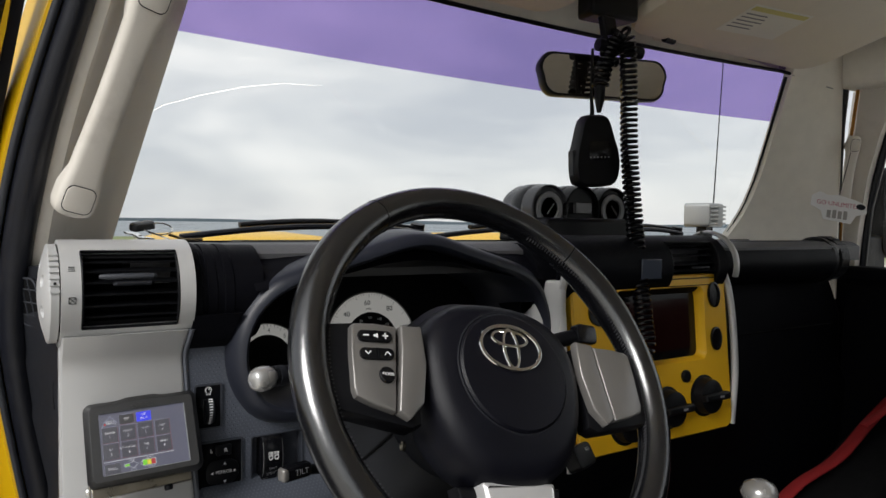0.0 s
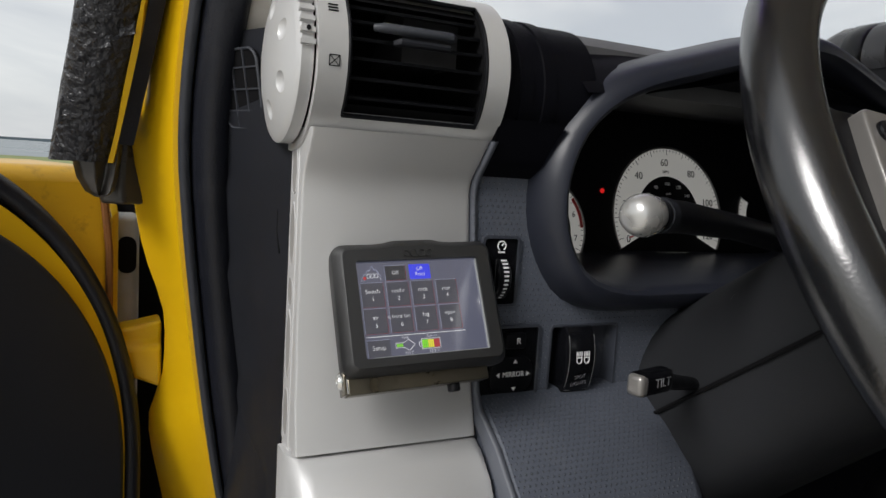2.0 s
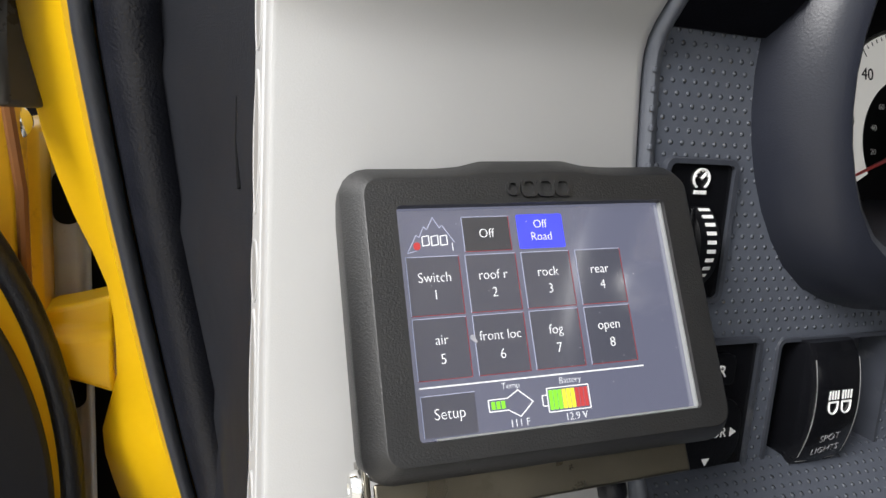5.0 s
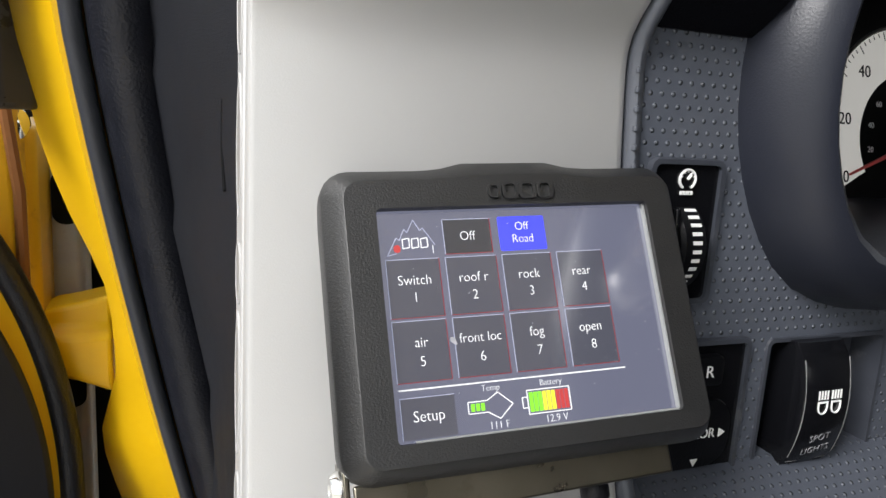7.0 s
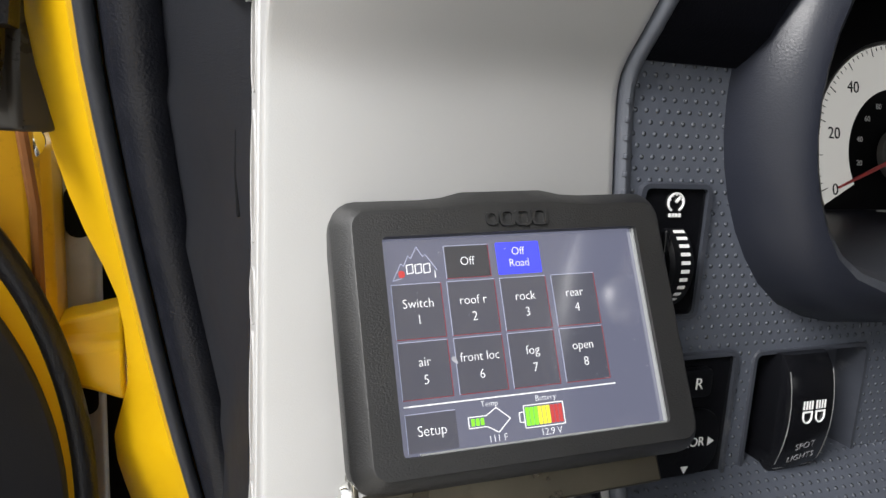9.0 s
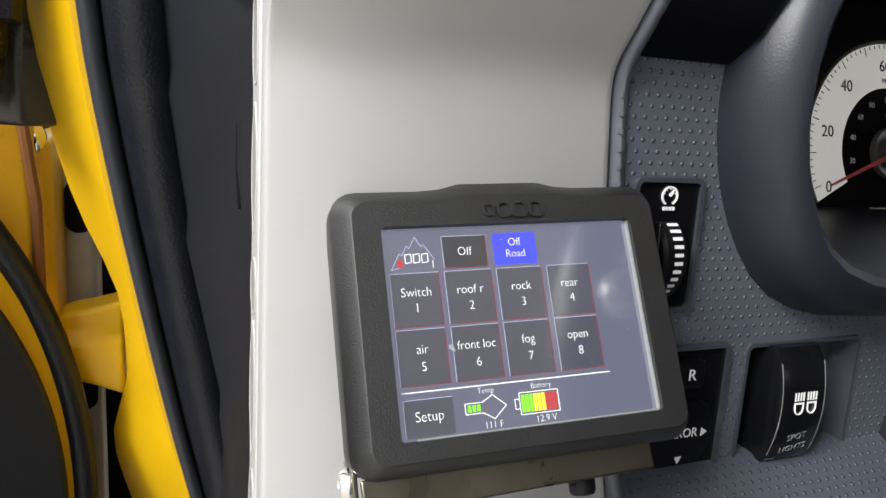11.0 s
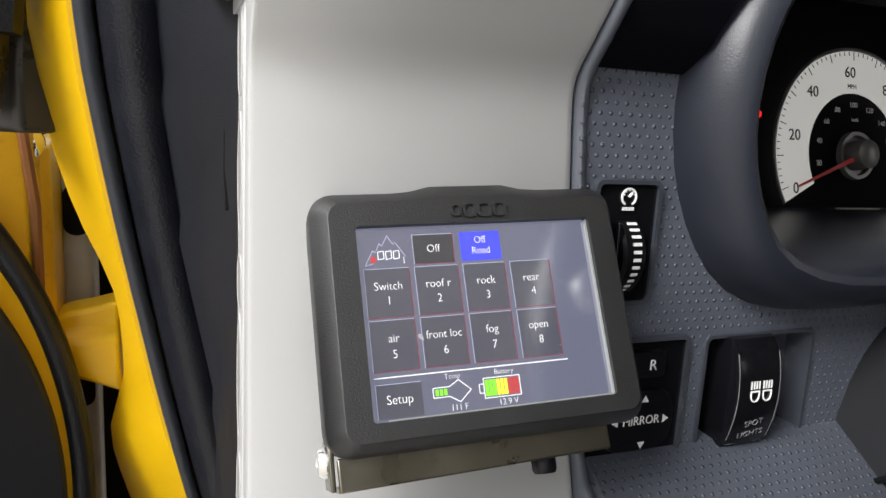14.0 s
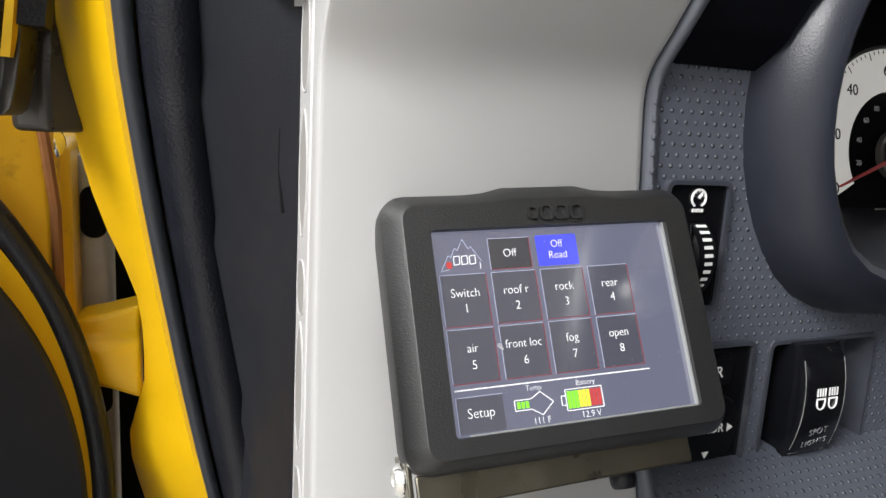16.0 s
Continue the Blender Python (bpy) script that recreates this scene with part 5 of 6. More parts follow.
rocker = part("rocker", loft(rk_rows), GLOSS_BLACK, spot, "scuffed glossy black rocker", m=pose(-0.0072, 0.0003, 0))
# scuffed bright edges of the rocker
for sx in (-1, 1):
    part("worn_edge", tube([(sx * 0.0098, r[3][1], r[3][2] - 0.0004) for r in rk_rows[2:17]], [0.00012 + 0.00016 * abs(noise.noise(Vector((k * 0.9, sx, 0)))) for k in range(15)], 6), SCUFF, rocker, "scuffed grey edge")
part("worn_edge", tube([(-0.0090 + 0.0018 * k, rk_rows[1][3][1], rk_rows[1][3][2]) for k in range(11)], [0.0001 + 0.0003 * abs(noise.noise(Vector((k * 1.7, 3, 0)))) for k in range(11)], 6), SCUFF, rocker, "scuffed grey edge")
for cx in (-0.0028, 0.0030):
    sy = bmesh.new()
    for k in range(4):
        box(cx - 0.0022 + k * 0.00125, cx - 0.0016 + k * 0.00125, 0.0040, 0.0070, 0, 0.0002, sy)
    box(cx - 0.0022, cx + 0.0022, 0.0028, 0.0034, 0, 0.0002, sy)
    tube([(cx - 0.0019, 0.0030, 0.0001)] + [(cx + 0.0019 * math.cos(b), 0.0014 + 0.0022 * math.sin(b), 0.0001) for b in [math.pi + math.pi * k / 8 for k in range(9)]] + [(cx + 0.0019, 0.0030, 0.0001)], 0.00032, 5, bm=sy)
    part("lamp_symbol", sy, WHITE, rocker, smooth=False, m=pose(0.0, 0.0, 0.0104, -3))
words("SPOT", 0.0038, WHITE_DIM, rocker, pose(-0.0002, -0.0100, 0.0092, 12, 0, 6), thin=0.00012)
words("LIGHTS", 0.0038, WHITE_DIM, rocker, pose(-0.0002, -0.0148, 0.0079, 17, 0, 6), thin=0.00012)

# ---- instrument cluster ----
CX, CZ = 0.385, 1.370
cluster = thing("instrument_cluster", label="hooded instrument cluster with white-faced dials", category="instrument cluster")


def cluster_r(t, grow=0.0):
    r = 0.106 + grow
    dx, dz = math.cos(t), math.sin(t)
    for c, rr in ((-0.117, 0.073 + grow), (0.117, 0.073 + grow)):
        b = c * dx
        q = b * b - c * c + rr * rr
        if q > 0 and b > 0:
            r = max(r, b + math.sqrt(q))
    lean = math.acos((0.106 - 0.073) / 0.117)
    tt = t if t <= math.pi / 2 else math.pi - t
    if 0.44 < tt < lean:                       # straight shoulders between the three arcs
        r = max(r, (0.106 + grow) / math.cos(tt - lean))
    if dz < 0:
        r = min(r, (0.0595 + grow) / max(1e-6, -dz))
    if dz > 0:
        r = max(r, 0)
    return r


def cluster_ring(grow, depth, n=120):
    raw = [cluster_r(2 * math.pi * i / n, grow) for i in range(n)]
    sm = [(raw[i - 2] + raw[i - 1] * 2 + raw[i] * 2 + raw[(i + 1) % n] * 2 + raw[(i + 2) % n]) / 8 for i in range(n)]
    out = []
    for i in range(n):
        t = 2 * math.pi * i / n
        x, z = CX + sm[i] * math.cos(t), CZ + sm[i] * math.sin(t)
        out.append((x, depth(z), z))
    return out


def rim_y(z):
    return 0.699 - 0.22 * max(0.0, z - 1.41)


part("shroud", loft([cluster_ring(0.016, lambda z: 0.738), cluster_ring(0.015, lambda z: 0.7215), cluster_ring(0.012, lambda z: rim_y(z) + 0.013), cluster_ring(0.008, lambda z: rim_y(z) + 0.0055), cluster_ring(0.003, lambda z: rim_y(z) + 0.0008), cluster_ring(0.0, lambda z: rim_y(z)),
                     cluster_ring(-0.0025, lambda z: rim_y(z) + 0.0018), cluster_ring(-0.005, lambda z: rim_y(z) + 0.010), cluster_ring(-0.012, lambda z: 0.820 + 0.2 * (z - 1.33))], caps=False), SHROUD, cluster, "blue-black plastic instrument hood")
ring_ = cluster_ring(0.0135, lambda z: 0.72)
rows = []
for i in range(57):
    z = 1.2445 + (1.412 - 1.2445) * i / 56
    cut = []
    for p, q in zip(ring_, ring_[1:] + ring_[:1]):
        if (p[2] - z) * (q[2] - z) <= 0 and p[2] != q[2]:
            cut.append(p[0] + (q[0] - p[0]) * (z - p[2]) / (q[2] - p[2]))
    xr = min(cut) if cut else 0.345
    yf = 0.7205 if z < 1.386 else 0.7205 - 0.35 * (z - 1.386)
    rows.append([(0.1475, yf + 0.014, z), (0.1475, yf, z), (0.155, yf, z), ((0.155 + xr) / 2, yf, z), (xr, yf, z), (xr, yf + 0.014, z)])
edge_row = max(i for i, r in enumerate(rows) if r[0][2] < 1.381)
panel = part("switch_panel", loft(rows[:edge_row + 1]), DOTTED, dash, "dimpled blue-black plastic", smooth=False)
cutter = part("cutter", box(RECESS[0], RECESS[1], 0.70, 0.76, RECESS[2], RECESS[3]), DOTTED)
cut_ = panel.modifiers.new("recess", "BOOLEAN")
cut_.operation, cut_.object, cut_.solver = "DIFFERENCE", cutter, "EXACT"
bpy.context.view_layer.update()
holed = bpy.data.meshes.new_from_object(panel.evaluated_get(bpy.context.evaluated_depsgraph_get()))
panel.modifiers.clear()
panel.data = holed
bpy.data.objects.remove(cutter)
part("panel_brow", loft([[(x, y - min(0.010, (r[0][2] - 1.378) * 1.1), z) for x, y, z in r] for r in rows[edge_row:]]), DASH, dash, "smooth black brow over the switch panel")
part("face", loft([cluster_ring(-0.008, lambda z: 0.820 + 0.2 * (z - 1.33)), cluster_ring(-0.008, lambda z: 0.828 + 0.2 * (z - 1.33))]), VOID, cluster, smooth=False)


def gauge(x, z, r, r_in, a0, a1, name, label, numbers=(), size=0.007, ticks=40, y=None):
    y = y if y is not None else 0.8165 + 0.2 * (z - 1.33)
    m = pose(x, y, z, 78.7, 0, 0)
    n = 48
    bm = bmesh.new()
    outer = [(r * math.cos(radians(a0 + (a1 - a0) * i / n)), r * math.sin(radians(a0 + (a1 - a0) * i / n))) for i in range(n + 1)]
    inn = [(r_in * math.cos(radians(a0 + (a1 - a0) * i / n)), r_in * math.sin(radians(a0 + (a1 - a0) * i / n))) for i in range(n + 1)]
    for h0, h1 in ((0.0, 0.001),):
        loft([[(px, py, h1) for px, py in outer], [(px, py, h1) for px, py in inn], [(px, py, h0) for px, py in inn], [(px, py, h0) for px, py in outer], [(px, py, h1) for px, py in outer]], closed=False, bm=bm)
    g = part(name, bm, DIAL, cluster, label, smooth=False, m=m)
    tk = bmesh.new()
    for i in range(ticks + 1):
        a = radians(a0 + (a1 - a0) * (0.03 + 0.94 * i / ticks))
        ln = 0.0052 if i % 5 == 0 else 0.0026
        q = Matrix.Rotation(a, 3, "Z")
        c = [q @ Vector(v) for v in ((r - ln, -0.00022, 0.0011), (r - 0.0006, -0.00022, 0.0011), (r - 0.0006, 0.00022, 0.0011), (r - ln, 0.00022, 0.0011))]
        loft([c, [v + Vector((0, 0, 0.0002)) for v in c]], bm=tk)
    part("scale_marks", tk, BLACK, g, smooth=False)
    for txt, a, rad in numbers:
        words(txt, size, BLACK, g, Matrix.Translation((rad * math.cos(radians(a)), rad * math.sin(radians(a)), 0.0013)), "numeral")
    part("bezel_ring", tube([(r * 1.02 * math.cos(radians(a0 + (a1 - a0) * i / n)), r * 1.02 * math.sin(radians(a0 + (a1 - a0) * i / n)), 0.001) for i in range(n + 1)], 0.0009, 6), SILVER_DARK, g)
    return g


sp = gauge(0.392, 1.352, 0.0600, 0.0360, 207, -27, "speedometer", "white speedometer ring with black numerals",
           [("0", 203, 0.050), ("20", 168, 0.0475), ("40", 133, 0.0475), ("60", 94, 0.0475), ("80", 55, 0.0475), ("100", 17, 0.0475), ("120", -20, 0.0465)], 0.0088, 60)
words("MPH", 0.0035, BLACK, sp, Matrix.Translation((-0.002, 0.0395, 0.0013)), "unit")
for txt, a in (("20", 190), ("40", 165), ("60", 140), ("80", 118), ("100", 92), ("120", 66), ("140", 42), ("160", 18), ("180", -8)):
    words(txt, 0.0042, WHITE, sp, Matrix.Translation((0.0290 * math.cos(radians(a)), 0.0290 * math.sin(radians(a)), 0.0013)), "inner_numeral")
words("km/h", 0.0028, WHITE, sp, Matrix.Translation((0, 0.0205, 0.0013)), "unit")
part("hub_ring", lathe([(0.0140, 0), (0.0135, 0.003), (0.0115, 0.003), (0.0110, 0)], 40), SILVER_DARK, sp)
part("hub", lathe([(0.0085, 0), (0.0080, 0.010), (0.0055, 0.0118), (0.0005, 0.0118)], 32), SILVER_DARK, sp)
part("needle", loft([[(0.004, -0.0013, 0.0050), (0.004, 0.0013, 0.0050), (0.004, 0.0013, 0.0064), (0.004, -0.0013, 0.0064)], [(0.052, -0.0005, 0.0050), (0.052, 0.0005, 0.0050), (0.052, 0.0005, 0.0060), (0.052, -0.0005, 0.0060)]]), RED, sp, "red needle at zero", smooth=False, m=Matrix.Rotation(radians(201), 4, "Z"))
part("odometer", slab(rrect(0.036, 0.008, 0.001, 2), 0, 0.001), mat("odometer_lcd", (0.20, 0.22, 0.16), 0.3), sp, smooth=False, m=pose(0.002, -0.034, 0))
ta = gauge(0.258, 1.340, 0.0420, 0.0300, 190, -62, "tachometer", "white tachometer ring with black numerals",
           [("3", 118, 0.0345), ("4", 85, 0.0345), ("5", 52, 0.0345), ("6", 20, 0.0345), ("7", -12, 0.0345)], 0.0065, 40)
part("red_zone", loft([[(rr * math.cos(radians(a)), rr * math.sin(radians(a)), 0.0014) for a in range(2, 42, 4)] for rr in (0.0385, 0.0415)], closed=False), RED, ta, smooth=False)
words("RPM", 0.004, WHITE, ta, Matrix.Translation((0.010, -0.026, 0.0012)), "unit")
for x, a0, a1 in ((0.488, 150, 210), (0.555, 30, -30)):
    gauge(0.512, 1.355, 0.036, 0.026, a0, a1, "small_gauge", "small white fuel and temperature scale", (), 0.004, 10)
part("warning_lamp", lathe([(0.002, 0), (0.002, 0.001), (0.0004, 0.001)], 12, "y"), mat("red_lamp", (0.3, 0.01, 0.01), 0.4, emit=(1, 0.02, 0.02), power=0.5), cluster, m=pose(0.322, 0.8265, 1.372))
# silver arch between the hood and the centre stack
for x in (0.590, 0.936):
    ar = [(x, 0.742 + 0.052 * math.cos(radians(a)), 1.440 + 0.050 * math.sin(radians(a))) for a in range(60, 216, 6)]
    low = [(x, 0.697, 1.405), (x, 0.693, 1.38), (x, 0.690, 1.32), (x - 0.002 if x > 0.8 else x + 0.004, 0.684, 1.25), (x - 0.012 if x > 0.8 else x + 0.010, 0.684, 1.19)]
    part("silver_arch", tube([Vector(p) for p in (ar + low if x < 0.8 else ar[:-2])], 0.0062, 10, flat=0.55, side=(0, -1, 0.2)), SILVER, dash, "silver trim arch")
part("silver_cheek", loft([[(0.560, 0.715, z), (0.588, 0.690, z), (0.598, 0.695, z), (0.598, 0.74, z), (0.56, 0.74, z)] for z in (1.19, 1.30, 1.40, 1.43)]), SILVER, dash, "silver side cheek of the stack", bevel=0.003)

# ---- steering column, stalks, levers ----
WHEEL = pose(0.3706, 0.5361, 1.368, 57.6, 0, 2.0)
col = thing("steering_column", WHEEL, "black steering column shroud with ignition lock", "steering column")


def ovalring(w, h, z, cy=0.0, n=32):
    out = []
    for i in range(n):
        a = 2 * math.pi * i / n
        c, s = math.cos(a), math.sin(a)
        out.append((w * math.copysign(abs(c) ** 0.65, c), cy + h * math.copysign(abs(s) ** 0.65, s), z))
    return out


part("upper_shroud", loft([ovalring(0.058, 0.050, -0.045, -0.004), ovalring(0.064, 0.056, -0.055, -0.006), ovalring(0.070, 0.062, -0.13, -0.016), ovalring(0.088, 0.070, -0.25, -0.03), ovalring(0.095, 0.075, -0.32, -0.04)]), COLUMN, col)
part("seam", tube([(-0.066, -0.012, -0.06), (-0.073, -0.020, -0.14), (-0.09, -0.032, -0.25)], 0.0014, 6), VOID, col)
part("ignition_lock", lathe([(0.018, 0), (0.018, 0.012), (0.014, 0.014), (0.012, 0.006), (0.0005, 0.006)], 28), BLACK, col, m=pose(0.074, 0.0, -0.13, 0, 90, 0))
part("slot_cover", slab(rrect(0.034, 0.046, 0.012), -0.004, 0.004, 0.002), BLACK, col, "black recessed cover on the shroud", m=WHEEL.inverted() @ pose(0.313, 0.655, 1.298, 82, 0, -48))

st = thing("turn_signal_stalk", label="black turn signal stalk with pearl silver knob", category="stalk")
part("arm", tube([(0.325, 0.655, 1.352), (0.27, 0.642, 1.360), (0.22, 0.630, 1.365), (0.195, 0.623, 1.366)], [0.008, 0.0075, 0.0085, 0.0085], 14), BLACK, st)
part("ring", tube([(0.203, 0.6255, 1.3658), (0.197, 0.6235, 1.366)], 0.0092, 16), CHARCOAL, st)
part("knob", lathe([(0.0005, -0.0115), (0.0055, -0.0108), (0.0085, -0.0085), (0.0104, -0.0040), (0.0108, 0.001), (0.0098, 0.0065), (0.0075, 0.0105), (0.0065, 0.0115)], 32, "x"), PEARL, st, "pearl silver end knob", m=pose(0.184, 0.6195, 1.366, 0, 0, 18))
st2 = thing("wiper_stalk", label="black wiper stalk behind the steering wheel", category="stalk")
part("arm", tube([(0.42, 0.655, 1.352), (0.50, 0.635, 1.366), (0.545, 0.628, 1.372)], [0.008, 0.008, 0.009], 14), BLACK, st2)
part("tip", slab(rrect(0.03, 0.022, 0.006), -0.006, 0.006, 0.002), GLOSS_BLACK, st2, m=pose(0.56, 0.625, 1.374, 70, 10, 0))
cr = thing("cruise_stalk", label="black cruise control stalk with white print", category="stalk")
part("arm", tube([(0.43, 0.62, 1.28), (0.49, 0.58, 1.262)], 0.007, 12), BLACK, cr)
part("head", slab(rrect(0.036, 0.024, 0.006), -0.008, 0.008, 0.002), BLACK, cr, m=pose(0.505, 0.572, 1.258, 60, 0, 20))
words("RES", 0.0055, WHITE, cr, pose(0.507, 0.5655, 1.264, 60, 0, 20) @ Matrix.Translation((0, 0.003, 0.004)))
words("SET", 0.0055, WHITE, cr, pose(0.507, 0.5655, 1.254, 60, 0, 20) @ Matrix.Translation((0, -0.001, 0.002)))
tl = thing("tilt_lever", label="black steering tilt lever with worn lettering", category="lever")
part("arm", tube([(0.296, 0.680, 1.254), (0.256, 0.662, 1.264), (0.224, 0.650, 1.2710)], [0.005, 0.006, 0.0060], 12, flat=0.8), BLACK, tl)
TILT = pose(0.2235, 0.6450, 1.2722, 0, 0, 13)
part("grip", box(-0.0150, 0.0150, -0.0055, 0.0055, -0.0068, 0.0068), GLOSS_BLACK, tl, bevel=0.0032, m=TILT)
part("worn_end", box(-0.0165, -0.0085, -0.0058, 0.0050, -0.0062, 0.0062), SILVER_DARK, tl, "worn silver end of the grip", bevel=0.0030, m=TILT)
words("TILT", 0.0075, WHITE_DIM, tl, TILT @ pose(0.0035, -0.0057, 0.0002, 90, 0, 0), thin=0.0001)
part("base_plate", slab(rrect(0.026, 0.012, 0.005), 0, 0.003, 0.001), BLACK, tl, m=pose(0.302, 0.676, 1.250, 80, 0, 20))

# ---- steering wheel ----
TURN_W = radians(-12.5)
wheel = thing("steering_wheel", WHEEL @ Matrix.Rotation(TURN_W, 4, "Z"), "black leather steering wheel with silver spoke trims", "steering wheel")
R0 = 0.1785
n = 120
rim_pts = [(R0 * math.cos(2 * math.pi * i / n), R0 * math.sin(2 * math.pi * i / n), 0) for i in range(n)]
rad = []
for i in range(n):
    a = 360 * i / n
    thick = 0.0150 + 0.0016 * max(math.exp(-((a - 35) / 14) ** 2), math.exp(-((a - 145) / 14) ** 2))
    rad.append(thick)
part("rim", tube(rim_pts, rad, 20, closed=True, flat=1.08, side=(0, 0, 1)), LEATHER, wheel, "worn glossy black leather rim")
for a in (52, 128, 232, 308):
    c, s = math.cos(radians(a)), math.sin(radians(a))
    part("rim_seam", tube([(c * (R0 + 0.0152 * math.cos(b)), s * (R0 + 0.0152 * math.cos(b)), 0.0163 * math.sin(b)) for b in [2 * math.pi * k / 20 for k in range(20)]], 0.0007, 6, closed=True), VOID, wheel)
stitch = bmesh.new()
for a in [x * 1.15 for x in range(int(360 / 1.15))]:
    if not any(abs((a - c + 180) % 360 - 180) < 38 for c in (30, 150, 215, 325)):
        continue
    c, s = math.cos(radians(a)), math.sin(radians(a))
    for zz, sh in ((0.0045, 0.6),):
        r = R0 - 0.0148
        tube([(r * c, r * s, 0.002), ((r - 0.0006) * math.cos(radians(a + 0.35)), (r - 0.0006) * math.sin(radians(a + 0.35)), 0.0065)], 0.00055, 5, bm=stitch)
tagged(part("stitching", stitch, mat("black_thread", (0.06, 0.06, 0.065), 0.5), wheel, "black cross stitching"), kind="stuff")
# hub
hub_o = []
for i in range(56):
    t = 2 * math.pi * i / 56
    c, s = math.cos(t), math.sin(t)
    hub_o.append((0.084 * math.copysign(abs(c) ** 0.78, c) * (1.0 - 0.10 * (s < 0) * abs(s)), (0.068 if s > 0 else 0.100) * math.copysign(abs(s) ** 0.85, s)))


def hub_ring(k, z, ky=None):
    return [(x * k, y * (ky or k) - 0.004, z) for x, y in hub_o]


part("hub_cover", loft([hub_ring(0.92, -0.045), hub_ring(1.0, -0.030), hub_ring(1.0, -0.010), hub_ring(0.97, 0.004), hub_ring(0.90, 0.013), hub_ring(0.78, 0.018), hub_ring(0.5, 0.0205), hub_ring(0.05, 0.0210)]), AIRBAG, wheel, "soft black airbag cover")
part("airbag_disc", lathe([(0.0555, 0.010), (0.0545, 0.0205), (0.0525, 0.0225), (0.036, 0.0245), (0.0005, 0.0252)], 64), AIRBAG, wheel, m=Matrix.Translation((0.001, -0.008, 0)))
part("disc_groove", tube([(0.0558 * math.cos(2 * math.pi * k / 64), 0.0558 * math.sin(2 * math.pi * k / 64), 0.0190) for k in range(64)], 0.0010, 6, closed=True), CHARCOAL, wheel, m=Matrix.Translation((0.001, -0.008, 0)))
# chrome emblem as plain ovals


def oval(w, h, r, cx=0, cy=0, nn=48):
    return tube([(cx + w * math.cos(2 * math.pi * k / nn), cy + h * math.sin(2 * math.pi * k / nn), 0) for k in range(nn)], r, 8, closed=True, flat=0.8, side=(0, 0, 1))


emb = part("emblem", oval(0.0310, 0.0205, 0.0019), CHROME, wheel, "chrome oval emblem", m=Matrix.Translation((-0.003, 0.011, 0.0262)))
part("emblem_oval", oval(0.0185, 0.0072, 0.0015, 0, 0.0085), CHROME, emb)
part("emblem_oval", oval(0.0075, 0.0180, 0.0015, 0, -0.001), CHROME, emb)
words("SRS AIRBAG", 0.0062, mat("embossed_grey", (0.13, 0.13, 0.14), 0.45), wheel, Matrix.Translation((0.004, -0.044, 0.0235)), squeeze=1.05)
# spokes
for sgn in (-1, 1):
    o = [(0.088, 0.031), (0.110, 0.036), (0.135, 0.035), (0.166, 0.030), (0.172, 0.0), (0.168, -0.030), (0.160, -0.040), (0.118, -0.048), (0.095, -0.052), (0.086, -0.048)]
    dy = -0.0075 if sgn < 0 else 0.0
    o = [(x * sgn, y + dy) for x, y in o]
    part("spoke_core", slab(o, -0.012, 0.006, 0.004), BLACK, wheel)
    pl = [(0.1065, 0.0305), (0.130, 0.0310), (0.1500, 0.0290), (0.1535, 0.0270), (0.1545, 0.004), (0.1535, -0.026), (0.1510, -0.0320), (0.135, -0.0375), (0.1135, -0.0425)]
    pl = [(0.1065 + (x - 0.1065) * (0.86 if sgn < 0 else 0.94), y) for x, y in pl]
    part("spoke_plate", slab([(x * sgn, y + dy) for x, y in pl], 0.004, 0.0135, 0.0022), SILVER_DARK, wheel, "satin silver spoke plate", bevel=0.0012)
    bar = [(0.084, 0.033), (0.104, 0.0315), (0.1045, 0.010), (0.1110, -0.0425), (0.101, -0.0475), (0.088, -0.034), (0.082, 0.0)]
    part("spoke_bar", slab([(x * sgn, y + dy) for x, y in bar], 0.006, 0.0155, 0.0025), SILVER_DARK, wheel, "satin silver inner spoke trim", bevel=0.0012)
for k, (y, txt) in enumerate(((0.0185, ("-", "+")), (0.0035, ("v", "^")))):
    b = part("rocker_button", slab(rrect(0.0300, 0.0098, 0.0045), 0, 0.0030, 0.0012), GLOSS_BLACK, wheel, "glossy black rocker buttons", m=Matrix.Translation((-0.1275 + 0.001 * k, y - 0.0075, 0.0130)) @ Matrix.Rotation(radians(4), 4, "Z"))
    if k == 0:
        gl = bmesh.new()
        box(-0.0110, -0.0060, -0.0006, 0.0006, 0.0030, 0.0033, gl)
        box(0.0060, 0.0110, -0.0006, 0.0006, 0.0030, 0.0033, gl)
        box(0.0079, 0.0091, -0.0026, 0.0026, 0.00305, 0.0033, gl)
        box(-0.0018, 0.0000, -0.0010, 0.0010, 0.0030, 0.0033, gl)
        loft([[(0.0, -0.0010, 0.0030), (0.0, 0.0010, 0.0030), (0.0, 0.0010, 0.0033), (0.0, -0.0010, 0.0033)], [(0.0018, -0.0024, 0.0030), (0.0018, 0.0024, 0.0030), (0.0018, 0.0024, 0.0033), (0.0018, -0.0024, 0.0033)]], bm=gl)
        part("symbol", gl, WHITE, b, smooth=False)
    else:
        gl = bmesh.new()
        tube([(-0.0110, 0.0016, 0.0031), (-0.0085, -0.0012, 0.0031), (-0.0060, 0.0016, 0.0031)], 0.0005, 6, bm=gl)
        tube([(0.0060, -0.0014, 0.0031), (0.0085, 0.0014, 0.0031), (0.0110, -0.0014, 0.0031)], 0.0005, 6, bm=gl)
        part("symbol", gl, WHITE, b, smooth=False)
    part("button_split", box(-0.0003, 0.0003, -0.0048, 0.0048, 0.0026, 0.0031), VOID, b, smooth=False)
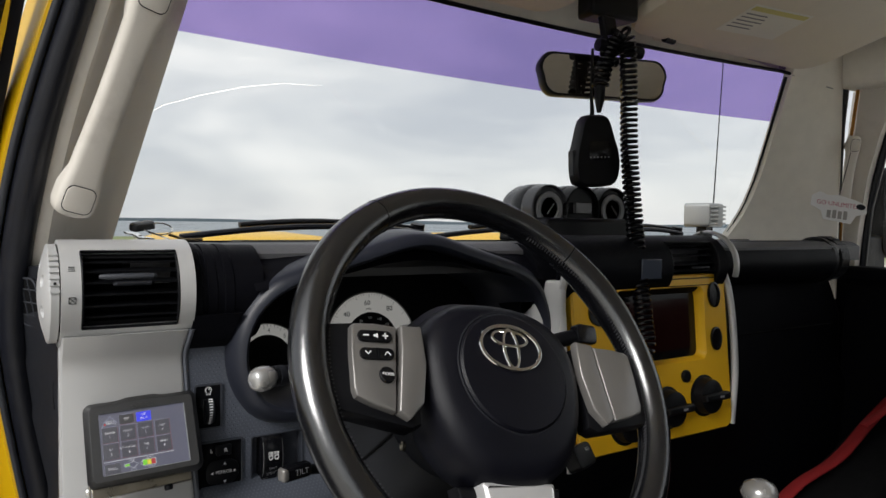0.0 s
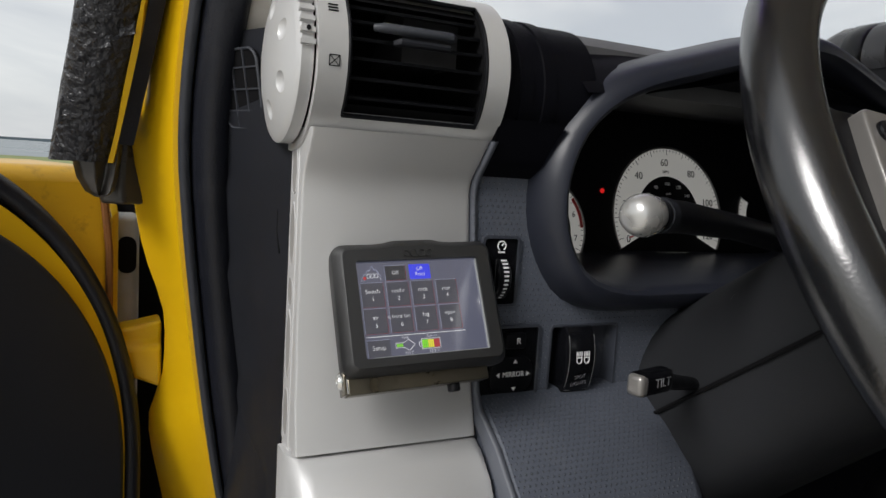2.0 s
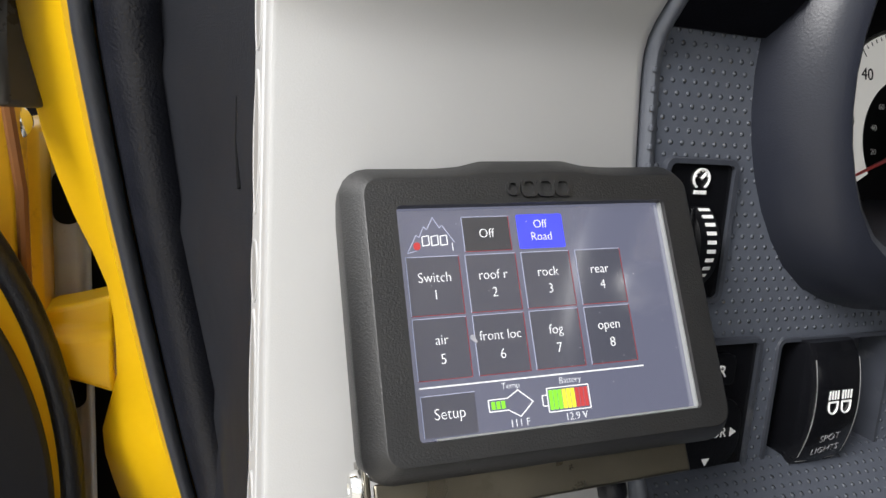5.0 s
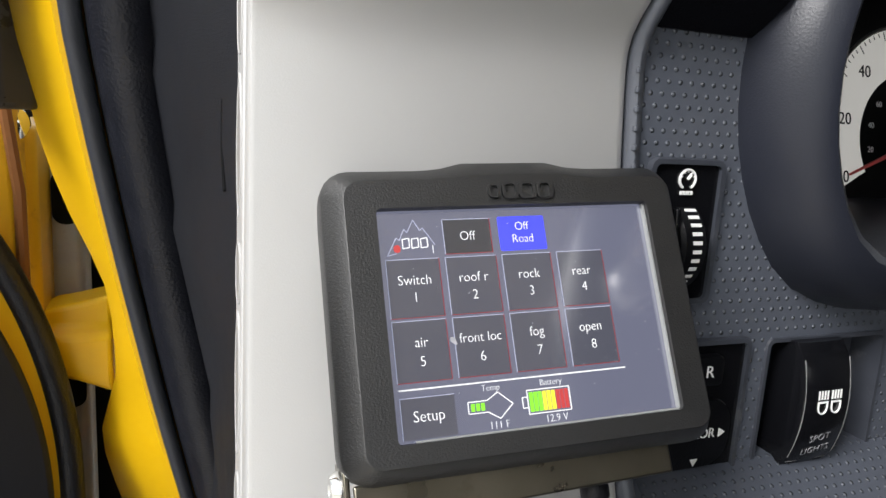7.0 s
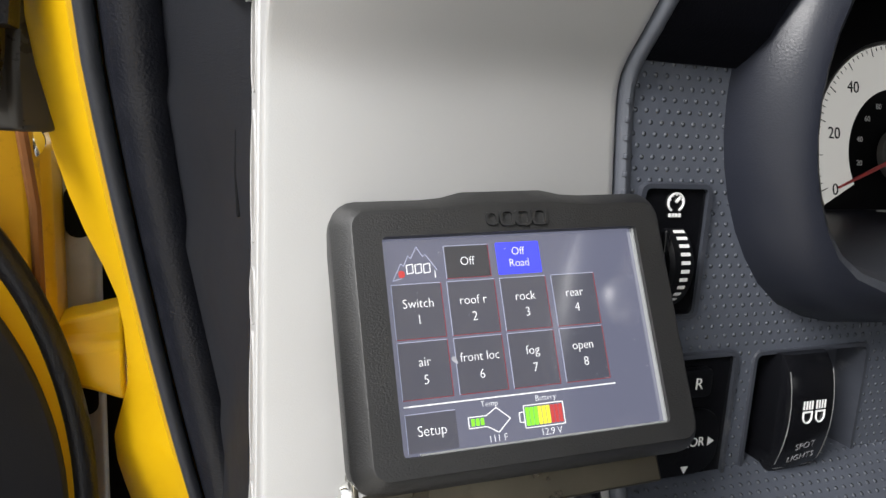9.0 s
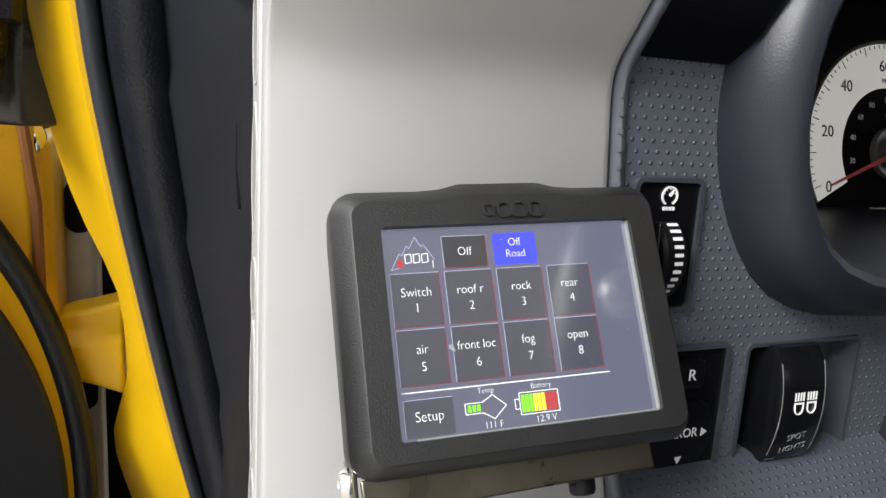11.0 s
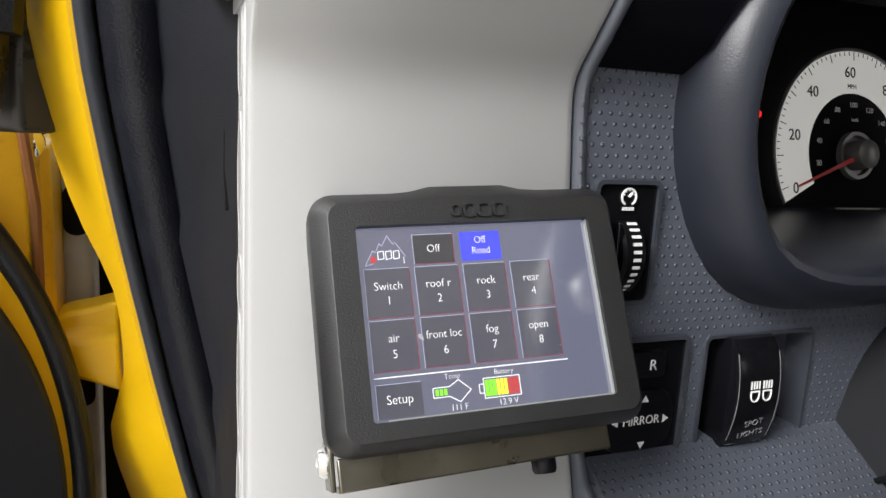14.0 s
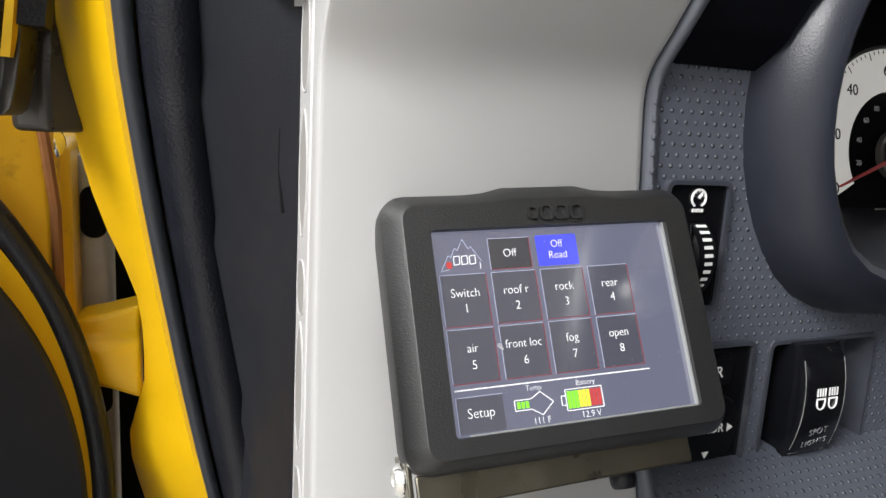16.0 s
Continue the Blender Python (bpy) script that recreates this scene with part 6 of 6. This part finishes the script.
mb = part("mode_button", lathe([(0.0068, 0), (0.0068, 0.002), (0.0058, 0.0032), (0.0005, 0.0034)], 32), GLOSS_BLACK, wheel, "round glossy black button", m=Matrix.Translation((-0.1190, -0.0210, 0.0130)))
words("MODE", 0.0036, WHITE, mb, Matrix.Translation((0, 0, 0.0035)))
low = [(-0.036, -0.098), (0.036, -0.098), (0.030, -0.140), (0.024, -0.166), (-0.024, -0.166), (-0.030, -0.140)]
part("lower_spoke", slab(low, -0.018, 0.004, 0.003), SILVER, wheel, "satin silver lower spoke", bevel=0.002)
part("lower_spoke_core", slab([(x * 1.45, y) for x, y in low], -0.026, -0.010, 0.004), BLACK, wheel)
part("hub_back", lathe([(0.080, -0.075), (0.086, -0.060), (0.084, -0.035), (0.070, -0.020)], 48), BLACK, wheel)
scr_ = part("side_screw", lathe([(0.004, 0), (0.004, 0.002), (0.002, 0.001), (0.0004, 0.001)], 16), STEEL, wheel, m=pose(-0.083, -0.06, -0.035, 0, -90, 0))

# ---- centre stack ----
stack = thing("centre_stack", pose(0.773, 0.700, 1.315, 84.5, 0, 0), "yellow centre stack panel with radio and heater knobs", "centre console")
# local x right, y up, z to the cabin
SW, SH = 0.300, 0.230
RX0, RX1, RY0, RY1 = -0.072, 0.100, -0.005, 0.092


def plate_with_hole(w, h, r, hole, z0, z1):
    x0, x1, y0, y1 = hole
    o = rrect(w, h, r, 6)
    i = [((x0 + x1) / 2 + px, (y0 + y1) / 2 + py) for px, py in rrect(x1 - x0, y1 - y0, 0.010, 6)]
    return loft([[(x, y, z0) for x, y in o], [(x, y, z1 - 0.003) for x, y in o], [(x * 0.985, y * 0.98, z1) for x, y in o], [((x - (x0 + x1) / 2) * 1.06 + (x0 + x1) / 2, (y - (y0 + y1) / 2) * 1.1 + (y0 + y1) / 2, z1) for x, y in i], [(x, y, z1 - 0.012) for x, y in i], [(x, y, z0) for x, y in i]], caps=False)


part("panel", plate_with_hole(SW + 0.014, SH, 0.014, (RX0, RX1, RY0, RY1), -0.015, 0.004), YELLOW_PLASTIC, stack, "yellow plastic panel")
radio = part("radio", box(RX0 - 0.004, RX1 + 0.004, RY0 - 0.004, RY1 + 0.004, -0.020, -0.010), GLOSS_BLACK, stack, "black radio with dim red screen")
part("radio_screen", box(RX0 + 0.02, RX1 - 0.015, RY0 + 0.012, RY1 - 0.012, -0.0100, -0.0092), RADIO, radio, smooth=False)
for y, r in ((0.083, 0.0165), (0.018, 0.0150)):
    b = part("round_button", lathe([(r, 0), (r, 0.004), (r - 0.002, 0.0045), (r - 0.003, 0.002), (0.0005, 0.002)], 36), GLOSS_BLACK, stack, "round black button in yellow panel", m=pose(0.127, y, 0.003) @ Matrix.Diagonal((0.8, 1.15, 1, 1)))
b = part("round_button", lathe([(0.018, 0), (0.018, 0.004), (0.015, 0.004), (0.0005, 0.003)], 36), GLOSS_BLACK, stack, m=pose(-0.112, 0.070, 0.003))
for x, y in ((0.093, -0.062), (0.012, -0.070), (-0.072, -0.078)):
    k = part("heater_knob", lathe([(0.030, 0), (0.030, 0.002), (0.026, 0.003), (0.024, 0.016), (0.021, 0.018), (0.0005, 0.018)], 40), BLACK, stack, "black rotary heater knob", m=pose(x, y, 0.003))
    part("knob_bar", box(-0.024, 0.030, -0.0055, 0.0055, 0.014, 0.026), BLACK, k, bevel=0.003)
    part("knob_icon", box(0.004, 0.013, -0.0015, 0.0015, 0.0262, 0.0265), WHITE_DIM, k, smooth=False)
part("hazard_button", lathe([(0.009, 0), (0.009, 0.004), (0.007, 0.006), (0.0005, 0.006)], 24), BLACK, stack, m=pose(0.054, -0.030, 0.003))
part("side_rail", tube(smooth_line([(0.158, 0.122, 0.0), (0.168, 0.085, 0.002), (0.172, 0.03, 0.003), (0.171, -0.04, 0.002), (0.158, -0.112, 0.0)], 6), 0.0055, 10), SILVER, stack, "silver edge rail")
part("stack_back", box(-0.150, 0.152, -0.118, 0.112, -0.10, -0.021), VOID, stack)

# shifter, console, seat
con = thing("centre_console", label="black floor console between the seats", category="console")
part("housing", loft([[(x, y, z) for x, z in ((0.62, 0.6), (0.63, 0.98 + d), (0.65, 1.0 + d), (0.83, 1.0 + d), (0.85, 0.98 + d), (0.86, 0.6))] for y, d in ((-0.3, 0.0), (0.3, 0.0), (0.62, 0.06), (0.78, 0.12))]), BLACK, con, bevel=0.006)
sh = thing("gear_lever", label="gear lever with pearl silver ball knob", category="gear lever")
part("shaft", tube([(0.79, 0.60, 1.03), (0.795, 0.565, 1.15)], 0.007, 12), CHROME, sh)
part("boot", lathe([(0.055, 0), (0.045, 0.02), (0.025, 0.05), (0.012, 0.07)], 24), BLACK, sh, m=pose(0.79, 0.60, 1.02))
part("knob", lathe([(0.0005, -0.017), (0.013, -0.015), (0.021, -0.006), (0.0225, 0.002), (0.018, 0.011), (0.008, 0.016), (0.0005, 0.0165)], 32), PEARL, sh, m=pose(0.797, 0.555, 1.168))
tc = thing("transfer_lever", label="slim black transfer case lever", category="lever")
part("shaft", tube([(0.70, 0.66, 1.06), (0.705, 0.64, 1.20)], 0.004, 10), SILVER_DARK, tc)
seat = thing("passenger_seat", label="black passenger seat with red trim", category="seat")
part("cushion", loft([[(x, y, z) for x, z in ((0.92, 0.75), (0.90, 0.98 + d), (0.95, 1.04 + d), (1.0, 1.0 + d), (1.28, 1.0 + d), (1.34, 1.04 + d), (1.38, 0.98 + d), (1.36, 0.75))] for y, d in ((-0.25, -0.02), (0.1, 0.0), (0.28, 0.03), (0.33, -0.02))]), SEAT, seat, bevel=0.02)
part("backrest", loft([[(x, y, z) for x, y in ((0.92, yy - 0.10), (0.90, yy), (0.95, yy + 0.05), (1.14, yy + 0.02), (1.34, yy + 0.05), (1.38, yy), (1.36, yy - 0.10))] for z, yy in ((0.98, -0.20), (1.3, -0.28), (1.6, -0.38), (1.66, -0.42))]), SEAT, seat, bevel=0.02)
part("base", box(0.95, 1.33, -0.25, 0.25, 0.60, 0.76), BLACK, seat)
part("red_piping", tube([(0.945, -0.2, 1.045), (0.945, 0.1, 1.066), (0.955, 0.27, 1.092), (1.05, 0.33, 1.06)], 0.008, 8), RED_CLOTH, seat, "red seat trim")
bag = thing("red_strap", label="folded red strap on the passenger side", category="strap")
part("strap", tube(smooth_line([(1.04, 0.70, 1.03), (1.12, 0.69, 1.075), (1.20, 0.67, 1.11), (1.30, 0.66, 1.17), (1.40, 0.64, 1.235)], 5), 0.012, 10, flat=0.35, side=(0, 0, 1)), RED_CLOTH, bag)
part("strap_end", tube(smooth_line([(1.20, 0.63, 1.175), (1.29, 0.62, 1.205), (1.40, 0.60, 1.25)], 5), 0.008, 10, flat=0.35, side=(0, 0, 1)), RED_CLOTH, bag)
part("strap_pad", loft([[(x, y, z) for x, z in ((1.02, 0.6), (1.02, 1.0), (1.08, 1.03), (1.40, 1.16), (1.42, 0.6))] for y in (0.60, 0.72)]), SEAT, bag, bevel=0.02)

# ---- things on and over the dash ----
pod = thing("gauge_pod", pose(0.733, 0.822, 1.479, 0, 0, 0), "black triple gauge pod on the dash top", "gauge pod")
part("base", loft([[(x, y, z) for x, y in ((-0.10 * k, -0.045), (0.10 * k, -0.045), (0.105 * k, 0.05), (-0.105 * k, 0.05))] for z, k in ((-0.004, 1.05), (0.010, 1.02), (0.030, 0.95))]), BLACK, pod, bevel=0.006)
for i, x in enumerate((-0.064, 0.0, 0.064)):
    # left housing is paler: the light on its top is put into the colour
    g = part("pod_housing", lathe([(0.030, -0.075), (0.035, -0.06), (0.0355, -0.01), (0.0345, 0.0), (0.0325, 0.001), (0.031, -0.006), (0.0005, -0.006)], 40, "y"), SMOKE if i == 0 else BLACK, pod, m=pose(x, -0.014, 0.043, 0, 0, 0))
    part("pod_sleeve", lathe([(0.0335, -0.050), (0.0362, -0.046), (0.0362, -0.024), (0.0335, -0.020)], 40, "y"), GLOSS_BLACK, g)
    if i == 1:
        part("display", box(-0.016, 0.016, -0.002, 0.005, -0.006, 0.010), SMOKE, g, "grey digital display", bevel=0.001)
    else:
        part("dial_ring", lathe([(0.0245, 0.0), (0.0235, 0.0025), (0.0170, 0.0022), (0.0160, 0.0)], 40, "y"), mat("grey_dial_ring", (0.22, 0.22, 0.23), 0.5), g, "grey dial ring", m=pose(0, 0.003, 0))
        part("dial_needle", box(-0.0005, 0.0005, -0.003, -0.001, -0.009, 0.009), WHITE_DIM, g, smooth=False, m=pose(0, 0.001, 0, 0, 40 + 50 * i, 0))

keys = thing("key_ring", pose(0.145, 0.885, 1.4745) @ Matrix.Diagonal((0.8, 0.8, 0.8, 1)), "bunch of keys on a metal ring", "keys")
part("ring", tube([(0.018 * math.cos(2 * math.pi * k / 28) + 0.012, 0.012 * math.sin(2 * math.pi * k / 28), 0.018 + 0.008 * math.sin(2 * math.pi * k / 28)) for k in range(28)], 0.0011, 6, closed=True), CHROME, keys)
part("fob", slab(rrect(0.034, 0.018, 0.007), 0, 0.010, 0.004), SMOKE, keys, m=pose(-0.010, 0.0, 0.018, 15, -10, 20))
for k, (rz, dx) in enumerate(((-30, -0.01), (10, -0.02), (60, 0.0))):
    part("key", slab([(-0.003, -0.03), (0.003, -0.03), (0.003, 0.0), (0.010, 0.004), (0.010, 0.018), (-0.010, 0.018), (-0.010, 0.004), (-0.003, 0.0)], 0, 0.002), CHROME, keys, smooth=False, m=pose(dx, -0.004, 0.004 + 0.004 * k, 10 * k, 8, rz))
part("leather_tag", tube([(0.025, 0.0, 0.010), (0.045, -0.004, 0.003), (0.07, -0.006, 0.003)], 0.005, 8, flat=0.4), mat("tan_cord", (0.25, 0.18, 0.09), 0.8), keys)

rvm = thing("rear_view_mirror", pose(0.7424, 0.778, 1.712, 90, -1.5, -9.5), "black rear view mirror on the windshield", "mirror")
mo = [(x * (1 - 0.04 * (y < 0)), y) for x, y in rrect(0.222, 0.062, 0.024, 8)]
part("shell", loft([[(x * 0.75, y * 0.7, -0.030) for x, y in mo], [(x * 0.95, y * 0.95, -0.018) for x, y in mo], [(x, y, -0.002) for x, y in mo], [(x * 0.985, y * 0.96, 0.003) for x, y in mo], [(x * 0.955, y * 0.87, 0.002) for x, y in mo]]), BLACK, rvm)
part("mirror_glass", slab([(x * 0.955, y * 0.87) for x, y in mo], 0.0015, 0.0026), MIRROR, rvm, smooth=False)
part("stem", tube([(0.0, 0.0, -0.02), (0.0, 0.02, -0.06), (0.0, 0.03, -0.12)], 0.009, 12), BLACK, rvm)

mount = thing("mic_mount", label="black microphone clip mount on the headliner", category="mount")
part("clamp", loft([[(x, y, z) for x, y in ((0.688, 0.75), (0.775, 0.745), (0.770, 0.785), (0.695, 0.79))] for z in (1.788, 1.838)]), BLACK, mount, bevel=0.006)
part("arm", loft([[(0.712 + d, 0.750, z), (0.738 + d, 0.750, z), (0.738 + d, 0.762, z), (0.712 + d, 0.762, z)] for z, d in ((1.738, 0.006), (1.76, 0.003), (1.79, -0.005))]), BLACK, mount, bevel=0.003)
part("hook_bar", tube([(0.700, 0.752, 1.748), (0.72, 0.748, 1.746), (0.775, 0.742, 1.744)], 0.009, 12), BLACK, mount)

mic = thing("microphone", pose(0.7065, 0.764, 1.604, 90, -3, -14) @ Matrix.Diagonal((0.88, 1.0, 1.0, 1)), "black handheld radio microphone hanging by its cord", "microphone")
mo = [(-0.014, 0.048), (0.014, 0.048), (0.024, 0.040), (0.032, 0.018), (0.0405, -0.008), (0.0395, -0.034), (0.026, -0.050), (-0.026, -0.050), (-0.038, -0.038), (-0.0385, -0.010), (-0.030, 0.020), (-0.023, 0.040)]
mo = [(v.x, v.y) for v in smooth_line([(x, y, 0) for x, y in mo + mo[:1]], 3)[:-1]]
part("body", loft([[(x * 0.8, y * 0.85, -0.016) for x, y in mo], [(x, y, -0.008) for x, y in mo], [(x, y, 0.008) for x, y in mo], [(x * 0.92, y * 0.94, 0.015) for x, y in mo], [(x * 0.6, y * 0.6, 0.017) for x, y in mo]]), BLACK, mic)
part("talk_bar", box(-0.0405, -0.036, -0.036, 0.000, -0.007, 0.008), CHARCOAL, mic, bevel=0.002)
part("face_panel", slab(rrect(0.040, 0.026, 0.006), 0.0145, 0.0175, 0.001), GLOSS_BLACK, mic, m=pose(0.002, -0.002, 0))
for k in range(6):
    part("mic_hole", lathe([(0.0012, 0), (0.0012, 0.0003), (0.0002, 0.0003)], 8), WHITE_DIM, mic, smooth=False, m=pose(-0.016 + k * 0.0065, -0.011, 0.0176))
part("lead", tube([(0.0, 0.044, 0.0), (0.001, 0.056, 0.0), (0.0, 0.075, 0.0), (0.002, 0.14, 0.004)], [0.004, 0.0035, 0.0024, 0.0022], 10), BLACK, mic)

cord = thing("coiled_cord", label="black coiled microphone cord hanging from the mount", category="cord")
path = smooth_line([(0.706, 0.752, 1.690), (0.711, 0.750, 1.715), (0.720, 0.744, 1.748), (0.728, 0.736, 1.763), (0.736, 0.732, 1.752), (0.739, 0.730, 1.70), (0.742, 0.729, 1.60), (0.748, 0.722, 1.50), (0.744, 0.708, 1.43), (0.734, 0.688, 1.364), (0.729, 0.680, 1.338), (0.722, 0.682, 1.315)], 40)
coil = []
total = 0.0
for i in range(len(path) - 1):
    total += (path[i + 1] - path[i]).length
steps = int(total / 0.0074 * 12)
seglen = total / steps
acc, j, left = 0.0, 0, 0.0
cur = path[0]
for k in range(steps):
    want = k * seglen
    while j < len(path) - 2 and acc + (path[j + 1] - path[j]).length < want:
        acc += (path[j + 1] - path[j]).length
        j += 1
    d = path[j + 1] - path[j]
    p = path[j] + d * ((want - acc) / d.length)
    t = d.normalized()
    u = (Vector((0, 1, 0)) - t * t.y).normalized()
    w = t.cross(u)
    a = 2 * math.pi * k / 12
    coil.append(p + u * (0.0102 * math.cos(a)) + w * (0.0102 * math.sin(a)))
part("coil", tube(coil, 0.0027, 6), GLOSS_BLACK, cord)
part("strain_relief", tube([(0.706, 0.752, 1.698), (0.706, 0.752, 1.672), (0.705, 0.752, 1.655)], [0.0085, 0.0070, 0.0030], 12), BLACK, cord, "tapered rubber strain relief")
part("plug", tube([(0.722, 0.682, 1.318), (0.716, 0.696, 1.300)], 0.0105, 14), BLACK, cord, "round connector plug")

# sun visor with its label
vis = thing("sun_visor", pose(1.045, 0.700, 1.829, -15, 0, 0), "beige cloth sun visor with warning label", "sun visor")
vo = rrect(0.50, 0.215, 0.045, 8)
part("pad", loft([[(x * 0.96, y * 0.91, -0.0120) for x, y in vo], [(x * 0.99, y * 0.975, -0.009) for x, y in vo], [(x, y, -0.002) for x, y in vo], [(x, y, 0.006) for x, y in vo], [(x * 0.97, y * 0.94, 0.014) for x, y in vo]]), VISOR, vis)
lab = part("label", box(-0.085, 0.050, -0.040, 0.035, -0.0126, -0.0120), LABEL, vis, "cream warning label", smooth=False, m=Matrix.Rotation(radians(-4), 4, "Z") @ Matrix.Translation((-0.02, 0.005, 0)))
part("label_band", box(-0.080, 0.045, -0.036, -0.026, -0.0130, -0.0126), LABEL_YELLOW, lab, smooth=False)
for k in range(5):
    part("print_bar", box(-0.078, -0.03 + 0.004 * (k % 3), -0.018 + k * 0.009, -0.0155 + k * 0.009, -0.0129, -0.0126), WHITE_DIM, lab, smooth=False)
part("clip", tube([(-0.158, 0.100, -0.010), (-0.135, 0.102, -0.010)], 0.006, 10), BLACK, vis)
part("clip_housing", slab(rrect(0.05, 0.024, 0.010), -0.006, 0.012, 0.004), VISOR, vis, m=pose(-0.146, 0.105, 0))
vis2 = copy_thing(vis, pose(0.42, 0.705, 1.829, -15, 0, 0))
for o in vis2.children_recursive:
    if o.name.startswith(("label", "print")):
        bpy.data.objects.remove(o)
part("console_lamp", slab(rrect(0.12, 0.10, 0.02), -0.02, 0.0, 0.006), TAUPE, thing("overhead_lamp", pose(0.74, 0.56, 1.874), "beige overhead map lamp on the headliner", "ceiling lamp"))

# hanging card on the passenger side
card = thing("hanging_card", pose(1.362, 0.768, 1.540, 82, 8, -40) @ Matrix.Diagonal((1.40, 1.35, 1, 1)), "white and pink printed cardboard tag hanging up", "card")
co_ = [(-0.036, 0.012), (-0.026, 0.019), (-0.015, 0.015), (0.0, 0.017), (0.02, 0.013), (0.034, 0.009), (0.038, -0.004), (0.024, -0.010), (0.018, -0.022), (-0.018, -0.020), (-0.022, -0.008), (-0.036, -0.002)]
part("board", slab(co_, 0, 0.0008), WHITE, card, smooth=False)
words("GO UNLIMITED", 0.0088, LABEL_PINK, card, Matrix.Translation((0.0, 0.0035, 0.001)), squeeze=0.95)
for k in range(4):
    part("print_bar", box(-0.014 + k * 0.0072, -0.0090 + k * 0.0072, -0.017, -0.006 + 0.001 * (k % 2), 0.0008, 0.0012), SLOT_GREY, card, smooth=False)
part("print_disc", lathe([(0.006, 0.0008), (0.006, 0.0012), (0.0004, 0.0012)], 20), CHARCOAL, card, smooth=False, m=pose(0.029, 0.004, 0) @ Matrix.Diagonal((1, 0.7, 1, 1)))
part("string", tube([(0.0, 0.017, 0), (0.006, 0.06, -0.002), (0.01, 0.09, -0.004)], 0.0006, 6), CHARCOAL, card)

# passenger door trim and outside mirror
pd = thing("door_2", label="black passenger door trim with yellow edge", category="door", kind="structure")
part("door_trim", loft([[(1.415, y, 0.70), (1.395, y, 0.95), (1.385, y, 1.20), (1.40, y, 1.38), (1.425, y, 1.405), (1.44, y, 1.40), (1.44, y, 0.70)] for y in (-0.40, 0.3, 0.70, 0.77)]), DASH, pd, bevel=0.01)
part("seal_strip", tube([(1.424, 0.812, 1.42), (1.424, 0.810, 1.56), (1.424, 0.806, 1.70), (1.420, 0.798, 1.775)], 0.013, 10), RUBBER, pd)
part("orange_edge", tube([(1.436, 0.803, 1.42), (1.436, 0.799, 1.56), (1.436, 0.784, 1.70), (1.436, 0.775, 1.775)], 0.0032, 8), mat("orange_paint_edge", (0.45, 0.18, 0.01), 0.5), pd, "orange painted door edge")
part("frame_trim", loft([[(1.440, ya, z), (1.446, yb, z), (1.470, yb, z), (1.470, ya + 0.03, z)] for z, ya, yb in ((1.41, 0.799, 0.778), (1.505, 0.797, 0.770), (1.60, 0.790, 0.757), (1.68, 0.781, 0.737), (1.725, 0.777, 0.720), (1.775, 0.772, 0.690))]), TAUPE, pd, "grey-beige window frame trim")
om = thing("outside_mirror", pose(1.725, 0.84, 1.535), "black outside mirror on the passenger door", "door mirror")
part("mirror_housing", slab(rrect(0.16, 0.20, 0.03), -0.04, 0.04, 0.015), BLACK, om, m=pose(0, 0, 0, 90, 0, -10))
part("mirror_arm", box(-0.215, -0.06, -0.02, 0.02, -0.16, -0.05), BLACK, om, bevel=0.008)
